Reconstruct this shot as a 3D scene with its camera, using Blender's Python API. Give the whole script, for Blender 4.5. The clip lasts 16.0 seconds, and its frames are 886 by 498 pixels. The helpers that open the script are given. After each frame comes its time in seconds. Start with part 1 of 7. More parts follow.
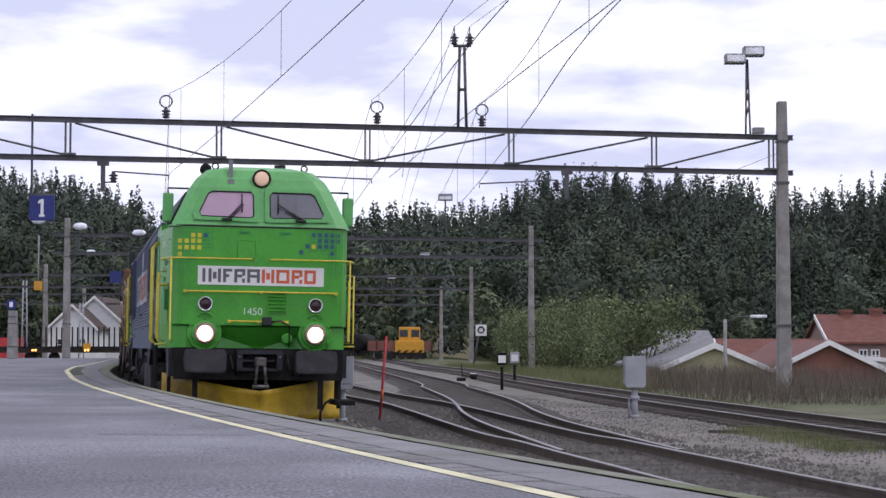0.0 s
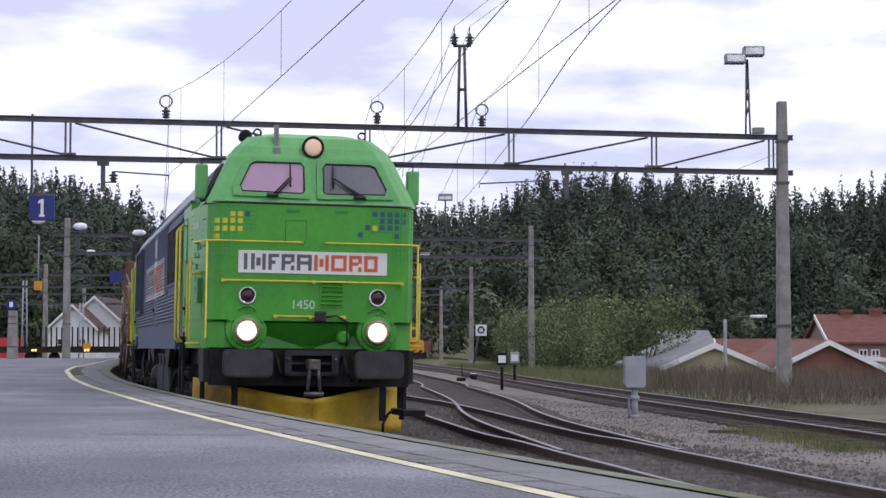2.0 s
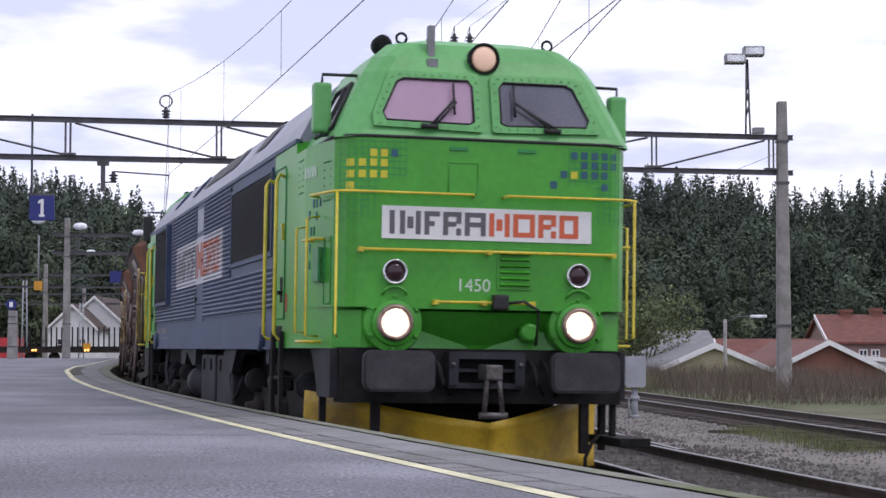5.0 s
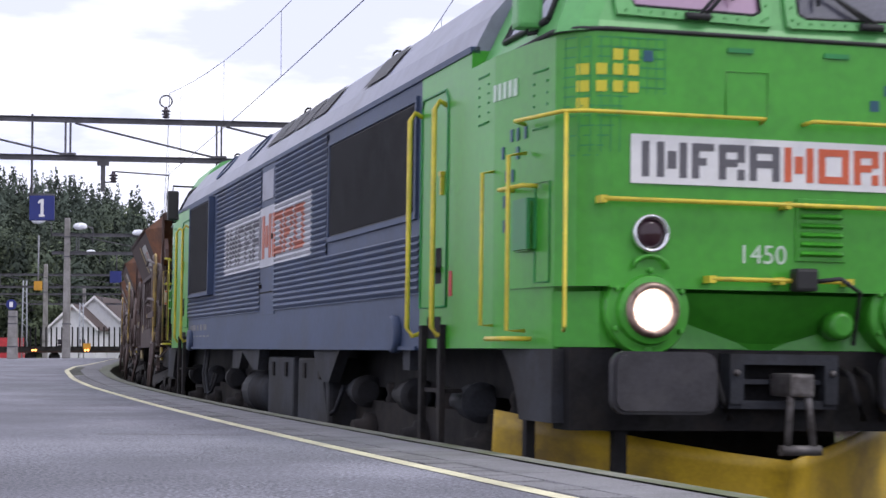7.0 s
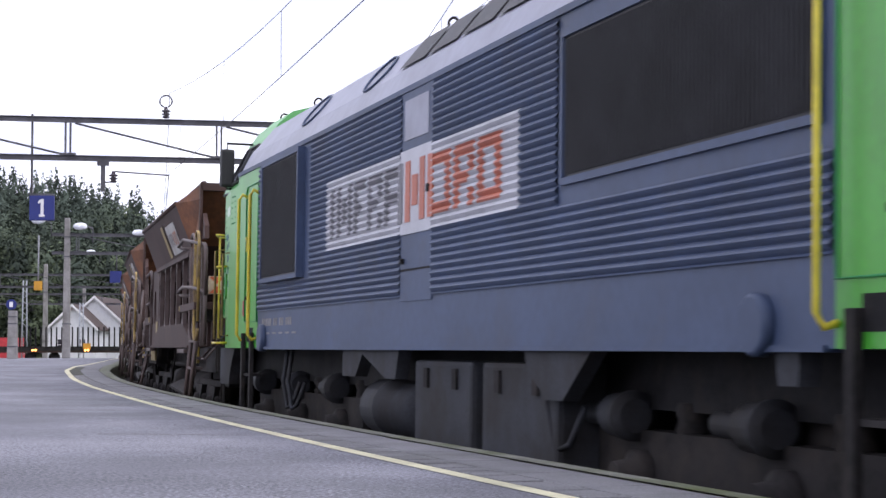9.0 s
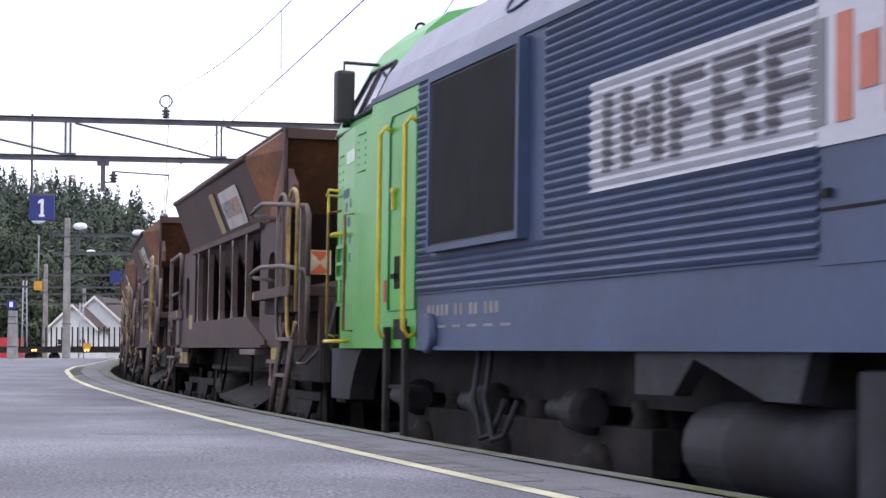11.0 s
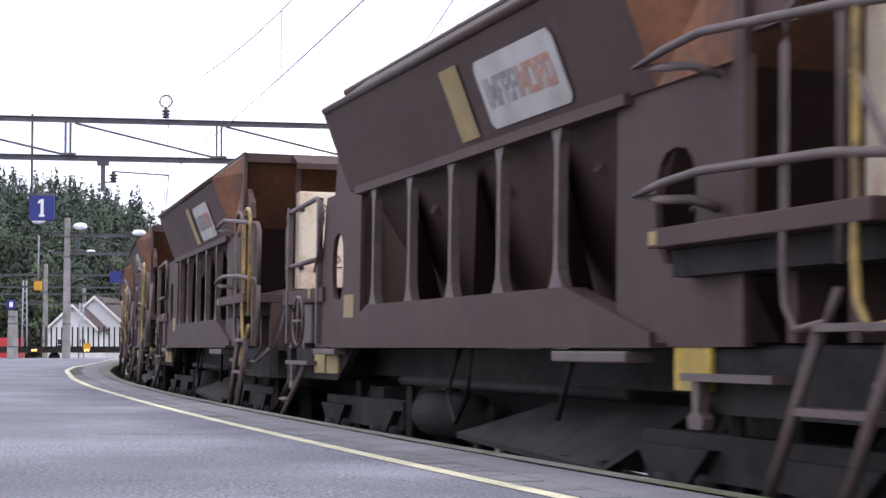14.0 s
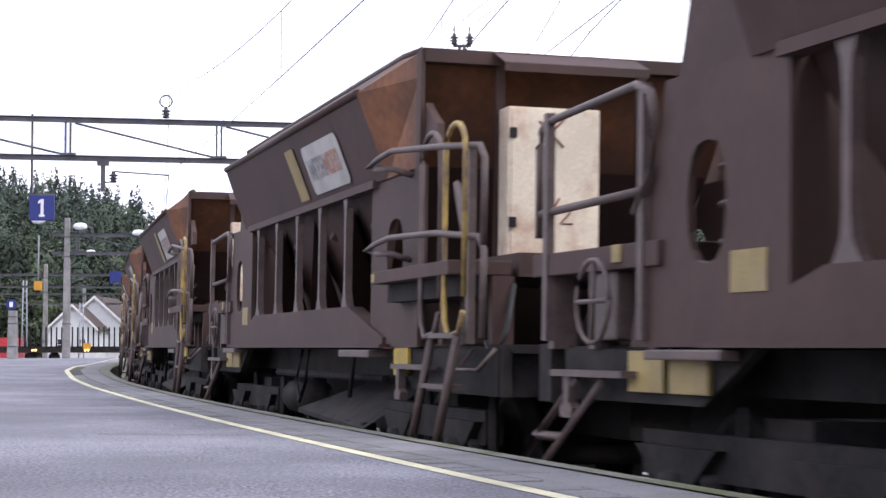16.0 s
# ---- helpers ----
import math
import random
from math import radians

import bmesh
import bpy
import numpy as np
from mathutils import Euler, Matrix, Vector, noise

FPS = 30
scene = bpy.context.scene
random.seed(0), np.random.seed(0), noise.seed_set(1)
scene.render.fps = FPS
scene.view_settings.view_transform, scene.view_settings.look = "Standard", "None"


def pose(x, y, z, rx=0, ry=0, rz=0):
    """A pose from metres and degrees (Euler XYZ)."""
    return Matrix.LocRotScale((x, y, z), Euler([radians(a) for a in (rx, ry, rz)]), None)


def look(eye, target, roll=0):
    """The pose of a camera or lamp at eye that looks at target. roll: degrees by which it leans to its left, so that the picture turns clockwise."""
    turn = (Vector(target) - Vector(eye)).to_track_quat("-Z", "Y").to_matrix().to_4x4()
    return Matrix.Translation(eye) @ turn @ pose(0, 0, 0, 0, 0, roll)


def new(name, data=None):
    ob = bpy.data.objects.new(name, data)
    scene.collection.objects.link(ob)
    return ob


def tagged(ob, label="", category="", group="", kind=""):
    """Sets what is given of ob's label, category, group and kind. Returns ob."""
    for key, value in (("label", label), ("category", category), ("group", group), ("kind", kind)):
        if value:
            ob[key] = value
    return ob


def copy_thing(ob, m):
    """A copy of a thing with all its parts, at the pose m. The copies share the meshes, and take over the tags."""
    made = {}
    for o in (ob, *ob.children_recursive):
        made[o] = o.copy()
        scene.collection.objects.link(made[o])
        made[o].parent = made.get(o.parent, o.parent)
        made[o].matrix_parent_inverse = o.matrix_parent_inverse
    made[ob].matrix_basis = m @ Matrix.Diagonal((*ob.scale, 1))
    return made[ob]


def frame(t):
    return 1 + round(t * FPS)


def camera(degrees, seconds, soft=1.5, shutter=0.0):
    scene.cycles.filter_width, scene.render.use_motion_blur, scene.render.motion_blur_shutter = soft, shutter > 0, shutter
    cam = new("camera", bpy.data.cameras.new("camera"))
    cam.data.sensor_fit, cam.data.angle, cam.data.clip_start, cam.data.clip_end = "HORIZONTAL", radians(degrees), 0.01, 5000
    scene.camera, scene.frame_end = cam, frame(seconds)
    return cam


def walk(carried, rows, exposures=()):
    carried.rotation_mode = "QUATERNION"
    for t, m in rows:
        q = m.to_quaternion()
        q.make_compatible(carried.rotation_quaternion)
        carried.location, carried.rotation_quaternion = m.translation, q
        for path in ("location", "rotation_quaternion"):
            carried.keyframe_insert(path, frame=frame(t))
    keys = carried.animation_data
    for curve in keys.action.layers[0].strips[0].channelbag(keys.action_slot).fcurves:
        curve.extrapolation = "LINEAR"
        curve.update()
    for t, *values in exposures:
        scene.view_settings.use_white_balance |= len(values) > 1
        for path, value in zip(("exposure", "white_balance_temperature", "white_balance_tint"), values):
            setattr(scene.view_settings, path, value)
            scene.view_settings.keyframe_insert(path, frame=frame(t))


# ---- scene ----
# ---------- camera ----------
cam = camera(26.73, 16.0, soft=1.5, shutter=0.5)
EYE = (0.0, 0.0, 1.278)
walk(cam, [(0.0, pose(*EYE, 90 + 3.02, 0, 0)), (16.0, pose(*EYE, 90 + 3.02, 0, 0))],
     [(0.0, -0.1), (4.2, -0.05), (6.5, 0.15), (8.5, 0.42), (12.0, 0.62), (16.0, 0.72)])

# ---------- light ----------
world = bpy.data.worlds.new("overcast_sky")
scene.world = world
world.use_nodes = True
wn, wl = world.node_tree.nodes, world.node_tree.links
bg = wn["Background"]
sky = wn.new("ShaderNodeTexSky")
sky.sky_type, sky.sun_disc = "NISHITA", False
sky.sun_elevation, sky.sun_rotation = radians(52), radians(123)
coord = wn.new("ShaderNodeTexCoord")
mapping = wn.new("ShaderNodeMapping")
mapping.inputs["Scale"].default_value = (7.0, 3.0, 26.0)
cloud = wn.new("ShaderNodeTexNoise")
cloud.inputs["Scale"].default_value, cloud.inputs["Detail"].default_value, cloud.inputs["Roughness"].default_value = 1.0, 6.0, 0.52
ramp = wn.new("ShaderNodeValToRGB")
ramp.color_ramp.elements[0].position, ramp.color_ramp.elements[0].color = 0.40, (8.4, 8.7, 11.8, 1)
ramp.color_ramp.elements[1].position, ramp.color_ramp.elements[1].color = 0.58, (14.2, 14.2, 15.9, 1)
mix = wn.new("ShaderNodeMix")
mix.data_type = "RGBA"
mix.inputs[0].default_value = 0.93
wl.new(coord.outputs["Generated"], mapping.inputs["Vector"])
wl.new(mapping.outputs["Vector"], cloud.inputs["Vector"])
wl.new(cloud.outputs["Fac"], ramp.inputs["Fac"])
wl.new(sky.outputs["Color"], mix.inputs[6])
wl.new(ramp.outputs["Color"], mix.inputs[7])
wl.new(mix.outputs[2], bg.inputs["Color"])
bg.inputs["Strength"].default_value = 0.092
sun_data = bpy.data.lights.new("sun", "SUN")
sun_data.energy, sun_data.angle, sun_data.color = 0.9, radians(15), (1.0, 0.97, 0.92)
sun = new("sun", sun_data)
sun.matrix_basis = look((40, 0, 60), (0, 26, 0))


# ---------- materials ----------
def mat(name, base, rough=0.6, metal=0.0, var=0.25, scale=3.0, fine=40.0, bump=0.1, dirt=None, dirt_at=0.6, dist=0.01, island=False, emit=0.0, spec=0.5, stretch=(1, 1, 1), grain=0.5, spread=0.28, tone=False):
    m = bpy.data.materials.new(name)
    m.use_nodes = True
    n, l = m.node_tree.nodes, m.node_tree.links
    b = n["Principled BSDF"]
    b.inputs["Roughness"].default_value, b.inputs["Metallic"].default_value = rough, metal
    b.inputs["Specular IOR Level"].default_value = spec
    if emit:
        b.inputs["Base Color"].default_value = (*base, 1)
        b.inputs["Emission Color"].default_value, b.inputs["Emission Strength"].default_value = (*base, 1), emit
        return m
    tc = n.new("ShaderNodeTexCoord")
    mp = n.new("ShaderNodeMapping")
    mp.inputs["Scale"].default_value = stretch
    l.new(tc.outputs["Object"], mp.inputs["Vector"])
    big, small = n.new("ShaderNodeTexNoise"), n.new("ShaderNodeTexNoise")
    for t, s, d in ((big, scale, 5.0), (small, fine, 3.0)):
        t.inputs["Scale"].default_value, t.inputs["Detail"].default_value = s, d
        l.new(mp.outputs["Vector"], t.inputs["Vector"])
    add = n.new("ShaderNodeMath")
    add.operation = "MULTIPLY_ADD"
    l.new(small.outputs["Fac"], add.inputs[0])
    add.inputs[1].default_value = grain
    l.new(big.outputs["Fac"], add.inputs[2])
    rp = n.new("ShaderNodeMapRange")
    l.new(add.outputs[0], rp.inputs["Value"])
    rp.inputs["From Min"].default_value, rp.inputs["From Max"].default_value = 0.5 + 0.5 * grain - 0.17 * (0.6 + grain), 0.5 + 0.5 * grain + 0.17 * (0.6 + grain)
    rp.inputs["To Min"].default_value, rp.inputs["To Max"].default_value = 1 - var, 1 + var
    val = rp.outputs["Result"]
    if island:
        geo = n.new("ShaderNodeNewGeometry")
        ir = n.new("ShaderNodeMapRange")
        l.new(geo.outputs["Random Per Island"], ir.inputs["Value"])
        ir.inputs["To Min"].default_value, ir.inputs["To Max"].default_value = 1 - spread, 1 + spread
        mu = n.new("ShaderNodeMath")
        mu.operation = "MULTIPLY"
        l.new(val, mu.inputs[0]), l.new(ir.outputs["Result"], mu.inputs[1])
        val = mu.outputs[0]
    if tone:
        at = n.new("ShaderNodeAttribute")
        at.attribute_name = "tone"
        mt = n.new("ShaderNodeMath")
        mt.operation = "MULTIPLY"
        l.new(val, mt.inputs[0]), l.new(at.outputs["Fac"], mt.inputs[1])
        val = mt.outputs[0]
    sc = n.new("ShaderNodeVectorMath")
    sc.operation = "SCALE"
    sc.inputs[0].default_value = base
    l.new(val, sc.inputs["Scale"])
    col = sc.outputs["Vector"]
    if dirt:
        dn = n.new("ShaderNodeTexNoise")
        dn.inputs["Scale"].default_value, dn.inputs["Detail"].default_value, dn.inputs["Roughness"].default_value = scale * 0.7, 8.0, 0.65
        l.new(mp.outputs["Vector"], dn.inputs["Vector"])
        dr = n.new("ShaderNodeMapRange")
        l.new(dn.outputs["Fac"], dr.inputs["Value"])
        dr.inputs["From Min"].default_value, dr.inputs["From Max"].default_value = dirt_at - 0.1, dirt_at + 0.12
        mx = n.new("ShaderNodeMix")
        mx.data_type = "RGBA"
        l.new(dr.outputs["Result"], mx.inputs[0]), l.new(col, mx.inputs[6])
        mx.inputs[7].default_value = (*dirt, 1)
        col = mx.outputs[2]
    l.new(col, b.inputs["Base Color"])
    if bump:
        bp = n.new("ShaderNodeBump")
        bp.inputs["Strength"].default_value, bp.inputs["Distance"].default_value = bump, dist
        l.new(add.outputs[0], bp.inputs["Height"])
        l.new(bp.outputs["Normal"], b.inputs["Normal"])
    return m


M = dict(
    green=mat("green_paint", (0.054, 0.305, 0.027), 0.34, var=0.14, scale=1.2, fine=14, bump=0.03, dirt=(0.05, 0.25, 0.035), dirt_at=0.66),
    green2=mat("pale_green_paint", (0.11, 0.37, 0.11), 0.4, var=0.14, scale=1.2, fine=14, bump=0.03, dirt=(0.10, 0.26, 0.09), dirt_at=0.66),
    green_dark=mat("dark_green_paint", (0.02, 0.22, 0.06), 0.4, var=0.1, bump=0),
    grey=mat("blue_grey_paint", (0.046, 0.068, 0.130), 0.52, spec=0.35, var=0.16, scale=0.9, fine=12, bump=0.03, dirt=(0.052, 0.058, 0.082), dirt_at=0.62),
    roof=mat("grey_roof_paint", (0.20, 0.205, 0.27), 0.38, var=0.18, scale=1.1, fine=9, bump=0.03, dirt=(0.11, 0.11, 0.13), dirt_at=0.64),
    black=mat("grimy_black", (0.013, 0.0125, 0.014), 0.75, spec=0.15, var=0.4, scale=4, fine=30, bump=0.25, dirt=(0.026, 0.022, 0.02), dirt_at=0.6),
    under=mat("grimy_underframe", (0.021, 0.019, 0.0195), 0.8, spec=0.15, var=0.4, scale=3, fine=25, bump=0.3, dirt=(0.042, 0.035, 0.031), dirt_at=0.58),
    dark_frame=mat("dark_grey_frame_paint", (0.034, 0.036, 0.044), 0.7, var=0.3, scale=2, dirt=(0.022, 0.02, 0.02), dirt_at=0.52, spec=0.2),
    mesh=mat("grille_mesh", (0.022, 0.022, 0.026), 0.55, metal=0.3, var=0.3, fine=60),
    rubber=mat("rubber_seal", (0.015, 0.015, 0.016), 0.6, bump=0),
    yellow=mat("yellow_rail_paint", (0.62, 0.50, 0.045), 0.4, var=0.15, scale=6, bump=0.02, dirt=(0.30, 0.24, 0.06), dirt_at=0.68),
    plow=mat("yellow_plough_paint", (0.52, 0.34, 0.02), 0.5, var=0.2, scale=2, dirt=(0.20, 0.13, 0.03), dirt_at=0.58),
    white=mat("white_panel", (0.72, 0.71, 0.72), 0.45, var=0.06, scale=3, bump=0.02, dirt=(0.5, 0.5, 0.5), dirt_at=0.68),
    # side name panels: a darker, slightly bluer white than the cab front panel
    white_side=mat("dull_white_side_panel", (0.46, 0.46, 0.50), 0.5, var=0.1, scale=2, bump=0.02, dirt=(0.33, 0.33, 0.37), dirt_at=0.62),
    panel_old=mat("weathered_panel", (0.40, 0.39, 0.37), 0.6, var=0.12, scale=3, dirt=(0.28, 0.26, 0.23), dirt_at=0.58),
    old_grey=mat("faded_grey_marking", (0.20, 0.19, 0.19), 0.6, bump=0),
    old_red=mat("faded_red_marking", (0.34, 0.17, 0.12), 0.6, bump=0),
    letter_grey=mat("grey_lettering", (0.11, 0.105, 0.12), 0.5, var=0.1, bump=0),
    letter_red=mat("orange_red_lettering", (0.58, 0.11, 0.045), 0.5, var=0.1, bump=0),
    sq_yellow=mat("yellow_square", (0.55, 0.50, 0.03), 0.5, var=0.08, bump=0),
    sq_blue=mat("blue_square", (0.018, 0.085, 0.13), 0.5, var=0.08, bump=0),
    text_pale=mat("pale_lettering", (0.55, 0.66, 0.55), 0.5, var=0.1, bump=0),
    chrome=mat("worn_chrome", (0.72, 0.72, 0.74), 0.22, metal=1.0, var=0.08, bump=0),
    lens_dark=mat("dark_marker_lens", (0.035, 0.014, 0.02), 0.12, var=0.1, bump=0),
    lamp_ring=mat("worn_copper_lamp_ring", (0.34, 0.24, 0.20), 0.4, metal=0.7, var=0.25, scale=12, bump=0.05, dirt=(0.10, 0.06, 0.05), dirt_at=0.6),
    buffer_face=mat("worn_buffer_steel", (0.026, 0.024, 0.029), 0.5, var=0.35, scale=5, fine=40, bump=0.15, dirt=(0.05, 0.046, 0.05), dirt_at=0.6),
    link=mat("rubbed_steel_link", (0.13, 0.12, 0.12), 0.5, metal=0.5, var=0.3, scale=9, dirt=(0.05, 0.04, 0.035), dirt_at=0.55),
    side_grey=mat("weathered_grey_lettering", (0.15, 0.145, 0.165), 0.55, var=0.18, scale=2, bump=0),
    side_red=mat("weathered_red_lettering", (0.43, 0.125, 0.075), 0.55, var=0.18, scale=2, bump=0),
    tile_brown=mat("brown_roof_tile", (0.062, 0.040, 0.036), 0.8, var=0.2, scale=2, fine=14, bump=0.4),
    lamp_on=mat("lit_headlamp", (1.0, 0.93, 0.86), emit=14.0),
    lamp_top=mat("warm_upper_lamp", (0.62, 0.42, 0.32), emit=0.45),
    glass_pink=mat("pink_tinted_windscreen", (0.42, 0.27, 0.38), 0.08, var=0.05, bump=0, spec=0.8),
    glass_dark=mat("dark_windscreen", (0.10, 0.10, 0.13), 0.05, var=0.2, scale=1.5, bump=0, spec=0.9),
    brown=mat("faded_brown_hopper_paint", (0.060, 0.0335, 0.029), 0.68, spec=0.3, var=0.22, scale=0.8, fine=9, bump=0.08, dirt=(0.044, 0.026, 0.022), dirt_at=0.54),
    rust=mat("rusty_hopper_steel", (0.155, 0.058, 0.022), 0.75, var=0.4, scale=1.5, fine=12, bump=0.2, dirt=(0.085, 0.042, 0.028), dirt_at=0.52),
    tube_y=mat("dirty_yellow_tube", (0.30, 0.20, 0.055), 0.55, var=0.3, scale=5, dirt=(0.10, 0.065, 0.045), dirt_at=0.55),
    tube_g=mat("grey_brown_tube", (0.085, 0.058, 0.053), 0.55, var=0.25, scale=5),
    cream=mat("stained_cream_steel", (0.66, 0.57, 0.44), 0.55, var=0.14, scale=2.0, bump=0.05, dirt=(0.30, 0.10, 0.05), dirt_at=0.59),
    plate=mat("faded_yellow_plate", (0.27, 0.20, 0.075), 0.6, var=0.2, scale=4, dirt=(0.2, 0.15, 0.08), dirt_at=0.6),
    yellow_plate=mat("yellow_label_plate", (0.42, 0.29, 0.04), 0.6, var=0.25, scale=4, dirt=(0.2, 0.15, 0.08), dirt_at=0.6),
    asphalt=mat("worn_grey_asphalt", (0.195, 0.194, 0.222), 0.9, var=0.72, scale=0.5, fine=48, bump=0.6, dist=0.008, grain=2.2, spec=0.25, dirt=(0.135, 0.135, 0.155), dirt_at=0.57),
    paving=mat("platform_edge_paving", (0.20, 0.195, 0.205), 0.9, var=0.32, grain=1.2, scale=1.5, fine=60, bump=0.4, dirt=(0.12, 0.12, 0.115), dirt_at=0.6),
    joint=mat("mossy_joint", (0.055, 0.055, 0.04), 0.95, var=0.4, scale=5),
    coping=mat("mossy_concrete_coping", (0.19, 0.19, 0.155), 0.9, var=0.25, scale=3, bump=0.3, dirt=(0.10, 0.12, 0.04), dirt_at=0.55),
    line=mat("worn_yellow_line", (0.62, 0.58, 0.40), 0.85, var=0.2, scale=2, fine=30, dirt=(0.34, 0.32, 0.22), dirt_at=0.66),
    gravel=mat("dusty_yard_gravel", (0.178, 0.160, 0.146), 0.95, var=0.35, grain=1.2, scale=0.35, fine=25, bump=0.6, dist=0.03, dirt=(0.10, 0.10, 0.085), dirt_at=0.56),
    ballast=mat("dark_ballast", (0.062, 0.054, 0.052), 0.95, var=0.55, grain=1.5, scale=2.0, fine=22, bump=1.0, dist=0.05),
    stones=mat("ballast_stones", (0.105, 0.095, 0.09), 0.95, var=0.2, island=True, bump=0),
    sleeper=mat("weathered_sleeper", (0.075, 0.062, 0.055), 0.9, var=0.3, scale=4),
    rail=mat("rusty_rail_web", (0.065, 0.045, 0.036), 0.7, var=0.3, scale=5),
    rail_top=mat("polished_rail_head", (0.20, 0.19, 0.19), 0.42, metal=0.6, var=0.15, bump=0),
    steel=mat("grey_gantry_steel", (0.085, 0.082, 0.095), 0.6, var=0.25, scale=3),
    concrete=mat("concrete_mast", (0.27, 0.255, 0.25), 0.9, var=0.2, scale=2, fine=20, bump=0.3, dirt=(0.17, 0.16, 0.15), dirt_at=0.55),
    wire=mat("copper_wire", (0.05, 0.045, 0.05), 0.6, bump=0),
    insul=mat("brown_insulator", (0.04, 0.03, 0.045), 0.25, bump=0),
    lampgrey=mat("grey_lamp_housing", (0.24, 0.24, 0.26), 0.5, bump=0),
    boxgrey=mat("grey_cabinet_paint", (0.33, 0.34, 0.38), 0.5, var=0.1),
    red=mat("red_stake_paint", (0.45, 0.03, 0.04), 0.5),
    blue=mat("blue_sign", (0.012, 0.022, 0.16), 0.4, var=0.08, bump=0),
    brickred=mat("red_brick_wall", (0.20, 0.085, 0.065), 0.85, var=0.2, scale=1, fine=12),
    pinkwall=mat("pale_brick_wall", (0.25, 0.16, 0.145), 0.85, var=0.15, scale=1, fine=12),
    creamwall=mat("cream_wall", (0.46, 0.42, 0.27), 0.85, var=0.1),
    whitewall=mat("white_wall", (0.62, 0.62, 0.64), 0.8, var=0.06),
    tile_red=mat("red_roof_tile", (0.145, 0.052, 0.040), 0.8, var=0.2, scale=2, fine=14, bump=0.4),
    roof_grey=mat("grey_sheet_roof", (0.17, 0.17, 0.18), 0.7, var=0.2),
    darkwin=mat("dark_window", (0.03, 0.035, 0.045), 0.1, bump=0),
    grass=mat("dry_grass_soil", (0.10, 0.095, 0.05), 0.95, var=0.4, scale=0.25, fine=6, bump=0.6, dist=0.05, dirt=(0.06, 0.085, 0.025), dirt_at=0.5),
    blade=mat("grass_blades", (0.135, 0.145, 0.06), 0.8, var=0.2, island=True, bump=0),
    weed=mat("brown_weeds", (0.12, 0.095, 0.075), 0.9, var=0.25, island=True, bump=0),
    conifer=mat("spruce_needles", (0.058, 0.073, 0.059), 0.95, var=0.45, scale=0.10, fine=0.35, island=True, bump=0, spec=0.1, spread=0.05, tone=True),
    leaf=mat("birch_leaves", (0.088, 0.108, 0.066), 0.95, var=0.45, scale=0.09, fine=0.35, island=True, bump=0, spec=0.1, spread=0.05, tone=True),
    leaf_dark=mat("alder_leaves", (0.068, 0.085, 0.062), 0.95, var=0.45, scale=0.09, fine=0.35, island=True, bump=0, spec=0.1, spread=0.05, tone=True),
    bush=mat("bush_leaves", (0.125, 0.155, 0.07), 0.9, var=0.3, scale=0.4, fine=3, island=True, bump=0),
    bark=mat("bark", (0.06, 0.045, 0.035), 0.9, var=0.3),
    machine=mat("orange_machine_paint", (0.55, 0.27, 0.02), 0.5, var=0.15),
    orange=mat("orange_tail_lamp", (1.0, 0.4, 0.1), emit=4.0),
    lampwhite=mat("white_lamp_glass", (0.75, 0.76, 0.82), 0.3, bump=0),
)


# ---------- mesh tools ----------
def quad(bm, *pts):
    return bm.faces.new([bm.verts.new(p) for p in pts])


def box(bm, x0, x1, y0, y1, z0, z1, bevel=0.0):
    v = [bm.verts.new((x, y, z)) for x in (x0, x1) for y in (y0, y1) for z in (z0, z1)]
    fs = [bm.faces.new([v[i] for i in f]) for f in ((0, 1, 3, 2), (4, 6, 7, 5), (0, 4, 5, 1), (2, 3, 7, 6), (0, 2, 6, 4), (1, 5, 7, 3))]
    if bevel:
        bmesh.ops.bevel(bm, geom=list({e for f in fs for e in f.edges}), offset=bevel, segments=2, affect="EDGES", profile=0.6)


def prism(bm, outline, axis, a, b):
    """A closed outline of 2D points, drawn out along an axis from a to b."""
    def put(p, t):
        return {"x": (t, p[0], p[1]), "y": (p[0], t, p[1]), "z": (p[0], p[1], t)}[axis]
    va, vb = [bm.verts.new(put(p, a)) for p in outline], [bm.verts.new(put(p, b)) for p in outline]
    n = len(outline)
    for i in range(n):
        bm.faces.new((va[i], va[(i + 1) % n], vb[(i + 1) % n], vb[i]))
    bm.faces.new(va), bm.faces.new(vb)


def tube(bm, pts, r, n=6, cap=True):
    pts = [Vector(p) for p in pts]
    rings = []
    for i, p in enumerate(pts):
        d = (pts[min(i + 1, len(pts) - 1)] - pts[max(i - 1, 0)]).normalized()
        up = Vector((0, 0, 1)) if abs(d.z) < 0.9 else Vector((1, 0, 0))
        u = d.cross(up).normalized()
        w = d.cross(u)
        rr = r[i] if isinstance(r, (list, tuple)) else r
        rings.append([bm.verts.new(p + (u * math.cos(a) + w * math.sin(a)) * rr) for a in [k * 2 * math.pi / n for k in range(n)]])
    for a, b in zip(rings, rings[1:]):
        for k in range(n):
            f = bm.faces.new((a[k], a[(k + 1) % n], b[(k + 1) % n], b[k]))
            f.smooth = True
    if cap:
        bm.faces.new(rings[0]), bm.faces.new(rings[-1])


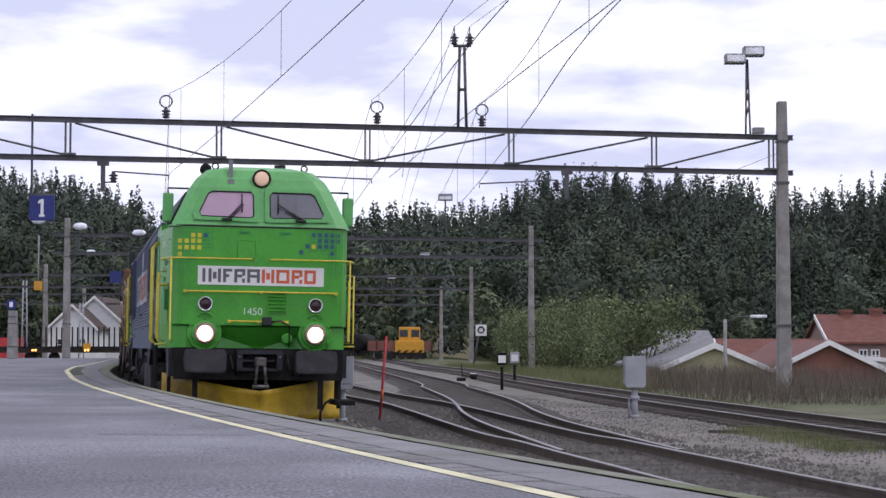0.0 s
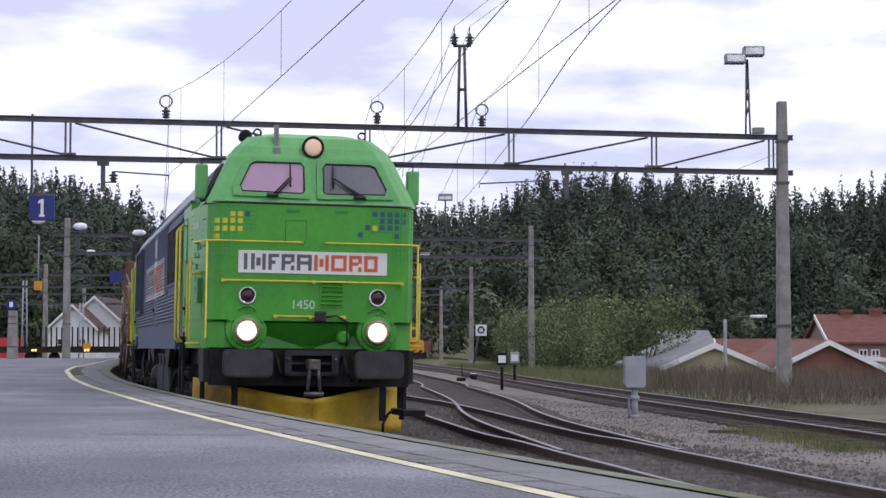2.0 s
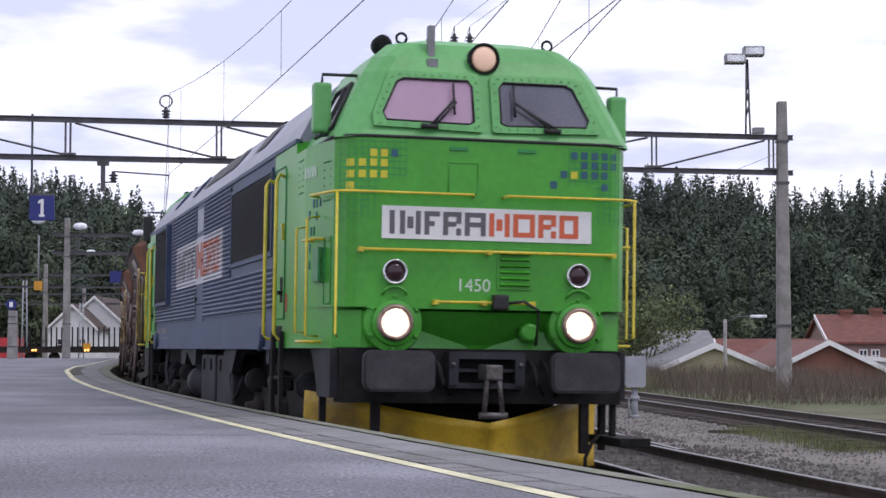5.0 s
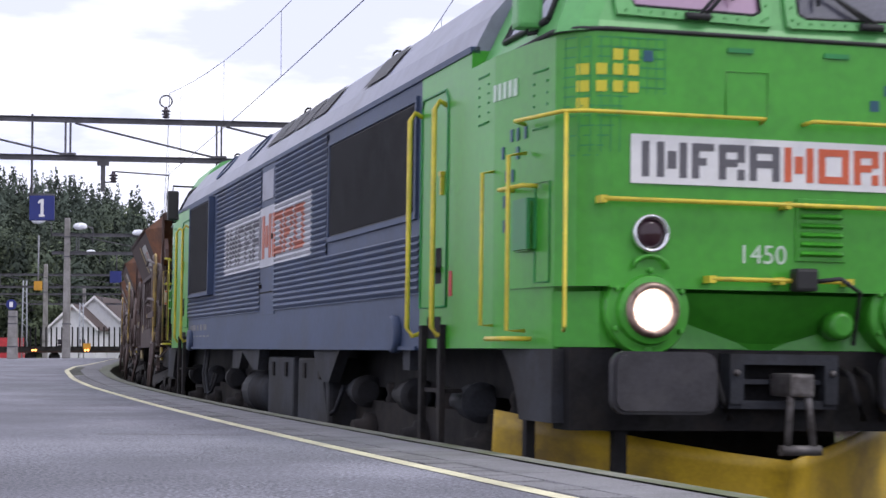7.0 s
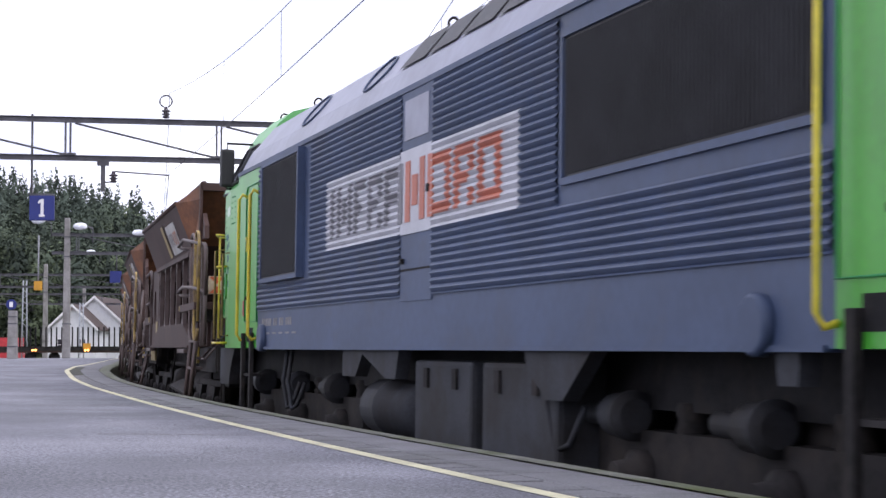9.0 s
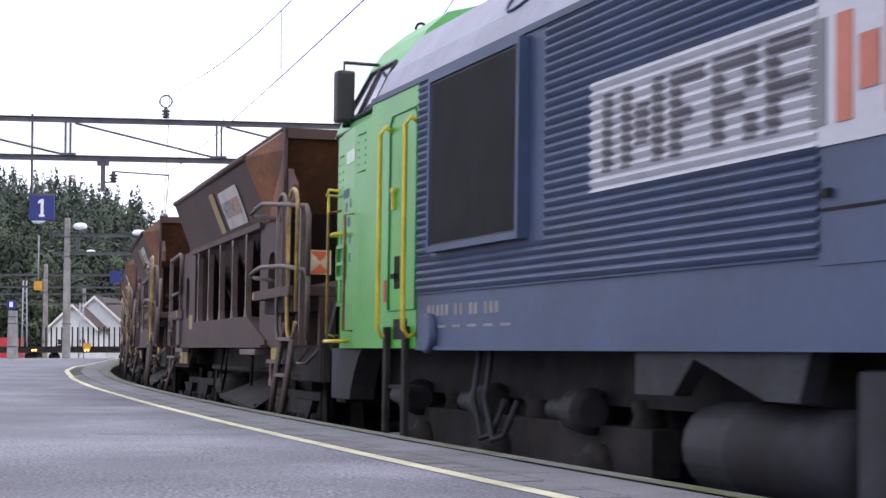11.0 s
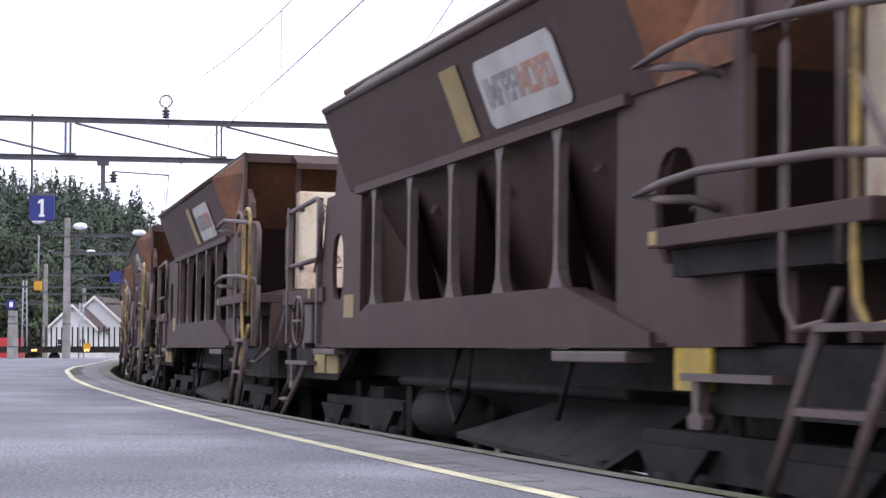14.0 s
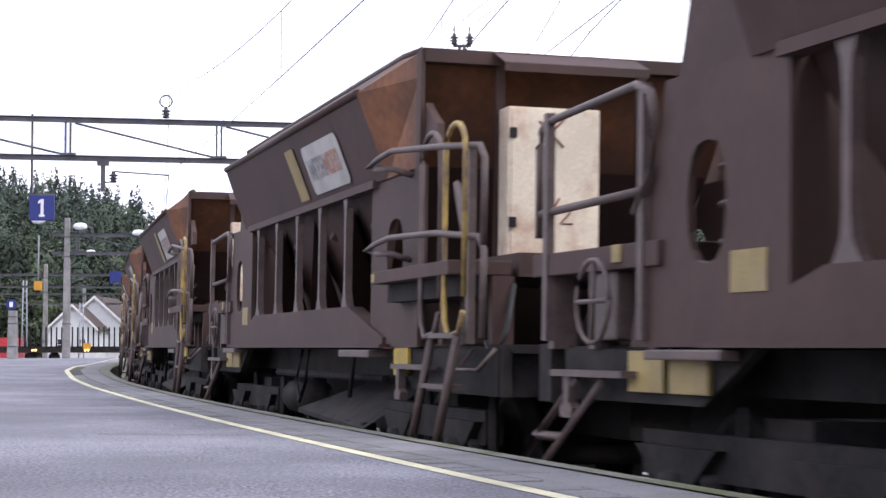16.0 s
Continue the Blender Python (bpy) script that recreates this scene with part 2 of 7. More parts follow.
def lathe(bm, profile, centre, axis, n=20, cap=True):
    """Turns (distance along the axis, radius) pairs round an axis."""
    ax = Vector(axis).normalized()
    u = ax.cross(Vector((0, 0, 1)) if abs(ax.z) < 0.9 else Vector((1, 0, 0))).normalized()
    w = ax.cross(u)
    rings = [[bm.verts.new(Vector(centre) + ax * t + (u * math.cos(k * 2 * math.pi / n) + w * math.sin(k * 2 * math.pi / n)) * r) for k in range(n)] for t, r in profile]
    for p, q in zip(rings, rings[1:]):
        for k in range(n):
            f = bm.faces.new((p[k], p[(k + 1) % n], q[(k + 1) % n], q[k]))
            f.smooth = True
    if cap:
        bm.faces.new(rings[0]), bm.faces.new(rings[-1])


def part(name, bm, material, parent=None, label="", smooth=False):
    me = bpy.data.meshes.new(name)
    bmesh.ops.recalc_face_normals(bm, faces=bm.faces[:])
    bm.to_mesh(me)
    bm.free()
    me.materials.append(M[material] if isinstance(material, str) else material)
    ob = new(name, me)
    if smooth:
        for p in me.polygons:
            p.use_smooth = True
    if parent:
        ob.parent = parent
    if label:
        ob["label"] = label
    return ob


def raw(name, verts, faces, material, parent=None):
    me = bpy.data.meshes.new(name)
    me.from_pydata(verts, [], faces)
    me.materials.append(M[material])
    ob = new(name, me)
    ob.parent = parent
    return ob


def B(fn, *a, **k):
    bm = bmesh.new()
    fn(bm, *a, **k)
    return bm


def boxes(*list_of, bevel=0.0):
    bm = bmesh.new()
    for b in list_of:
        box(bm, *b, bevel=bevel)
    return bm


def tubes(r, *paths, n=6):
    bm = bmesh.new()
    for p in paths:
        tube(bm, p, r, n)
    return bm


# ---------- the line of the platform track ----------
def curvature(s):
    if s < -15:
        return 0.0007
    if s < 26:
        c = min(24.0, s)
        return 0.0043081 - 0.00011836 * c - 1.49484e-5 * c * c + 9.8355e-7 * c ** 3
    return 0.0


STEP = 0.25
N0 = 700
LINE = [(0.0, 0.0, -1.3350)] * 1300


def lay():
    x, y, th = -2.798, 29.62, -1.33495
    LINE[N0] = (x, y, th)
    for i in range(N0, 1299):
        x, y, th = x + math.cos(th) * STEP, y + math.sin(th) * STEP, th + curvature((i - N0) * STEP) * STEP
        LINE[i + 1] = (x, y, th)
    x, y, th = LINE[N0]
    for i in range(N0, 0, -1):
        th -= curvature((i - N0) * STEP) * STEP
        x, y = x - math.cos(th) * STEP, y - math.sin(th) * STEP
        LINE[i - 1] = (x, y, th)


lay()


def along(s, lat=0.0):
    """A place on the line s metres on, lat metres to the left of travel, and the heading there."""
    q = s / STEP + N0
    i = max(0, min(1298, int(math.floor(q))))
    f = q - i
    x, y, th = [LINE[i][k] * (1 - f) + LINE[i + 1][k] * f for k in range(3)]
    return x - math.sin(th) * lat, y + math.cos(th) * lat, th


def travelled(t):
    return 2.31718 * t + 0.09703 * t * t / 2 + 0.00313 * t ** 3 / 6


def edge_lat(s, lat):
    """The platform edge eases away from the track on the far curve, and its paved strip widens there."""
    e = float(np.interp(s, [-80, -43, -33, -24, -12, -5, 1], [-1.62, -1.62, -1.84, -1.95, -1.84, -1.72, -1.68]))
    w = float(np.interp(s, [-80, -58, -35, -22, -13, -3, 4], [0.95, 1.0, 1.45, 1.33, 1.18, 1.08, 1.0]))
    return e + (lat + 1.68) * w


def ribbon(lat0, lat1, z0, z1, s0, s1, step=1.0):
    """A strip along the line, as vertices and faces."""
    n = int((s1 - s0) / step)
    vs, fs = [], []
    for i in range(n + 1):
        s = s0 + i * (s1 - s0) / n
        a, b = along(s, edge_lat(s, lat0)), along(s, edge_lat(s, lat1))
        vs += [(a[0], a[1], z0), (b[0], b[1], z1)]
        if i:
            k = 2 * i
            fs.append((k - 2, k - 1, k + 1, k))
    return vs, fs


# ---------- ground and platform ----------
GZ = -0.2
PZ = 0.628


def grid(name, x0, x1, nx, y0, y1, ny, height, material):
    vs = [(x0 + (x1 - x0) * i / nx, y0 + (y1 - y0) * j / ny) for j in range(ny + 1) for i in range(nx + 1)]
    fs = [(j * (nx + 1) + i, j * (nx + 1) + i + 1, (j + 1) * (nx + 1) + i + 1, (j + 1) * (nx + 1) + i) for j in range(ny) for i in range(nx)]
    return raw(name, [(x, y, height(x, y)) for x, y in vs], fs, material)


def sstep(a, b, x):
    t = max(0.0, min(1.0, (x - a) / (b - a)))
    return t * t * (3 - 2 * t)


def siding_x(y):
    """Where the far siding runs, across at the distance y."""
    return np.interp(y, [10, 26, 31.7, 48.1, 68.3, 106, 129, 194, 400], [8.4, 7.35, 6.85, 5.35, 3.75, 1.4, -0.9, -5.6, -22])


def land(x, y):
    """The height of the natural ground: a low bank beyond the siding, wooded hills in the distance."""
    h = GZ
    bank = sstep(2.5, 9, x - siding_x(y)) * sstep(20, 60, y)
    h -= 4.5 * bank * sstep(9, 30, x - siding_x(y))
    r = math.hypot(x, y)
    a = math.degrees(math.atan2(x, y))
    top = np.interp(a, [-16, -13.4, -10.5, -9.4, -8.8, -7, -2.85, -0.4, 1.66, 2.9, 5.5, 8.9, 11.4, 12.2, 16], [21, 22, 20, 18, 12.5, 11, 13.5, 17, 21.5, 28, 28, 26, 21.5, 25, 25.5])
    h += sstep(225, 430, r) * top * 1.02
    return h + 0.03 * noise.noise((x * 0.3, y * 0.3, 0))


ground = tagged(grid("ground", -900, 900, 90, -300, 1500, 90, lambda x, y: land(x, y) - 0.3 - (0 if abs(x) > 60 or y > 330 or y < -40 else 0.4), "grass"), "dry grassy ground and wooded hillside", "ground", kind="structure")
yard = tagged(grid("yard_ground", -60, 60, 120, -20, 300, 160, lambda x, y: land(x, y) - 0.02, "grass"), "grassy railway land with weeds", "ground", kind="structure")


def gravel_yard():
    vs, fs = [], []
    ys = [-15 + 2.5 * i for i in range(125)]
    for i, y in enumerate(ys):
        xs = float(siding_x(max(10, y)))
        lo = -20 if y > 60 else -3
        for k in range(9):
            x = lo + (xs + 1.6 + 0.5 * noise.noise((y * 0.3, 3, 0)) - lo) * k / 8
            vs.append((x, y, GZ + 0.02 * noise.noise((x, y, 5))))
        if i:
            for k in range(8):
                a = (i - 1) * 9 + k
                fs.append((a, a + 1, a + 10, a + 9))
    return raw("gravel_yard", vs, fs, "gravel")


tagged(gravel_yard(), "dusty grey gravel between the tracks", "ground", kind="structure")

# platform: asphalt sheet, paving strip, coping and wall
E0, E1 = -85.0, 40.0
LE = -1.68


def platform():
    n = 250
    vs, fs = [], []
    for i in range(n + 1):
        s = E0 + (E1 - E0) * i / n
        a = along(s, edge_lat(s, LE - 0.87))
        vs += [(a[0], a[1], PZ), (a[0] - 18, a[1] + 2, PZ), (a[0] - 60, a[1] + 4, PZ)]
        if i:
            for k in range(2):
                q = 3 * i + k
                fs.append((q - 3, q - 2, q + 1, q))
    return raw("platform_surface", vs, fs, "asphalt")


tagged(platform(), "worn grey asphalt platform with fine cracks", "platform", kind="structure")
v, f = ribbon(LE - 0.87, LE - 0.22, PZ - 0.004, PZ - 0.004, E0, E1, 0.5)
tagged(raw("platform_edge_strip", v, f, "joint"), "mossy bedding of the platform edge paving", "platform", kind="structure")
v, f = ribbon(LE - 0.05, LE + 0.0, PZ, PZ - 0.02, E0, E1, 0.5)
v2, f2 = ribbon(LE, LE + 0.02, PZ - 0.02, GZ - 0.3, E0, E1, 0.5)
v3, f3 = ribbon(LE - 0.22, LE - 0.05, PZ + 0.012, PZ + 0.004, E0, E1, 0.5)
allv, allf = list(v), list(f)
for vv, ff in ((v2, f2), (v3, f3)):
    o = len(allv)
    allv += vv
    allf += [tuple(i + o for i in q) for q in ff]
tagged(raw("platform_edge", allv, allf, "coping"), "mossy concrete platform coping and wall", "platform", kind="structure")
v, f = ribbon(LE - 0.93, LE - 0.83, PZ + 0.004, PZ + 0.004, E0, E1, 0.5)
tagged(raw("safety_line", v, f, "line"), "worn pale yellow safety line on the platform", "line", kind="structure")


# ---------- tracks ----------
def spline(pts, step=1.0):
    """Evenly spaced points on a smooth curve through the given ones."""
    pts = [Vector((*p, 0)) for p in pts]
    pts = [pts[0] * 2 - pts[1]] + pts + [pts[-1] * 2 - pts[-2]]
    out = []
    for i in range(1, len(pts) - 2):
        a, b, c, d = pts[i - 1:i + 3]
        n = max(2, int((c - b).length / step))
        for k in range(n):
            t = k / n
            out.append(0.5 * (2 * b + (c - a) * t + (2 * a - 5 * b + 4 * c - d) * t * t + (3 * b - a - 3 * c + d) * t ** 3))
    return out + [pts[-2]]


def rail_bar(bm, pts, top=0.0):
    prof = [(-0.065, -0.15), (0.065, -0.15), (0.02, -0.12), (0.02, -0.04), (0.036, -0.035), (0.036, -0.006), (0.026, 0.0), (-0.026, 0.0), (-0.036, -0.006), (-0.036, -0.035), (-0.02, -0.04), (-0.02, -0.12)]
    rings = []
    for i, p in enumerate(pts):
        d = (pts[min(i + 1, len(pts) - 1)] - pts[max(0, i - 1)]).normalized()
        nx, ny = d.y, -d.x
        rings.append([bm.verts.new((p.x + nx * a, p.y + ny * a, top + z)) for a, z in prof])
    for a, b in zip(rings, rings[1:]):
        for k in range(12):
            f = bm.faces.new((a[k], a[(k + 1) % 12], b[(k + 1) % 12], b[k]))
            if k in (5, 6, 7):
                f.material_index = 1
    bm.faces.new(rings[0]), bm.faces.new(rings[-1])


def track(name, pts, label, sleepers=True, bed=1.9, drop=0.0):
    thing = tagged(new(name), label, "railway track", kind="structure")
    side = []
    for o in (-0.7535, 0.7535):
        bm = bmesh.new()
        q = []
        for i, p in enumerate(pts):
            d = (pts[min(i + 1, len(pts) - 1)] - pts[max(0, i - 1)]).normalized()
            q.append(p + Vector((d.y, -d.x, 0)) * o)
        rail_bar(bm, q)
        r = part("rail", bm, "rail", thing)
        r.data.materials.append(M["rail_top"])
        side.append(q)
    vs, fs = [], []
    for i, p in enumerate(pts):
        d = (pts[min(i + 1, len(pts) - 1)] - pts[max(0, i - 1)]).normalized()
        for o, z in ((-bed, GZ - 0.02), (-bed + 0.45, GZ + 0.06), (bed - 0.45, GZ + 0.06), (bed, GZ - 0.02)):
            vs.append((p.x + d.y * o, p.y - d.x * o, z - drop))
        if i:
            for k in range(3):
                a = (i - 1) * 4 + k
                fs.append((a, a + 1, a + 5, a + 4))
    raw("ballast_bed", vs, fs, "ballast", thing)
    if sleepers:
        bm = bmesh.new()
        acc = 0.0
        for a, b in zip(pts, pts[1:]):
            d = b - a
            acc += d.length
            if acc >= 0.62 and a.y < 130:
                acc = 0
                d.normalize()
                n = Vector((d.y, -d.x, 0))
                c = a + Vector((0, 0, 0))
                lo, hi = GZ - 0.05, -0.145
                vv = [bm.verts.new((c + n * u + d * w + Vector((0, 0, z)))) for u in (-1.25, 1.25) for w in (-0.12, 0.12) for z in (lo, hi)]
                for fc in ((0, 1, 3, 2), (4, 6, 7, 5), (0, 4, 5, 1), (2, 3, 7, 6), (1, 5, 7, 3)):
                    bm.faces.new([vv[i] for i in fc])
        sl = part("sleepers", bm, "sleeper", thing)
        sl["kind"] = "stuff"
    return thing


main_pts = [Vector((*along(-110 + 1.0 * i)[:2], 0)) for i in range(165)]
track("platform_track", main_pts, "platform railway track with steel rails on dark ballast")
through_pts = spline([(-22, 200), (-9.5, 110), (-4.25, 67), (-2.0, 51.4), (-0.5, 42.8), (1.2, 29.1), (1.78, 25.9), (2.2, 23.0), (2.57, 20.7), (2.85, 18.85), (3.25, 16.6), (4.6, 10), (6.2, 3), (8.6, -6)], 0.6)
track("through_track", through_pts, "running line with shiny steel rails in dark ballast", drop=0.006)
branch_pts = spline([(-13, 225), (-1.35, 84.7), (0.13, 60.4), (0.93, 46.9), (1.15, 37.6), (1.42, 32.4), (1.9, 27.1), (2.25, 23.5)], 0.6)
track("diverging_track", branch_pts, "rusty diverging track of a turnout", bed=1.7, drop=0.012)
siding_pts = spline([(-22, 400), (-5.6, 194), (-0.9, 129), (1.4, 106), (3.75, 68.3), (5.35, 48.1), (6.85, 31.7), (7.35, 26), (8.4, 10)], 0.8)
track("siding_track", siding_pts, "rusty siding track half sunk in dirt", bed=1.3, drop=0.03)


# ---------- locomotive ----------
# local space: x forward with the cab front at 0, y to the left of travel, z from the rail head
LW = 1.50


def ribbed(bm, x0, x1, z0, z1, y, side, lift=0.0, pitch=0.057, depth=0.024):
    """Horizontal corrugations of a side panel; side is -1 or 1."""
    n0, n1 = math.ceil((z0 - 1.9) / pitch * 4), math.floor((z1 - 1.9) / pitch * 4)
    prof = []
    for k in range(n0, n1 + 1):
        z = 1.9 + k * pitch / 4
        prof.append((z, depth * (0.0, 0.62, 1.0, 0.62)[k % 4]))
    for (za, da), (zb, db) in zip(prof, prof[1:]):
        quad(bm, (x0, side * (y + da + lift), za), (x1, side * (y + da + lift), za), (x1, side * (y + db + lift), zb), (x0, side * (y + db + lift), zb))


def mark_shapes(x0, x1, z0, z1):
    """The lettered panel as plain bars: five grey groups, four orange-red ones with a ring among them. Gives (colour, x0, x1, z0, z1)."""
    w = x1 - x0
    out = []
    u = x0 + 0.035 * w
    layout = [("g", 0.032, "i"), ("g", 0.098, "n"), ("g", 0.072, "f"), ("g", 0.086, "r"), ("g", 0.10, "a"), ("r", 0.098, "n"), ("r", 0.105, "o"), ("r", 0.086, "r"), ("r", 0.092, "d")]
    m, h = z0 + 0.14 * (z1 - z0), z1 - 0.14 * (z1 - z0)
    s = 0.024 * w
    t = 0.15 * (z1 - z0)
    for c, lw, k in layout:
        a, b = u, u + lw * w
        mid = (m + h) / 2
        out.append((c, a, a + s, m, h))
        if k in "noad":
            out.append((c, b - s, b, m, h))
        if k in "foard":
            out.append((c, a + s, b - (s if k in "oad" else 0), h - t, h))
        if k == "r":
            out.append((c, b - s, b, m, m + 0.3 * (h - m)))
            out.append((c, b - s, b, mid, h - t))
        if k in "fra":
            out.append((c, a + s, b - s, mid - t * 0.6, mid + t * 0.4))
        if k in "od":
            out.append((c, a + s, b - s, m, m + t))
        if k == "n":
            out.append((c, (a + b) / 2 - s * 0.6, (a + b) / 2 + s * 0.6, m + 0.25 * (h - m), h - 0.25 * (h - m)))
        u = b + 0.0165 * w
    return out


def cab(root, flip):
    """One cab with its nose; flip turns it round for the far end."""
    R = (Matrix.Translation((-19.76, 0, 0)) @ Matrix.Rotation(math.pi, 4, "Z")) if flip else Matrix.Identity(4)

    def put(name, bm, material, parent=root, label="", smooth=False):
        bmesh.ops.transform(bm, matrix=R, verts=bm.verts[:])
        return part(name, bm, material, parent, label, smooth)

    plan = [(0, -1.12), (-0.025, -1.22), (-0.09, -1.31), (-0.24, -1.40), (-1.2, -LW), (-3.12, -LW)]
    full = plan + [(x, -y) for x, y in reversed(plan)]
    body = put("cab_body", B(prism, full, "z", 1.63, 3.18), "green", label="bright green painted cab")
    low = [(-0.16, -1.16), (-0.3, -1.38), (-1.2, -LW + 0.001), (-3.12, -LW + 0.001)]
    bm = bmesh.new()
    top = [(x, y) for x, y in low] + [(x, -y) for x, y in reversed(low)]
    va = [bm.verts.new((x - (0.16 if abs(y) < 1.2 else 0), y, 1.25)) for x, y in top]
    vb = [bm.verts.new((x, y, 1.63)) for x, y in top]
    for i in range(8):
        bm.faces.new((va[i], va[(i + 1) % 8], vb[(i + 1) % 8], vb[i]))
    bm.faces.new(va), bm.faces.new(vb)
    put("cab_apron", bm, "green")
    bm = bmesh.new()
    quad(bm, (-0.05, -0.66, 1.60), (-0.05, 0.66, 1.60), (-0.33, 0.02, 1.262), (-0.33, -0.02, 1.262))
    for q in (-1, 1):
        bm.faces.new([bm.verts.new(p) for p in ((-0.05, q * 0.66, 1.60), (-0.33, q * 0.02, 1.262), (-0.12, q * 0.75, 1.262), (-0.08, q * 1.16, 1.262), (-0.08, q * 1.16, 1.60))])
    bm.faces.new([bm.verts.new(p) for p in ((-0.05, -0.66, 1.60), (-0.08, -1.16, 1.60), (-0.3, -1.16, 1.60), (-0.3, 1.16, 1.60), (-0.08, 1.16, 1.60), (-0.05, 0.66, 1.60))])
    for q in (-1, 1):
        quad(bm, (-0.08, q * 1.16, 1.262), (-0.08, q * 1.16, 1.60), (-0.31, q * 1.385, 1.60), (-0.31, q * 1.385, 1.262))
    put("apron_prow", bm, "green", body, "folded green lower front sheet")
    put("drip_ledge", boxes((-0.02, 0.02, -1.13, 1.13, 1.622, 1.64)), "green", body)
    # upper cab: rings from the waist to the roof
    for y0, y1 in ((-LW, -LW + 0.3), (LW - 0.3, LW)):
        put("door_header", boxes((-3.12, -1.76, y0, y1, 3.18, 3.31)), "green", body)

    def ring(inx, hw, z, back=-1.8):
        p = [(inx, -hw + 0.21), (inx - 0.03, -hw + 0.10), (inx - 0.15, -hw), (back, -hw)]
        return [(x, y, z) for x, y in p] + [(x, -y, z) for x, y in reversed(p)]
    bm = bmesh.new()
    rows = [ring(-0.02, 1.42, 3.18), ring(-0.05, 1.40, 3.25), ring(-0.20, 1.13, 3.82), ring(-0.26, 1.03, 3.97), ring(-0.38, 0.86, 4.12), ring(-0.58, 0.60, 4.19), ring(-0.9, 0.36, 4.215)]
    vr = [[bm.verts.new(p) for p in r] for r in rows]
    for a, b in zip(vr, vr[1:]):
        for i in range(8):
            bm.faces.new((a[i], a[(i + 1) % 8], b[(i + 1) % 8], b[i]))
    bm.faces.new(vr[-1])
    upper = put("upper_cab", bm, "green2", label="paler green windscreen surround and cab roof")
    bm = bmesh.new()
    tube(bm, [(-2.3, -1.42, 3.19), (-0.24, -1.42, 3.19), (-0.07, -1.32, 3.19), (0.0, -1.15, 3.19), (0.0, 1.15, 3.19), (-0.07, 1.32, 3.19), (-0.24, 1.42, 3.19), (-2.3, 1.42, 3.19)], 0.016)
    put("rain_strip", bm, "rubber", body)
    # windscreens set in raised, bolted frames
    def onscreen(y, z, out):
        f = (z - 3.25) / 0.57
        return (-0.05 - 0.15 * f + out, y, z)
    for sgn, glass, lab in ((-1, "glass_pink", "pink-tinted windscreen pane"), (1, "glass_dark", "dark windscreen pane")):
        inner = [(0.13, 3.36), (0.13, 3.70), (0.17, 3.755), (0.78, 3.755), (0.85, 3.72), (0.99, 3.42), (0.96, 3.35), (0.18, 3.335)]
        outer = [(0.045, 3.285), (0.045, 3.78), (0.07, 3.83), (0.86, 3.83), (0.93, 3.80), (1.09, 3.40), (1.08, 3.29), (0.07, 3.265)]
        bm = bmesh.new()
        vo = [bm.verts.new(onscreen(sgn * y, z, 0.006)) for y, z in outer]
        vo2 = [bm.verts.new(onscreen(sgn * y, z, 0.032)) for y, z in outer]
        vi = [bm.verts.new(onscreen(sgn * y, z, 0.034)) for y, z in inner]
        vi2 = [bm.verts.new(onscreen(sgn * y, z, 0.004)) for y, z in inner]
        for a, b in ((vo, vo2), (vo2, vi), (vi, vi2)):
            for i in range(8):
                bm.faces.new((a[i], a[(i + 1) % 8], b[(i + 1) % 8], b[i]))
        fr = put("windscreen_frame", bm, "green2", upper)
        bm = bmesh.new()
        bm.faces.new([bm.verts.new(onscreen(sgn * (y + (0.02 if y > 0.5 else -0.02)), z, 0.014)) for y, z in inner])
        put("windscreen_pane", bm, glass, upper, lab)
        bm = bmesh.new()
        tube(bm, [onscreen(sgn * y, z, 0.03) for y, z in inner + inner[:1]], 0.011)
        put("window_seal", bm, "rubber", upper)
        bm = bmesh.new()
        mids = [((a[0] + b[0]) / 2, (a[1] + b[1]) / 2) for a, b in zip(inner, outer)]
        for a, b in zip(mids, mids[1:] + mids[:1]):
            n = max(1, int(math.hypot(a[0] - b[0], a[1] - b[1]) / 0.075))
            for k in range(n):
                y, z = a[0] + (b[0] - a[0]) * k / n, a[1] + (b[1] - a[1]) * k / n
                q = onscreen(sgn * y, z, 0.036)
                box(bm, q[0] - 0.006, q[0] + 0.006, q[1] - 0.007, q[1] + 0.007, z - 0.007, z + 0.007)
        put("frame_bolts", bm, "green2", upper)["kind"] = "stuff"
        # wiper
        yw = -0.56 if sgn < 0 else 0.62
        e = 0.24 if sgn < 0 else -0.36
        bm = tubes(0.012, [onscreen(yw, 3.30, 0.06), onscreen(yw + e, 3.56, 0.075)], [onscreen(yw + 0.05, 3.31, 0.06), onscreen(yw + e + 0.02, 3.54, 0.075)], [onscreen(yw + e, 3.72, 0.065), onscreen(yw + e, 3.42, 0.065)])
        tube(bm, [onscreen(yw - 0.08, 3.30, 0.05), onscreen(yw + 0.08, 3.30, 0.05)], 0.026)
        put("wiper", bm, "rubber", upper, "black windscreen wiper")
    # side cab windows
    for sgn in (-1, 1):
        def sidepoint(x, z, out=0.012):
            f = (z - 3.25) / 0.57
            return (x, sgn * (1.40 - 0.27 * f + out), z)
        poly = [(-0.42, 3.30), (-1.35, 3.30), (-1.35, 3.74), (-0.58, 3.74)]
        bm = bmesh.new()
        bm.faces.new([bm.verts.new(sidepoint(x, z)) for x, z in poly])
        put("side_window", bm, "glass_dark", upper, "dark cab side window")
        put("side_window_frame", tubes(0.022, [sidepoint(x, z, 0.014) for x, z in poly + poly[:1]], [sidepoint(-0.88, 3.3, 0.014), sidepoint(-0.88, 3.74, 0.014)]), "rubber", upper)
        # mirror
        bm = bmesh.new()
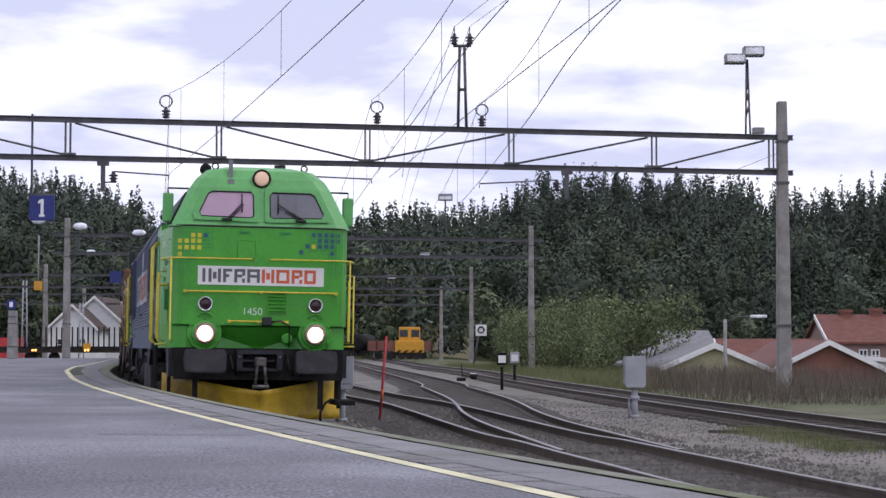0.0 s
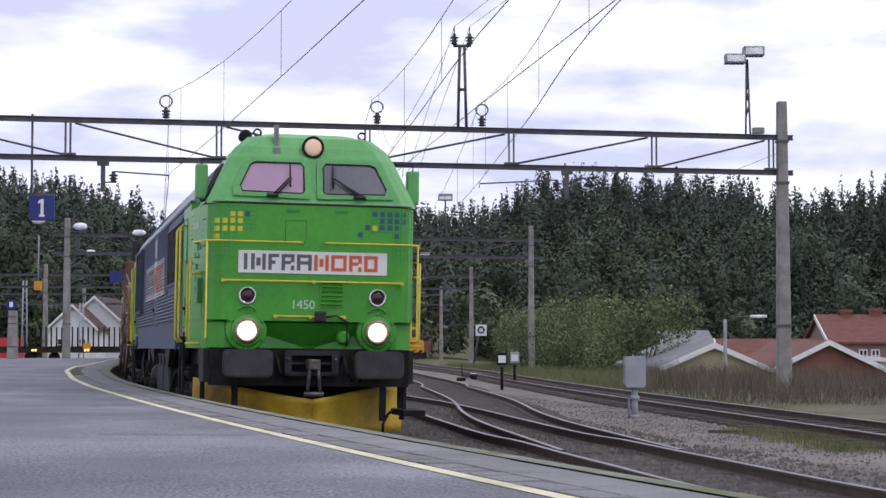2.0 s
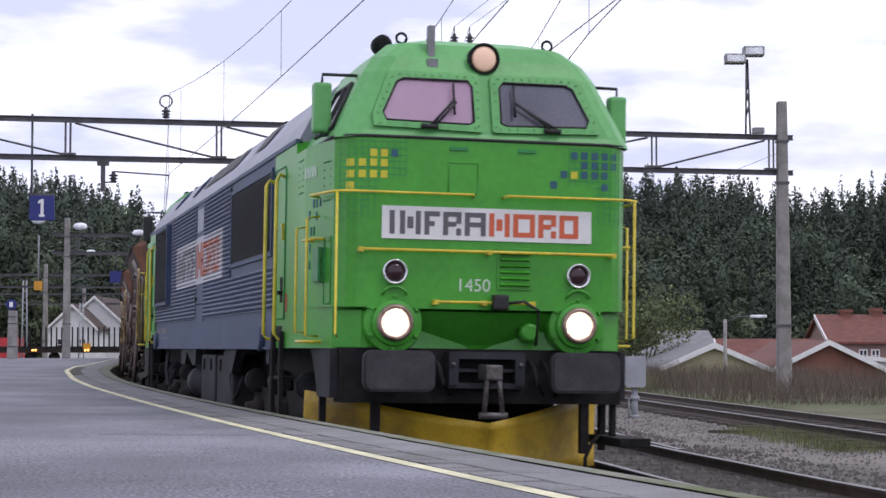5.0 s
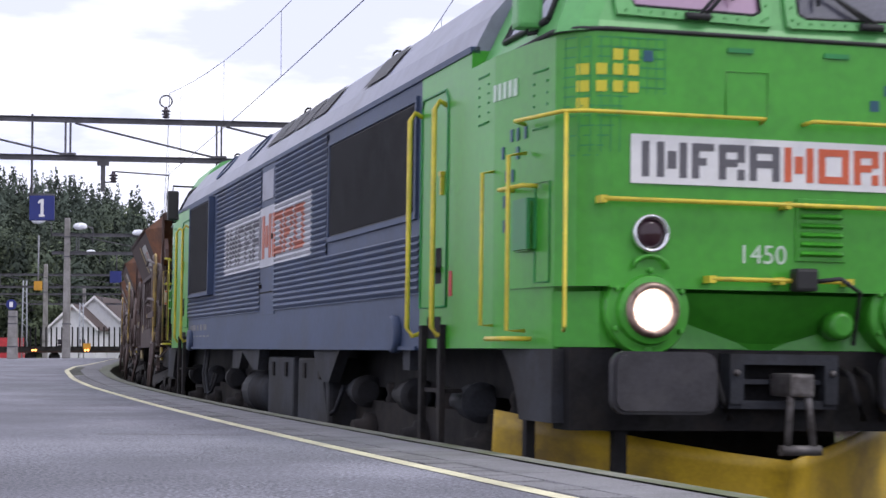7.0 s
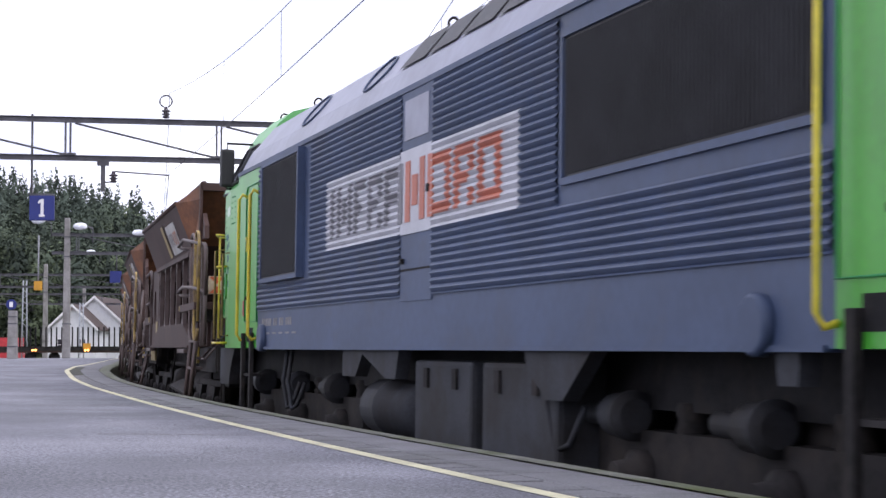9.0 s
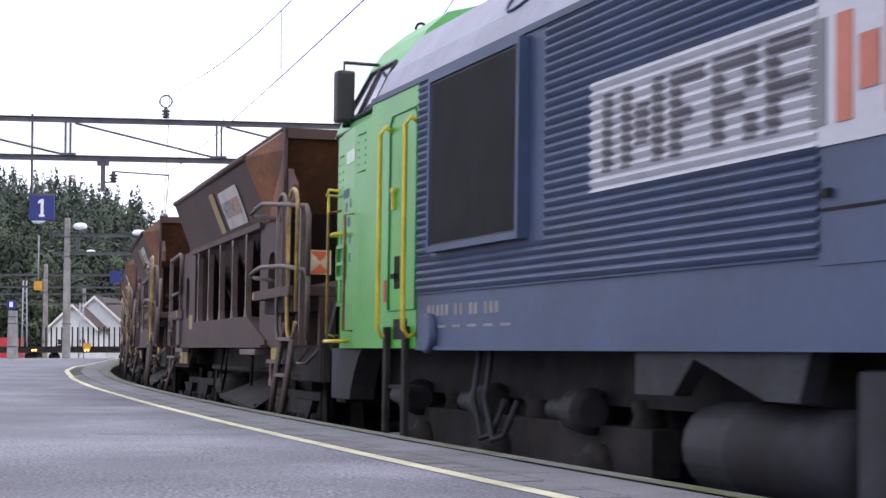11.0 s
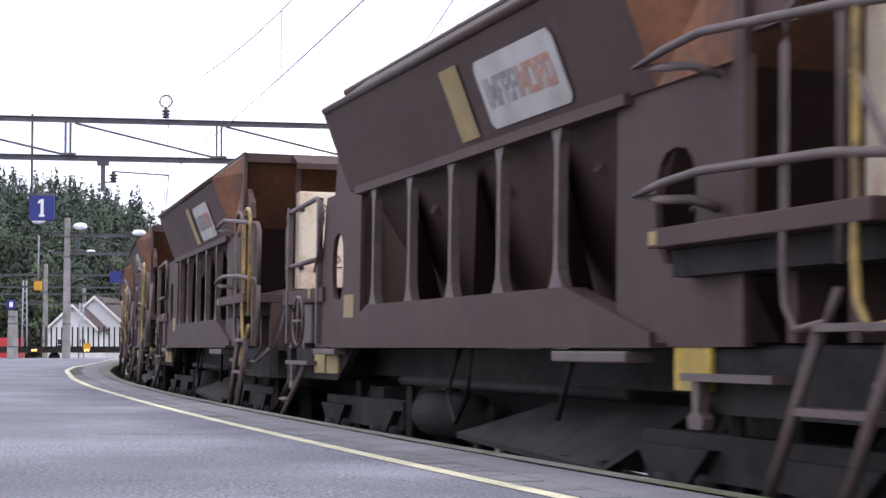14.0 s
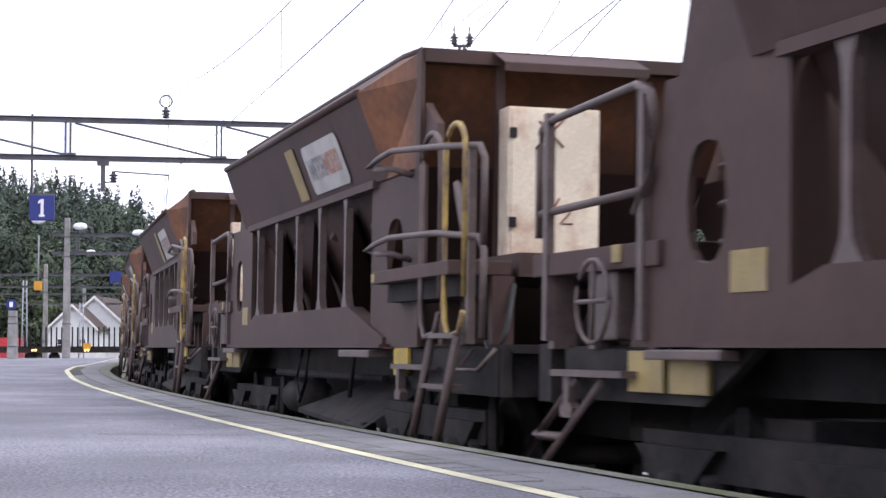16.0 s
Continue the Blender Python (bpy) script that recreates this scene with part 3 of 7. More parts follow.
        box(bm, -0.72, -0.56, sgn * 1.46 - 0.085, sgn * 1.46 + 0.085, 3.27, 3.74, bevel=0.03)
        mirror = put("mirror", bm, "green2" if not flip else "rubber", upper, "mirror housing on an arm")
        for arm in ([(-0.6, sgn * 1.13, 3.82), (-0.62, sgn * 1.46, 3.82), (-0.63, sgn * 1.46, 3.7)], [(-0.6, sgn * 1.36, 3.26), (-0.63, sgn * 1.46, 3.24), (-0.63, sgn * 1.46, 3.3)]):
            put("mirror_arm", tubes(0.017, arm), "rubber", mirror)
    # upper lamp, horn, lifting eyes
    bm = bmesh.new()
    lathe(bm, [(-0.3, 0.13), (0.02, 0.15), (0.05, 0.15), (0.05, 0.125), (0.03, 0.12)], (-0.24, 0, 3.98), (1, 0, 0), 24, False)
    hood = put("upper_lamp_housing", bm, "black", upper, "round black upper headlamp housing")
    bm = bmesh.new()
    lathe(bm, [(0.0, 0.118), (0.02, 0.10), (0.03, 0.05), (0.035, 0.005)], (-0.205, 0, 3.98), (1, 0, 0), 24)
    put("upper_lamp_lens", bm, "lamp_top" if not flip else "lens_dark", hood, "dim warm upper headlamp")
    bm = boxes((-0.36, -0.27, -0.52, -0.46, 3.90, 4.28), (-0.40, -0.22, -0.54, -0.44, 3.88, 3.96))
    put("antenna_box", bm, "lampgrey", upper)
    bm = bmesh.new()
    lathe(bm, [(0, 0.05), (0.06, 0.09), (0.22, 0.09), (0.26, 0.05)], (-0.95, -0.86, 4.16), (1, 0, 0), 14)
    put("horn", bm, "black", upper)
    for y, z in ((-0.72, 4.19), (0.72, 4.19)):
        c = [(-0.55, y + 0.05 * math.cos(a), z + 0.05 * math.sin(a)) for a in [k * math.pi / 5 for k in range(11)]]
        put("lifting_eye", tubes(0.014, c), "black", upper)
    # brand panel and number
    P = B(box, 0.0, 0.012, -1.0, 1.0, 2.257, 2.556)
    panel = put("name_panel", P, "white", body, "white panel with grey and orange-red bars")
    for c, a, b, z0, z1 in mark_shapes(-1.0, 1.0, 2.257, 2.556):
        put("panel_bar", B(box, 0.008, 0.0155, a, b, z0, z1), "letter_grey" if c == "g" else "letter_red", panel)
    txt = bpy.data.curves.new("fleet_number", "FONT")
    txt.body, txt.size, txt.extrude, txt.align_x = "1450", 0.165, 0.002, "CENTER"
    ob = new("fleet_number_tmp", txt)
    me = bpy.data.meshes.new_from_object(ob)
    bpy.data.objects.remove(ob)
    me.materials.append(M["text_pale"])
    num = new("fleet_number", me)
    num.parent, num.matrix_basis = body, R @ Matrix.Translation((0.004, -0.13, 1.79)) @ Euler((math.pi / 2, 0, math.pi / 2)).to_matrix().to_4x4()
    # louvre
    bm = boxes((0.0, 0.012, 0.09, 0.43, 1.81, 2.20), bevel=0.004)
    for k in range(6):
        z = 1.84 + k * 0.058
        quad(bm, (0.013, 0.12, z), (0.013, 0.40, z), (0.040, 0.40, z + 0.014), (0.040, 0.12, z + 0.014))
        quad(bm, (0.040, 0.12, z + 0.014), (0.040, 0.40, z + 0.014), (0.013, 0.40, z + 0.036), (0.013, 0.12, z + 0.036))
    put("louvre", bm, "green", body)
    # pocket handles and inspection lid
    put("pocket_handle", B(box, 0.0, 0.014, -0.37, -0.20, 3.085, 3.115), "green_dark", body)
    put("pocket_handle", B(box, 0.0, 0.014, 0.28, 0.45, 3.085, 3.115), "green_dark", body)
    put("inspection_lid", tubes(0.006, [(0.002, -0.38, 2.69), (0.002, -0.38, 2.97), (0.002, -0.1, 2.97), (0.002, -0.1, 2.69), (0.002, -0.38, 2.69)]), "green", body)
    # marker lamps and headlamps
    for y in (-0.874, 0.874):
        bm = bmesh.new()
        lathe(bm, [(0, 0.118), (0.045, 0.118), (0.055, 0.105), (0.03, 0.088), (0.02, 0.088)], (0.0, y, 1.952), (1, 0, 0), 24, False)
        ringp = put("marker_lamp", bm, "chrome", body, "chromed ring of a dark marker lamp")
        bm = bmesh.new()
        lathe(bm, [(0, 0.09), (0.03, 0.086), (0.042, 0.05), (0.045, 0.004)], (0.0, y, 1.952), (1, 0, 0), 20)
        put("marker_lens", bm, "lens_dark", ringp)
        bm = bmesh.new()
        lathe(bm, [(-0.3, 0.275), (-0.03, 0.275), (-0.005, 0.265), (0.0, 0.215), (0.045, 0.205), (0.055, 0.165), (0.03, 0.16)], (0.0, y, 1.49), (1, 0, 0), 28, False)
        for fc in bm.faces:
            fc.smooth = False
        hh = put("headlamp_housing", bm, "green", root, "round green headlamp housing with bolted flange")
        for k in range(6):
            a = 0.5 + k * math.pi / 3
            put("flange_bolt", B(lathe, [(0, 0.018), (0.02, 0.018), (0.026, 0.01)], (0.0, y + 0.24 * math.cos(a), 1.49 + 0.24 * math.sin(a)), (1, 0, 0), 8), "green", hh)
        bm = bmesh.new()
        lathe(bm, [(0, 0.168), (0.055, 0.168), (0.075, 0.150), (0.065, 0.128), (0.03, 0.112), (0.01, 0.10)], (0.03, y, 1.49), (1, 0, 0), 28, False)
        put("headlamp_ring", bm, "lamp_ring", hh, "worn copper-brown lamp ring")
        bm = bmesh.new()
        lathe(bm, [(0, 0.100), (0.02, 0.09), (0.032, 0.055), (0.036, 0.004)], (0.045, y, 1.49), (1, 0, 0), 24)
        put("headlamp_lens", bm, "lamp_on" if not flip else "lens_dark", hh, "bright lit headlamp" if not flip else "unlit headlamp")
        c = [(0.03, y + 0.11 * math.cos(a), 1.74 + 0.08 * math.sin(a)) for a in [k * math.pi / 6 for k in range(7)]]
        put("hook_bow", tubes(0.014, c), "green", hh)
    # handrails on the front
    def rail_bar_h(y0, y1, z, out=0.09):
        bm = tubes(0.016, [(out, y0, z), (out, y1, z)])
        for y in (y0, (y0 + y1) / 2, y1):
            box(bm, 0.0, out + 0.012, y - 0.02, y + 0.02, z - 0.025, z + 0.02)
        put("handrail", bm, "yellow", body, "yellow handrail")
    rail_bar_h(-1.2, 1.2, 2.15)
    rail_bar_h(-0.5, 0.42, 1.685)
    for sgn in (-1, 1):
        put("handrail", tubes(0.0135, [(0.0, sgn * 0.14, 2.66), (0.10, sgn * 0.16, 2.67), (0.10, sgn * 1.30, 2.67), (0.02, sgn * 1.44, 2.67), (-0.55, sgn * 1.56, 2.67), (-0.62, sgn * 1.47, 2.66)],
                             [(0.03, sgn * 1.42, 2.67), (0.03, sgn * 1.42, 1.38), (-0.1, sgn * 1.38, 1.36)]), "yellow", body, "yellow corner handrail")
        # side: steps and rails beside the corner locker, door rails
        y = sgn * 1.56
        for x, z0, z1 in ((-0.62, 1.36, 2.48), (-1.20, 1.40, 2.42)):
            put("handrail", tubes(0.014, [(x, sgn * 1.46, z1), (x, y + sgn * 0.02, z1 - 0.02), (x, y + sgn * 0.02, z0), (x, sgn * 1.46, z0)]), "yellow" if not flip else "tube_y", body)
        bm = boxes((-0.80, -0.50, min(sgn * 1.42, sgn * 1.495), max(sgn * 1.42, sgn * 1.449), 1.87, 2.19))
        lk = put("side_step", bm, "green_dark", body, "dark green recessed side step")
        put("step_grid", boxes(*[(-0.80, -0.50, min(sgn * 1.45, sgn * 1.475), max(sgn * 1.45, sgn * 1.475), z, z + 0.03) for z in (1.86, 1.99, 2.14)], *[(x, x + 0.02, min(sgn * 1.45, sgn * 1.475), max(sgn * 1.45, sgn * 1.475), 1.86, 2.17) for x in (-0.8, -0.52)]), "green", lk)
        for x in (-2.38, -3.10):
            put("door_handrail", tubes(0.020, [(x, sgn * LW, 3.0), (x, sgn * 1.56, 3.03), (x, sgn * 1.60, 2.97), (x, sgn * 1.60, 1.40), (x, sgn * 1.56, 1.34), (x, sgn * LW, 1.36)]), "yellow", body, "yellow door handrail")
        bm = bmesh.new()
        tube(bm, [(-2.35, sgn * (LW + 0.004), 1.55), (-2.35, sgn * (LW + 0.004), 3.05), (-2.42, sgn * (LW + 0.004), 3.12), (-3.05, sgn * (LW + 0.004), 3.12), (-3.1, sgn * (LW + 0.004), 3.05), (-3.1, sgn * (LW + 0.004), 1.55), (-2.35, sgn * (LW + 0.004), 1.55)], 0.010)
        door = put("cab_door", bm, "green_dark", body, "outline seal of the green cab door")
        put("door_handle", boxes((-2.62, -2.52, min(sgn * 1.5, sgn * 1.54), max(sgn * 1.5, sgn * 1.54), 1.80, 1.84), (-2.66, -2.50, min(sgn * 1.497, sgn * 1.503), max(sgn * 1.497, sgn * 1.503), 1.72, 1.98)), "black", door)
        put("step_recess", boxes((-2.88, -2.5, min(sgn * 1.49, sgn * 1.503), max(sgn * 1.49, sgn * 1.503), 1.32, 1.48)), "black", body)
        put("equipment_plate", boxes((-2.28, -2.20, min(sgn * 1.49, sgn * 1.506), max(sgn * 1.49, sgn * 1.506), 1.62, 1.80)), "red", body, "small red notice")
        # nameplate writing as bars
        bm = bmesh.new()
        for k in range(5):
            x0 = -1.22 + 0.085 * k
            yb = 1.40 + 0.1 * min(1.0, (abs(x0) - 0.24) / 0.96)
            box(bm, x0, x0 + 0.06, min(sgn * (yb - 0.02), sgn * (yb + 0.004)), max(sgn * (yb - 0.02), sgn * (yb + 0.004)), 2.875, 2.985)
        put("nameplate", bm, "text_pale", body)

        def skin(y):
            """How far the rounded front stands at the distance y from the middle."""
            return float(np.interp(abs(y), [0, 1.12, 1.22, 1.31, 1.40], [0, 0, -0.025, -0.09, -0.24]))
        # square pattern: fine grid lines and coloured squares on the front corner
        bm = bmesh.new()
        for k in range(13):
            zz = 2.42 + k * 0.06
            y1 = 0.78 if k > 6 else 1.02 + 0.03 * (6 - k)
            a = y1
            while a < 1.36:
                b = min(a + 0.06, 1.37)
                xa, xb = skin(a), skin(b)
                quad(bm, (xa + 0.003, sgn * a, zz - 0.004), (xb + 0.003, sgn * b, zz - 0.004), (xb + 0.003, sgn * b, zz + 0.004), (xa + 0.003, sgn * a, zz + 0.004))
                a = b
        for k in range(11):
            yy = 0.78 + k * 0.058
            xx = skin(yy) + 0.003
            quad(bm, (xx, sgn * (yy - 0.003), 2.44 if yy > 1.05 else 2.8), (xx, sgn * (yy + 0.003), 2.44 if yy > 1.05 else 2.8), (xx, sgn * (yy + 0.003), 3.14), (xx, sgn * (yy - 0.003), 3.14))
        put("square_grid", bm, "green_dark", body)["kind"] = "stuff"
        if sgn < 0:
            cells = [(y, z, "sq_yellow") for y, z in ((1.085, 3.035), (0.985, 3.035), (1.285, 2.945), (1.185, 2.945), (1.085, 2.945), (0.985, 2.945), (1.285, 2.84), (1.185, 2.84), (1.085, 2.84), (0.985, 2.84), (1.285, 2.735))] + [(0.89, 3.035, "sq_blue")]
        else:
            cells = [(y, z, "sq_blue") for y, z in ((0.83, 3.08), (0.93, 3.08), (1.03, 3.08), (1.13, 3.08), (0.93, 2.99), (1.03, 2.99), (1.13, 2.99), (1.23, 2.99), (0.73, 2.90), (0.93, 2.90), (1.03, 2.90), (1.13, 2.90), (0.63, 2.80), (1.13, 2.79), (1.23, 3.08))] + [(0.83, 2.895, "sq_yellow")]
        for y, z, m in cells:
            bm = bmesh.new()
            xa, xb = skin(y - 0.032), skin(y + 0.032)
            quad(bm, (xa + 0.006, sgn * (y - 0.032), z - 0.034), (xb + 0.006, sgn * (y + 0.032), z - 0.034), (xb + 0.006, sgn * (y + 0.032), z + 0.034), (xa + 0.006, sgn * (y - 0.032), z + 0.034))
            put("colour_square", bm, m, body)
        for x0, zz in ((-0.66, 2.62), (-0.78, 2.62), (-0.88, 2.62), (-1.02, 2.52), (-0.86, 2.36), (-0.96, 2.36), (-0.99, 2.20), (-0.99, 2.04), (-0.78, 2.50)):
            yb = 1.40 + 0.1 * (abs(x0) - 0.24) / 0.96
            put("colour_square", boxes((x0 - 0.05, x0, min(sgn * (yb - 0.01), sgn * (yb + 0.008)), max(sgn * (yb - 0.01), sgn * (yb + 0.008)), zz - 0.04, zz + 0.04)), "sq_blue", body)
        # riveted patches and an access lid on the cab side
        for x0, x1, z0, z1 in ((-0.56, -0.36, 2.62, 2.98), (-1.56, -1.34, 2.76, 3.08)):
            bm = bmesh.new()
            yb = 1.40 + 0.1 * min(1.0, (abs((x0 + x1) / 2) - 0.24) / 0.96)
            for i in range(6):
                for xx, zz in ((x0 + (x1 - x0) * i / 5, z0), (x0 + (x1 - x0) * i / 5, z1), (x0, z0 + (z1 - z0) * i / 5), (x1, z0 + (z1 - z0) * i / 5)):
                    yb = 1.40 + 0.1 * min(1.0, (abs(xx) - 0.24) / 0.96)
                    box(bm, xx - 0.007, xx + 0.007, min(sgn * (yb - 0.01), sgn * (yb + 0.007)), max(sgn * (yb - 0.01), sgn * (yb + 0.007)), zz - 0.007, zz + 0.007)
            put("patch_rivets", bm, "green_dark", body)["kind"] = "stuff"
        lid = [(x, sgn * (1.40 + 0.1 * (abs(x) - 0.24) / 0.96 + 0.003), z) for x, z in ((-0.30, 1.66), (-0.52, 1.66), (-0.52, 2.28), (-0.30, 2.28), (-0.30, 1.66))]
        put("access_lid", tubes(0.006, lid, n=4), "green_dark", body)
        put("locker_grip", tubes(0.015, [(-0.45, sgn * 1.44, 2.26), (-0.45, sgn * 1.54, 2.26), (-0.85, sgn * 1.57, 2.26), (-0.85, sgn * 1.47, 2.26)]), "yellow", body, "yellow grip above the step")
        put("foot_grip", tubes(0.017, [(-0.55, sgn * 1.44, 1.31), (-0.55, sgn * 1.58, 1.31), (-1.0, sgn * 1.60, 1.31), (-1.0, sgn * 1.48, 1.31)]), "yellow", body, "yellow foot bar")
        put("door_lock", boxes((-2.52, -2.44, min(sgn * 1.5, sgn * 1.53), max(sgn * 1.5, sgn * 1.53), 2.50, 2.53), (-2.49, -2.46, min(sgn * 1.5, sgn * 1.525), max(sgn * 1.5, sgn * 1.525), 2.36, 2.52)), "yellow", door)
        # underframe wedge and ladder
        bm = bmesh.new()
        prism(bm, [(-0.2, 1.25), (-1.25, 1.25), (-1.12, 1.17), (-0.99, 1.04), (-0.90, 0.92), (-0.85, 0.80), (-0.2, 0.80)], "y", min(sgn * 1.2, sgn * 1.42), max(sgn * 1.2, sgn * 1.42))
        put("frame_bracket", bm, "dark_frame", root)
        bm = boxes(*[(x - 0.045, x + 0.045, min(sgn * 1.5, sgn * 1.545), max(sgn * 1.5, sgn * 1.545), 0.35, 1.42) for x in (-2.39, -2.92)], bevel=0.008)
        for z in (0.48, 0.93):
            box(bm, -2.92, -2.39, min(sgn * 1.36, sgn * 1.52), max(sgn * 1.36, sgn * 1.52), z, z + 0.03)
        put("cab_ladder", bm, "under", root, "dark steel ladder below the cab door")
        # buffer
        bm = bmesh.new()
        y = sgn * 0.875
        outline = [(y + sy * (0.25 + 0.08 * math.cos(q)), 1.055 + sz * (0.105 + 0.08 * math.sin(q))) for sy, sz, qs in ((1, 1, (0, 1, 2, 3)), (-1, 1, (3, 2, 1, 0)), (-1, -1, (0, 1, 2, 3)), (1, -1, (3, 2, 1, 0))) for q in [k * math.pi / 6 for k in qs]]
        prism(bm, outline, "x", 0.22, 0.30)
        bmesh.ops.bevel(bm, geom=[e for e in bm.edges if abs(e.verts[0].co.x - 0.30) < 1e-4 and abs(e.verts[1].co.x - 0.30) < 1e-4], offset=0.02, segments=2, affect="EDGES")
        bf = put("buffer", bm, "buffer_face", root, "wide rounded black buffer plate")
        put("buffer_stem", B(lathe, [(-0.3, 0.15), (0.0, 0.15), (0.02, 0.11), (0.21, 0.11)], (0, y, 1.06), (1, 0, 0), 14), "black", bf)
    beam = put("buffer_beam", B(box, -0.4, -0.10, -1.34, 1.34, 0.76, 1.258), "black", root)
    put("coupling_pocket", boxes((-0.1, 0.05, -0.36, 0.36, 1.17, 1.235), (-0.1, 0.05, -0.36, -0.27, 0.93, 1.17), (-0.1, 0.05, 0.27, 0.36, 0.93, 1.17), (-0.1, 0.03, -0.36, 0.36, 0.90, 0.95), (-0.1, 0.0, -0.27, 0.27, 1.05, 1.08)), "dark_frame", beam)
    for q in (-0.32, 0.32):
        put("pocket_bolt", B(lathe, [(0, 0.022), (0.02, 0.02), (0.03, 0.008)], (0.05, q, 1.12), (1, 0, 0), 8), "link", beam)
    # coupling, hoses, multiple-unit socket
    bm = tubes(0.024, [(0.18, -0.045, 1.10), (0.25, -0.055, 1.0), (0.27, -0.085, 0.68)], [(0.18, 0.045, 1.10), (0.25, 0.055, 1.0), (0.27, 0.085, 0.68)])
    box(bm, 0.0, 0.3, -0.08, 0.08, 0.98, 1.12, bevel=0.02)
    tube(bm, [(0.27, -0.13, 0.66), (0.27, 0.13, 0.66)], 0.035)
    put("screw_coupling", bm, "link", root, "grimy screw coupling and hook")
    for y in (-0.46, 0.44, 0.56):
        put("brake_hose", tubes(0.022, [(-0.1, y, 1.15), (0.06, y, 1.10), (0.10, y + 0.03, 0.95), (0.04, y + 0.10, 0.84)]), "black", root)
    bm = boxes((0.06, 0.17, 0.02, 0.17, 1.62, 1.76), bevel=0.02)
    tube(bm, [(0.12, 0.15, 1.68), (0.2, 0.3, 1.7), (0.16, 0.45, 1.62), (0.05, 0.46, 1.3)], 0.016)
    put("jumper_socket", bm, "rubber", root)
    put("round_cap", B(lathe, [(0, 0.09), (0.16, 0.09), (0.18, 0.06)], (-0.2, 0.43, 1.42), (1, 0, 0), 16), "green", root)
    if flip:
        return
    # plough: two concave blades that meet in the middle, on black stays, with a foot step beyond each end
    for sgn in (-1, 1):
        rows = 7
        bm = bmesh.new()
        cols = []
        for i in range(6):
            u = i / 5
            x, y, top = 0.16 - 1.36 * u, sgn * 1.47 * u, 0.59 + 0.26 * u ** 1.2
            col = []
            for k in range(rows):
                w = k / (rows - 1)
                hollow = -0.13 * math.sin(w * math.pi * 0.62) + 0.08 * w
                col.append((x + hollow * (1 - 0.3 * u), y, top + (0.12 - top) * w))
            cols.append(col)
        front = [[bm.verts.new(p) for p in c] for c in cols]
        back = [[bm.verts.new((p[0] - 0.03, p[1], p[2])) for p in c] for c in cols]
        for grid_ in (front, back):
            for a, b in zip(grid_, grid_[1:]):
                for k in range(rows - 1):
                    bm.faces.new((a[k], b[k], b[k + 1], a[k + 1])).smooth = True
        for e in (0, -1):
            for k in range(rows - 1):
                bm.faces.new((front[e][k], front[e][k + 1], back[e][k + 1], back[e][k]))
        for k in (0, rows - 1):
            for i in range(5):
                bm.faces.new((front[i][k], front[i + 1][k], back[i + 1][k], back[i][k]))
        put("plough_blade", bm, "plow", root, "yellow curved snow plough blade")
        put("plough_stay", boxes((-0.2, -0.12, sgn * 1.0 - 0.04, sgn * 1.0 + 0.04, 0.30, 0.80)), "black", root)
        put("plough_stay", boxes((-0.80, -0.72, sgn * 1.38 - 0.03, sgn * 1.38 + 0.03, 0.30, 0.86)), "black", root)
    bm = boxes((-0.60, -0.52, 1.28, 1.33, 0.42, 0.9), (-0.26, -0.18, 1.28, 1.33, 0.42, 0.9), (-0.62, 0.3, 1.2, 1.5, 0.38, 0.46), bevel=0.006)
    put("corner_step", bm, "black", root, "black shunting step under the corner")
    put("guard_iron", tubes(0.02, [(-0.3, 1.2, 0.46), (-0.15, 1.08, 0.40), (-0.1, 1.0, 0.26), (-0.1, 1.0, 0.10)]), "black", root)
    put("pilot_plate", boxes((-1.5, -1.25, -1.0, 1.0, 0.5, 0.9)), "black", root)


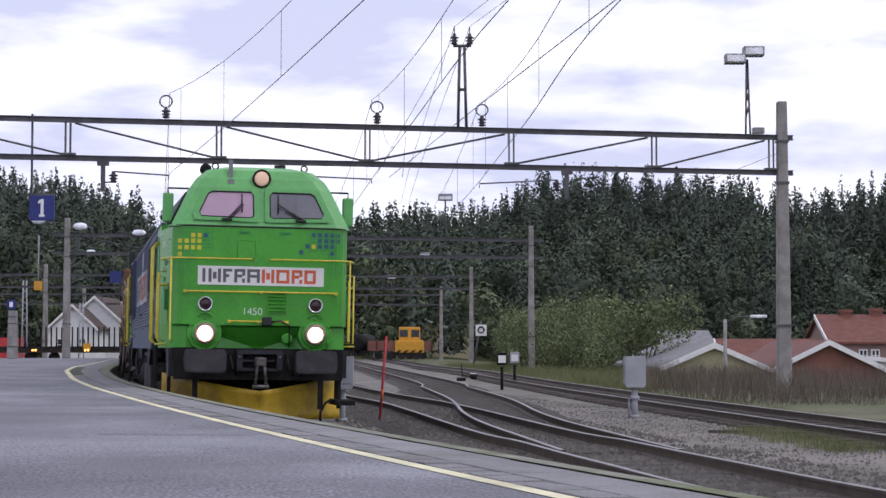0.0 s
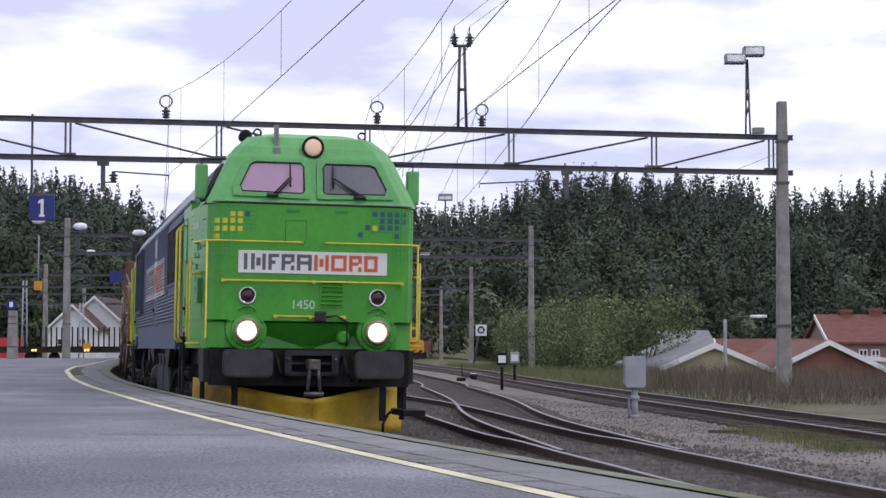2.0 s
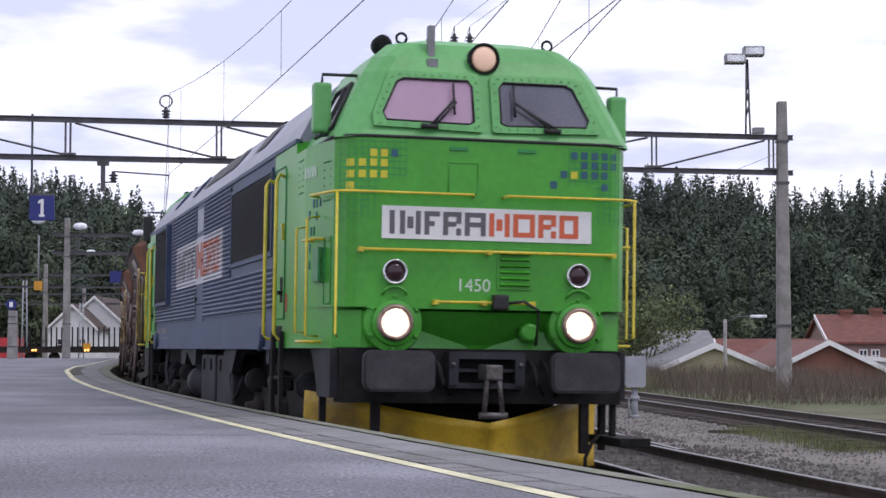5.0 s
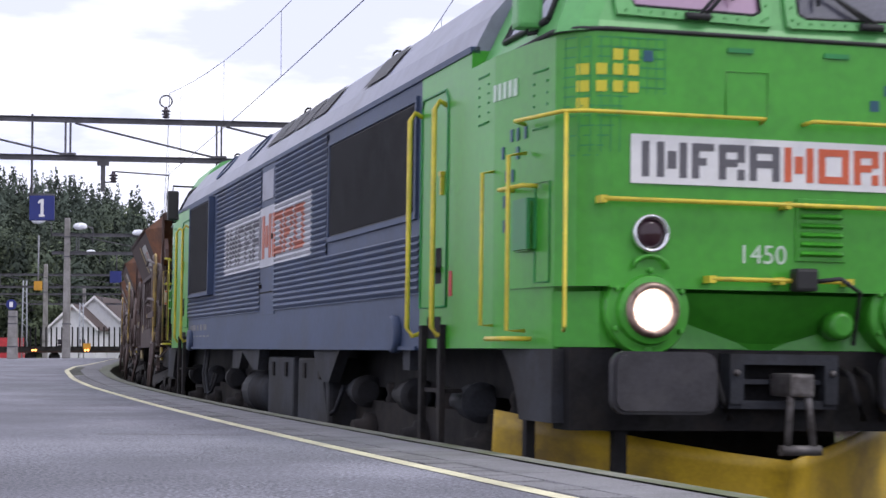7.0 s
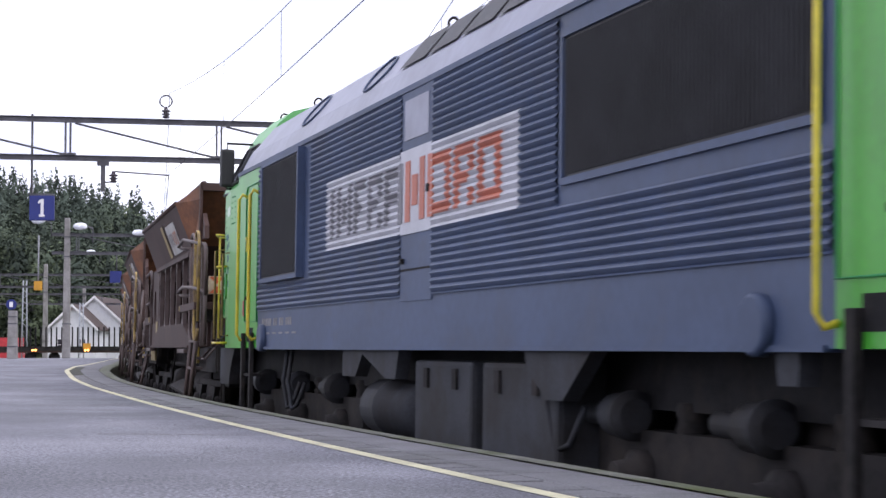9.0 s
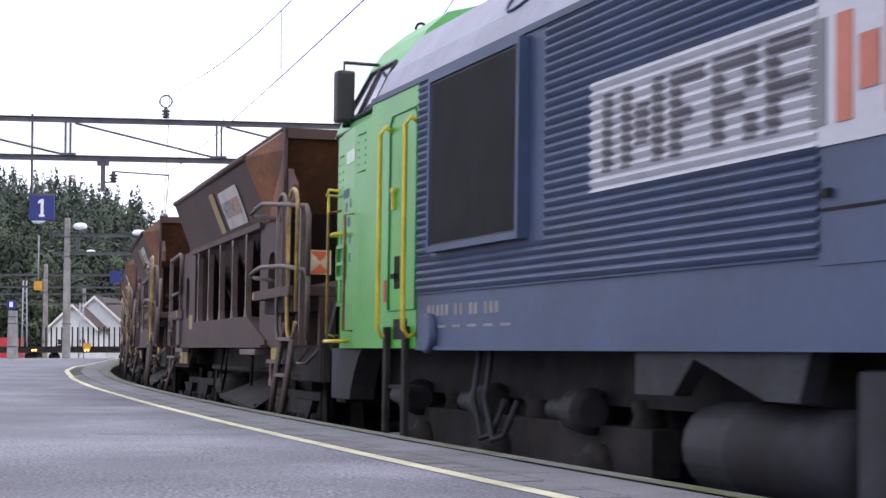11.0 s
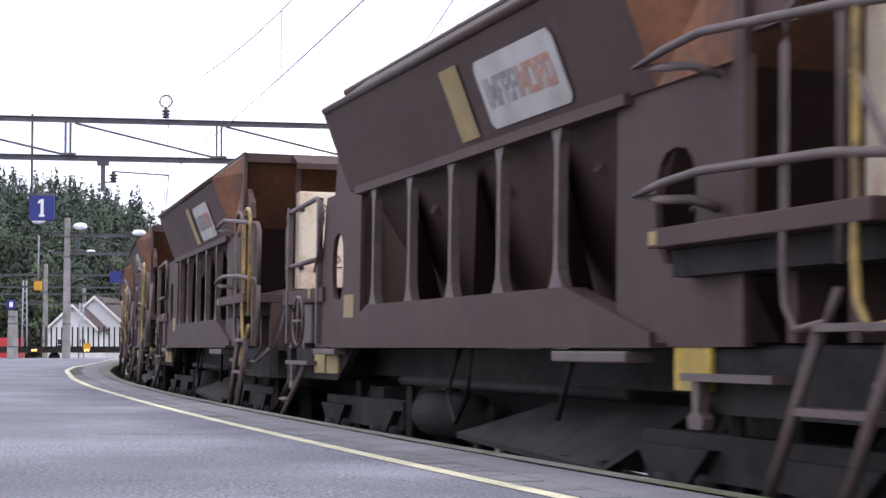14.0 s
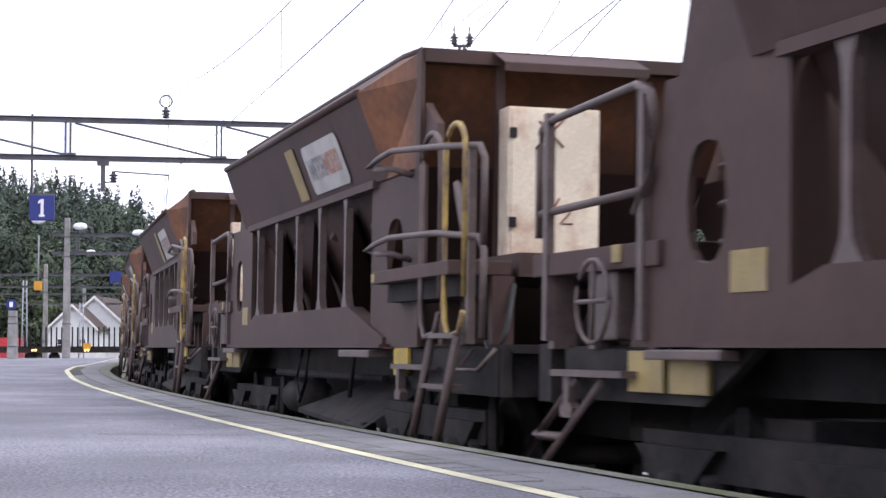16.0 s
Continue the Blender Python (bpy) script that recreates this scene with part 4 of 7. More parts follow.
def build_loco():
    root = tagged(new("diesel_locomotive"), "green and blue-grey diesel locomotive with lit headlamps and yellow plough", "locomotive")
    cab(root, False)
    cab(root, True)
    X0, X1 = -3.12, -16.64
    body = part("engine_body", boxes((X1, X0, -LW + 0.006, LW - 0.006, 1.25, 3.31)), "grey", root, "blue-grey corrugated engine room side")
    prof = [(-1.485, 3.31), (-1.36, 3.56), (-1.08, 3.90), (-0.64, 4.12), (0, 4.19), (0.64, 4.12), (1.08, 3.90), (1.36, 3.56), (1.485, 3.31)]
    part("engine_roof", B(prism, prof, "x", -18.0, -1.76), "roof", root, "light grey curved roof")
    bm = bmesh.new()
    for s in (-1, 1):
        box(bm, -18.0, -1.76, min(s * 1.44, s * 1.512), max(s * 1.44, s * 1.512), 3.29, 3.335)
    part("roof_gutter", bm, "grey", root)
    for k, x in enumerate((-5.0, -7.6, -8.5, -9.4, -10.3)):
        for s in (-1, 1):
            bm = bmesh.new()
            w = 0.8 if k else 0.9
            pts = [(x, 1.335, 3.59), (x - w, 1.335, 3.59), (x - w - 0.05, 1.095, 3.88), (x - 0.05, 1.095, 3.88)]
            vv = [(a, s * (b + 0.012), c + 0.012) for a, b, c in pts]
            quad(bm, *vv)
            part("roof_hatch", bm, "mesh", root, "dark roof grille")
    for x in (-12.2, -14.9):
        for s in (-1, 1):
            c = [(x + 0.22 * math.cos(a) * 1.5, s * (1.22 - 0.132 * math.sin(a) + 0.012), 3.73 + 0.16 * math.sin(a)) for a in [k * math.pi / 8 for k in range(17)]]
            part("roof_window_ring", tubes(0.012, c), "grey", root)
    for x in (-3.0, -6.9, -11.4, -16.9):
        for s in (-1, 1):
            c = [(x, s * 0.78 + 0.05 * math.cos(a), 4.08 + 0.06 * math.sin(a)) for a in [k * math.pi / 5 for k in range(11)]]
            part("lifting_eye", tubes(0.014, c), "black", root)
    for s in (-1, 1):
        # corrugation
        bm = bmesh.new()
        for a, b, z0, z1 in ((-9.46, -6.66, 1.65, 3.29), (-13.86, -10.38, 1.65, 3.29), (-6.66, -3.14, 1.65, 2.12), (-16.62, -13.86, 1.65, 1.93), (-16.62, -16.34, 1.93, 3.29)):
            ribbed(bm, a, b, z0, z1, LW - 0.004, s)
        part("corrugated_panel", bm, "grey", body)
        bm = bmesh.new()
        for a, b in ((-9.46, -7.38), (-13.09, -10.38)):
            ribbed(bm, a, b, 2.15, 2.82, LW - 0.004, s, 0.003)
        box(bm, -10.38, -9.46, min(s * 1.5, s * 1.513), max(s * 1.5, s * 1.513), 2.15, 2.82)
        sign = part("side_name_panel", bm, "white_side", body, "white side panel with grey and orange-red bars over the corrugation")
        for c, a, b, z0, z1 in mark_shapes(-13.09, -7.38, 2.15, 2.82):
            bm = bmesh.new()
            if s > 0:
                a, b = -20.47 - b, -20.47 - a
            if b < -10.38 or a > -9.46:
                ribbed(bm, a, b, z0, z1, LW - 0.004, s, 0.0065)
            else:
                box(bm, a, b, min(s * 1.505, s * 1.520), max(s * 1.505, s * 1.520), z0, z1)
            part("panel_bar", bm, "side_grey" if c == "g" else "side_red", sign)
        door = part("engine_room_door", boxes((-10.38, -9.46, min(s * 1.49, s * 1.503), max(s * 1.49, s * 1.503), 1.62, 3.29)), "grey", body)
        part("door_window", boxes((-10.28, -9.58, min(s * 1.495, s * 1.508), max(s * 1.495, s * 1.508), 2.90, 3.22)), "roof", door)
        part("door_handle", boxes((-10.32, -10.26, min(s * 1.5, s * 1.53), max(s * 1.5, s * 1.53), 1.92, 1.96), (-9.56, -9.50, min(s * 1.5, s * 1.53), max(s * 1.5, s * 1.53), 2.44, 2.50), (-10.36, -9.5, min(s * 1.5, s * 1.508), max(s * 1.5, s * 1.508), 1.86, 1.875)), "black", door)
        # grilles
        for a, b, z0, z1, out in ((-6.54, -3.28, 2.28, 3.14, 0.02), (-16.12, -14.22, 2.00, 3.22, 0.075)):
            yo = LW + out
            g = part("air_grille", boxes((a, b, min(s * 1.48, s * (yo - 0.02)), max(s * 1.48, s * (yo - 0.02)), z0, z1)), "mesh", body, "dark mesh air intake grille")
            bm = bmesh.new()
            n = int((b - a) / 0.05)
            for k in range(1, n):
                x = a + (b - a) * k / n
                box(bm, x - 0.006, x + 0.006, min(s * (yo - 0.021), s * (yo - 0.006)), max(s * (yo - 0.021), s * (yo - 0.006)), z0 + 0.02, z1 - 0.02)
            part("grille_screen", bm, "mesh", g)["kind"] = "stuff"
            t = 0.045
            part("grille_frame", boxes((a - t, a, min(s * 1.48, s * yo), max(s * 1.48, s * yo), z0 - t, z1 + t), (b, b + t, min(s * 1.48, s * yo), max(s * 1.48, s * yo), z0 - t, z1 + t),
                                       (a, b, min(s * 1.48, s * yo), max(s * 1.48, s * yo), z0 - t, z0), (a, b, min(s * 1.48, s * yo), max(s * 1.48, s * yo), z1, z1 + t)), "grey", g)
        # running number as bars on the skirt
        bm = bmesh.new()
        for k in range(15):
            if k not in (5, 8, 11):
                box(bm, -15.2 - 1.15 + k * 0.11, -15.2 - 1.08 + k * 0.11, min(s * 1.49, s * 1.498), max(s * 1.49, s * 1.498), 1.49, 1.57)
        for k in range(5):
            box(bm, -16.1 + k * 0.35, -15.9 + k * 0.35, min(s * 1.49, s * 1.498), max(s * 1.49, s * 1.498), 1.40, 1.42)
        part("data_marking", bm, "old_grey", body)["kind"] = "stuff"
        for x in (-3.85, -16.25):
            part("sand_filler", B(lathe, [(0, 0.15), (0.07, 0.15), (0.085, 0.13)], (x, s * 1.47, 1.36), (0, s, 0), 16), "grey", body)
        # skirt brackets and tank
        for shape in ([(-12.5, 1.26), (-10.5, 1.26), (-10.62, 1.0), (-10.95, 1.0), (-11.75, 1.2), (-12.0, 1.0), (-12.5, 1.0)], [(-7.35, 1.26), (-6.1, 1.26), (-6.62, 0.93), (-6.92, 0.93), (-7.3, 1.12)], [(-3.75, 1.26), (-3.5, 1.26), (-3.52, 1.08), (-3.72, 1.08)]):
            part("skirt_bracket", B(prism, shape, "y", min(s * 1.36, s * 1.47), max(s * 1.36, s * 1.47)), "dark_frame", root)
        part("skirt_edge", boxes((-16.6, -3.2, min(s * 1.42, s * 1.515), max(s * 1.42, s * 1.515), 1.235, 1.265)), "grey", body)
        for x0, x1 in ((-10.2, -8.66), (-8.42, -6.84)):
            tank = part("fuel_tank", boxes((x0, x1, min(s * 0.2, s * 1.42), max(s * 0.2, s * 1.42), 0.34, 1.16), bevel=0.04), "dark_frame", root, "grimy dark grey fuel tank")
            for q in (0.25, 0.75):
                xx = x0 + (x1 - x0) * q
                part("tank_strap", boxes((xx - 0.05, xx + 0.05, min(s * 1.4, s * 1.44), max(s * 1.4, s * 1.44), 0.95, 1.10)), "under", tank)
        part("air_reservoir", B(lathe, [(0, 0.1), (0.05, 0.24), (0.5, 0.24), (0.51, 0.25), (0.56, 0.25), (0.57, 0.24), (1.55, 0.24), (1.6, 0.1)], (-12.0, s * 1.2, 0.74), (1, 0, 0), 18), "dark_frame", root, "dark grey air reservoir")
        for x in (-15.2, -15.45, -7.0):
            part("air_hose", tubes(0.022, [(x, s * 1.38, 1.24), (x - 0.02, s * 1.42, 0.9), (x + 0.1, s * 1.40, 0.62), (x + 0.28, s * 1.38, 0.66), (x + 0.38, s * 1.32, 0.9)]), "dark_frame", root)
    part("underframe", boxes((-19.2, -0.5, -1.1, 1.1, 0.9, 1.255)), "black", root)
    for piv in (-4.2, -15.56):
        bog = part("bogie_frame", boxes((piv - 2.6, piv + 2.6, -1.16, -0.98, 0.5, 0.78), (piv - 2.6, piv + 2.6, 0.98, 1.16, 0.5, 0.78), (piv - 0.4, piv + 0.4, -1, 1, 0.4, 0.9)), "under", root, "grimy three-axle bogie")
        for dx in (-1.85, 0, 1.85):
            for s in (-1, 1):
                part("axle_box", B(lathe, [(0, 0.17), (0.14, 0.17), (0.16, 0.12), (0.26, 0.10)], (piv + dx, s * 1.1, 0.5), (0, s, 0), 14), "under", bog)
                part("brake_cylinder", B(lathe, [(0, 0.04), (0.02, 0.07), (0.36, 0.07), (0.37, 0.10), (0.40, 0.13), (0.62, 0.135), (0.63, 0.15), (0.67, 0.15), (0.675, 0.11), (0.70, 0.10)], (piv + dx - 0.75, s * 1.20, 0.86), (1, 0, 0), 18), "dark_frame", bog, "dark grey brake cylinder")
                part("spring", B(lathe, [(0.05 * k, 0.09 + 0.02 * (k % 2)) for k in range(9)], (piv + dx + 0.45, s * 1.05, 0.55), (0, 0, 1), 10), "under", bog)
    return root


def wheelset(root, x, r):
    bm = bmesh.new()
    for s in (-1, 1):
        lathe(bm, [(0, r + 0.03), (0.03, r + 0.03), (0.035, r), (0.13, r - 0.005), (0.13, r - 0.07), (0.09, r - 0.08), (0.09, 0.15), (0.15, 0.12), (0.16, 0.02)], (0, s * 0.70, 0), (0, s, 0), 22)
    tube(bm, [(0, -0.75, 0), (0, 0.75, 0)], 0.08, 8)
    for k in range(3):
        for s in (-1, 1):
            a = k * 2.094
            box(bm, 0.25 * math.cos(a) - 0.05, 0.25 * math.cos(a) + 0.05, min(s * 0.78, s * 0.81), max(s * 0.78, s * 0.81), 0.25 * math.sin(a) - 0.05, 0.25 * math.sin(a) + 0.05)
    w = part("wheelset", bm, "under", root, "worn steel wheels on an axle")
    w.matrix_basis = Matrix.Translation((x, 0, r))
    w["radius"] = r
    return w


loco = build_loco()
WHEELS = [(wheelset(loco, x, 0.5), x, 0.5) for x in (-2.35, -4.2, -6.05, -13.71, -15.56, -17.41)]


# ---------- ballast hopper wagons ----------
def build_wagon():
    root = tagged(new("hopper_wagon"), "faded brown ballast hopper wagon with rusty end and yellow handrails", "railway wagon", "hopper wagons of the train")
    D = 14.0
    for s in (-1, 1):
        part("sole_bar", boxes((-13.55, -0.45, min(s * 0.7, s * 0.9), max(s * 0.7, s * 0.9), 1.0, 1.25)), "under", root)
    for x in (-0.86, -13.80):
        part("headstock", boxes((x, x + 0.2, -1.28, 1.28, 0.92, 1.28)), "under", root)
    part("centre_sill", boxes((-13.7, -0.8, -0.3, 0.3, 0.62, 1.22)), "under", root)
    part("end_deck", boxes((-3.2, -0.5, -1.2, 1.2, 1.22, 1.27)), "under", root)
    part("end_deck", boxes((-13.5, -11.4, -1.2, 1.2, 1.22, 1.27)), "under", root)
    dA, dB = 2.64, 11.75
    # hopper shell: cross-sections by place along the wagon
    def section(d, w):
        """The outer skin from the rim down to the rib line; w: how far it bulges out."""
        return [(1.32 - 0.13 * w, 3.60 + 0.12 * w), (1.335 + 0.265 * w, 3.39), (1.335 - 0.005 * w, 2.68)]
    for s in (-1, 1):
        bm = bmesh.new()
        secs = [(dA, 0.0), (3.7, 1.0), (10.75, 1.0), (10.85, 0.95)]
        vs = [[bm.verts.new((-d, s * y, z)) for y, z in section(d, w)] for d, w in secs]
        for i, (a, b) in enumerate(zip(vs, vs[1:])):
            for k in range(2):
                f = bm.faces.new((a[k], b[k], b[k + 1], a[k + 1]))
                f.material_index = 1 if i == 0 else 0
        e = [bm.verts.new((-10.85, s * 1.0, 3.72)), bm.verts.new((-10.85, s * 1.0, 2.68))]
        bm.faces.new((vs[-1][0], vs[-1][1], vs[-1][2], e[1], e[0]))
        shell = part("hopper_side", bm, "brown", root, "bulging brown hopper side panel")
        shell.data.materials.append(M["rust"])
        part("hopper_rim", tubes(0.035, [(-dA, s * 1.32, 3.60), (-3.7, s * 1.19, 3.72), (-dB, s * 1.17, 3.72)], [(-3.7, s * 1.59, 3.39), (-10.75, s * 1.59, 3.39)], n=8), "brown", shell)
        part("rib_rail", boxes((-10.55, -4.1, min(s * 1.24, s * 1.36), max(s * 1.24, s * 1.36), 2.63, 2.70)), "brown", shell)
        # bay of uprights over the sloping chute
        for k in range(5):
            d = 5.29 + k * 1.165
            half = [(0.15, 2.66), (0.09, 2.62), (0.05, 2.54), (0.034, 2.42), (0.034, 1.86), (0.05, 1.74), (0.10, 1.66), (0.15, 1.61)]
            bm = B(prism, [(-d + u, z) for u, z in half] + [(-d - u, z) for u, z in reversed(half)], "y", min(s * 1.27, s * 1.335), max(s * 1.27, s * 1.335))
            part("side_upright", bm, "tube_g", root)
        bm = bmesh.new()
        quad(bm, (-4.1, s * 1.2, 2.66), (-10.6, s * 1.2, 2.66), (-10.0, s * 0.55, 1.35), (-4.7, s * 0.55, 1.35))
        for d in (5.6, 7.4, 9.2):
            part("chute_rib", B(quad, (-d, s * 1.2, 2.6), (-d - 0.7, s * 1.0, 2.3), (-d - 0.5, s * 0.75, 1.5), (-d + 0.1, s * 1.25, 1.5)), "brown", root)
        part("hopper_chute", bm, "brown", root, "sloping inner hopper sheet")
        for x in (-10.52, -4.13):
            part("bay_end", B(quad, (x, s * 1.3, 1.3), (x, s * 0.4, 1.3), (x, s * 1.1, 2.66), (x, s * 1.3, 2.66)), "brown", root)
        part("side_sill", B(prism, [(-3.75, 1.28), (-11.25, 1.28), (-11.25, 1.34), (-10.12, 1.63), (-5.12, 1.63), (-3.75, 1.34)], "y", min(s * 1.2, s * 1.34), max(s * 1.2, s * 1.34)), "brown", root)
        part("sill_flange", boxes((-11.3, -3.6, min(s * 1.2, s * 1.40), max(s * 1.2, s * 1.40), 1.255, 1.285)), "brown", root)
        # end plates with slots
        for d0, d1, mid in ((2.60, 4.32, 3.48), (10.5, 11.9, 11.38)):
            bm = bmesh.new()
            y0, y1 = min(s * 1.27, s * 1.31), max(s * 1.27, s * 1.31)
            cx, cz, hw, hh = -mid, 2.01, 0.25 if d0 < 5 else 0.20, 0.20
            lean = 0.0 if d0 < 5 else 1.0
            corners = [(-d0, 1.26), (-d0, 2.70), (-d1 + 0.02 * lean, 2.70), (-d1 - 0.42 * lean, 1.26)]
            outer = []
            for k in range(4):
                p, q = corners[k], corners[(k + 1) % 4]
                outer += [(p[0] + (q[0] - p[0]) * j / 4, p[1] + (q[1] - p[1]) * j / 4) for j in range(4)]
            inner = []
            for k in range(16):
                a = math.radians(-45 + 22.5 * k)
                ca, sa = math.cos(a), math.sin(a)
                inner.append((cx + 1.1 * hw * math.copysign(abs(ca) ** 0.7, ca), cz + 1.6 * hh * math.copysign(abs(sa) ** 0.8, sa)))
            for y in (y0, y1):
                vo, vi = [bm.verts.new((a, y, b)) for a, b in outer], [bm.verts.new((a, y, b)) for a, b in inner]
                for i in range(16):
                    bm.faces.new((vo[i], vo[(i + 1) % 16], vi[(i + 1) % 16], vi[i]))
            for loop in (outer, inner):
                for i in range(16):
                    a, b = loop[i], loop[(i + 1) % 16]
                    quad(bm, (a[0], y0, a[1]), (b[0], y0, b[1]), (b[0], y1, b[1]), (a[0], y1, a[1]))
            plate_ = part("end_plate", bm, "brown", root, "brown end plate with a rounded slot")
            for zz in (-0.2, 0.0, 0.2):
                part("slot_bar", tubes(0.018, [(cx - 0.16, s * 1.15, cz + zz), (cx + 0.16, s * 1.15, cz + zz + 0.03)]), "tube_g", plate_)
        bm = bmesh.new()
        prism(bm, [(-10.9, 2.703), (-11.87, 2.703), (-11.66, 3.38), (-11.40, 3.66), (-10.9, 3.66)], "y", min(s * 1.20, s * 1.24), max(s * 1.20, s * 1.24))
        part("end_gusset", bm, "brown", root)
        part("end_post", B(prism, [(-2.56, 1.26), (-2.68, 1.26), (-2.68, 3.61), (-2.56, 3.61)], "y", min(s * 1.315, s * 1.35), max(s * 1.315, s * 1.35)), "brown", root)
        # panel and yellow plate
        tilt = lambda d, z: (-d, s * (1.33 + 0.27 * (z - 2.68) / 0.71 + 0.014), z)
        bm = bmesh.new()
        bm.faces.new([bm.verts.new(tilt(d, z)) for d, z in ((4.93, 2.75), (6.39, 2.75), (6.45, 2.79), (6.45, 3.15), (6.39, 3.20), (4.93, 3.20), (4.87, 3.15), (4.87, 2.79))])
        pn = part("name_panel", bm, "panel_old", shell, "weathered white panel with faded bars")
        for c, m in (("g", "old_grey"), ("r", "old_red")):
            bm = bmesh.new()
            for cc, a, b, z0, z1 in mark_shapes(-6.40, -4.92, 2.84, 3.11):
                if cc == c:
                    if s > 0:
                        a, b = -11.32 - b, -11.32 - a
                    p = lambda d, z: (d, tilt(0, z)[1] + s * 0.004, z)
                    quad(bm, p(a, z0), p(b, z0), p(b, z1), p(a, z1))
            part("panel_marking", bm, m, pn)
        bm = bmesh.new()
        quad(bm, tilt(6.78, 2.74), tilt(7.20, 2.74), tilt(7.20, 3.24), tilt(6.78, 3.24))
        part("colour_plate", bm, "plate", shell, "faded yellow plate")
        # yellow label boxes on the sill
        for d, z1, tone in ((11.38, 1.24, "plate"), (11.92, 1.24, "plate"), (3.05, 1.26, "yellow_plate")):
            part("label_holder", boxes((-d - 0.46, -d, min(s * 1.27, s * 1.30), max(s * 1.27, s * 1.30), z1 - 0.23, z1), bevel=0.006), tone, root, "faded yellow label plate")
        part("label_patch", boxes((-11.1, -10.72, min(s * 1.305, s * 1.316), max(s * 1.305, s * 1.316), 1.53, 1.74)), "plate", root)
        part("end_frame", B(prism, [(-13.4, 1.25), (-10.9, 1.25), (-11.5, 0.95), (-13.4, 0.95)], "y", min(s * 1.2, s * 1.265), max(s * 1.2, s * 1.265)), "under", root)
        part("end_frame", B(prism, [(-0.6, 1.25), (-3.6, 1.25), (-3.0, 0.92), (-0.6, 0.92)], "y", min(s * 1.2, s * 1.265), max(s * 1.2, s * 1.265)), "under", root)
        # tall loop handles and ladder
        for d0, d1 in ((1.76, 1.24), (1.12, 0.62)):
            r = (d0 - d1) / 2
            foot = [(-d1 - 0.02, s * 1.53, 1.50), (-d1 - 0.12, s * 1.53, 1.36), (-d0 + 0.12, s * 1.53, 1.33), (-d0 + 0.02, s * 1.53, 1.44)]
            loop = foot + [(-d0, s * 1.53, 1.6), (-d0, s * 1.53, 2.60)] + [(-d0 + r - r * math.cos(a), s * 1.53, 2.62 + 0.19 * math.sin(a)) for a in [k * math.pi / 8 for k in range(1, 8)]] + [(-d1, s * 1.53, 2.60), (-d1, s * 1.53, 1.6)]
            part("loop_handle", tubes(0.020, loop, n=8), "tube_g" if d0 > 1.5 else "tube_y", root, "bent tube handle with worn yellow paint")
        part("handle_post", boxes((-0.72, -0.66, min(s * 1.44, s * 1.49), max(s * 1.44, s * 1.49), 1.28, 2.62)), "tube_g", root)
        part("stair_brace", tubes(0.028, [(-1.45, s * 1.36, 2.45), (-0.95, s * 1.42, 1.95), (-0.85, s * 1.42, 1.35)], n=4), "tube_g", root)
        bm = tubes(0.033, [(-0.76, s * 1.53, 1.34), (-1.24, s * 1.56, 0.46)], [(-1.42, s * 1.53, 1.34), (-1.92, s * 1.56, 0.46)], n=4)
        for z in (0.50, 0.96, 1.32):
            x = -0.76 - (1.34 - z) * 0.55
            box(bm, x - 0.67, x, min(s * 1.42, s * 1.56), max(s * 1.42, s * 1.56), z, z + 0.035)
        part("ladder", bm, "tube_g", root, "worn steel access ladder")
        for z, drop in ((2.79, 0.10), (2.11, 0.04)):
            part("guard_rail", tubes(0.024, [(-0.42, s * 1.46, z - drop - 0.75), (-0.40, s * 1.46, z - drop - 0.16), (-0.48, s * 1.47, z - drop - 0.07), (-1.3, s * 1.55, z - drop), (-2.6, s * 1.56, z), (-3.05, s * 1.56, z - 0.02), (-3.42, s * 1.56, z - 0.06), (-3.1, s * 1.54, z - 0.10), (-2.92, s * 1.46, z - 0.11), (-2.86, s * 1.33, z - 0.16)], n=8), "tube_g", root, "bent steel tube guard rail")
        part("walkway", boxes((-3.27, -0.95, min(s * 1.10, s * 1.55), max(s * 1.10, s * 1.55), 1.765, 1.865), bevel=0.008), "brown", root, "brown walkway step beside the hopper")
        part("walkway_beam", boxes((-3.25, -1.0, min(s * 1.1, s * 1.42), max(s * 1.1, s * 1.42), 1.62, 1.76)), "under", root)
        part("walkway_mark", boxes((-3.24, -3.14, min(s * 1.54, s * 1.556), max(s * 1.54, s * 1.556), 1.78, 1.85)), "plate", root)
        part("post_gusset", B(prism, [(-2.56, 3.18), (-2.48, 3.12), (-2.22, 2.98), (-2.2, 2.80), (-2.56, 2.80)], "y", min(s * 1.25, s * 1.31), max(s * 1.25, s * 1.31)), "brown", root)
        for x in (-2.3, -1.7, -1.0):
            part("deck_support", boxes((x, x + 0.1, min(s * 1.1, s * 1.25), max(s * 1.1, s * 1.25), 1.28, 1.76)), "brown", root)
                # railing round the rear platform
        part("guard_rail", tubes(0.026, [(-13.78, s * 1.30, 1.95), (-13.78, s * 1.30, 2.52), (-13.72, s * 1.31, 2.62), (-13.6, s * 1.32, 2.67), (-12.2, s * 1.34, 2.72), (-12.02, s * 1.34, 2.66), (-11.95, s * 1.34, 2.50), (-12.0, s * 1.34, 2.2), (-12.2, s * 1.34, 2.0)], [(-13.72, s * 1.31, 2.10), (-12.1, s * 1.34, 2.12)], n=8), "tube_g", root, "steel tube railing of the end platform")
        for x in (-13.55, -12.12):
            part("rail_post", boxes((x - 0.035, x + 0.035, min(s * 1.30, s * 1.35), max(s * 1.30, s * 1.35), 1.30, 2.72)), "tube_g", root)
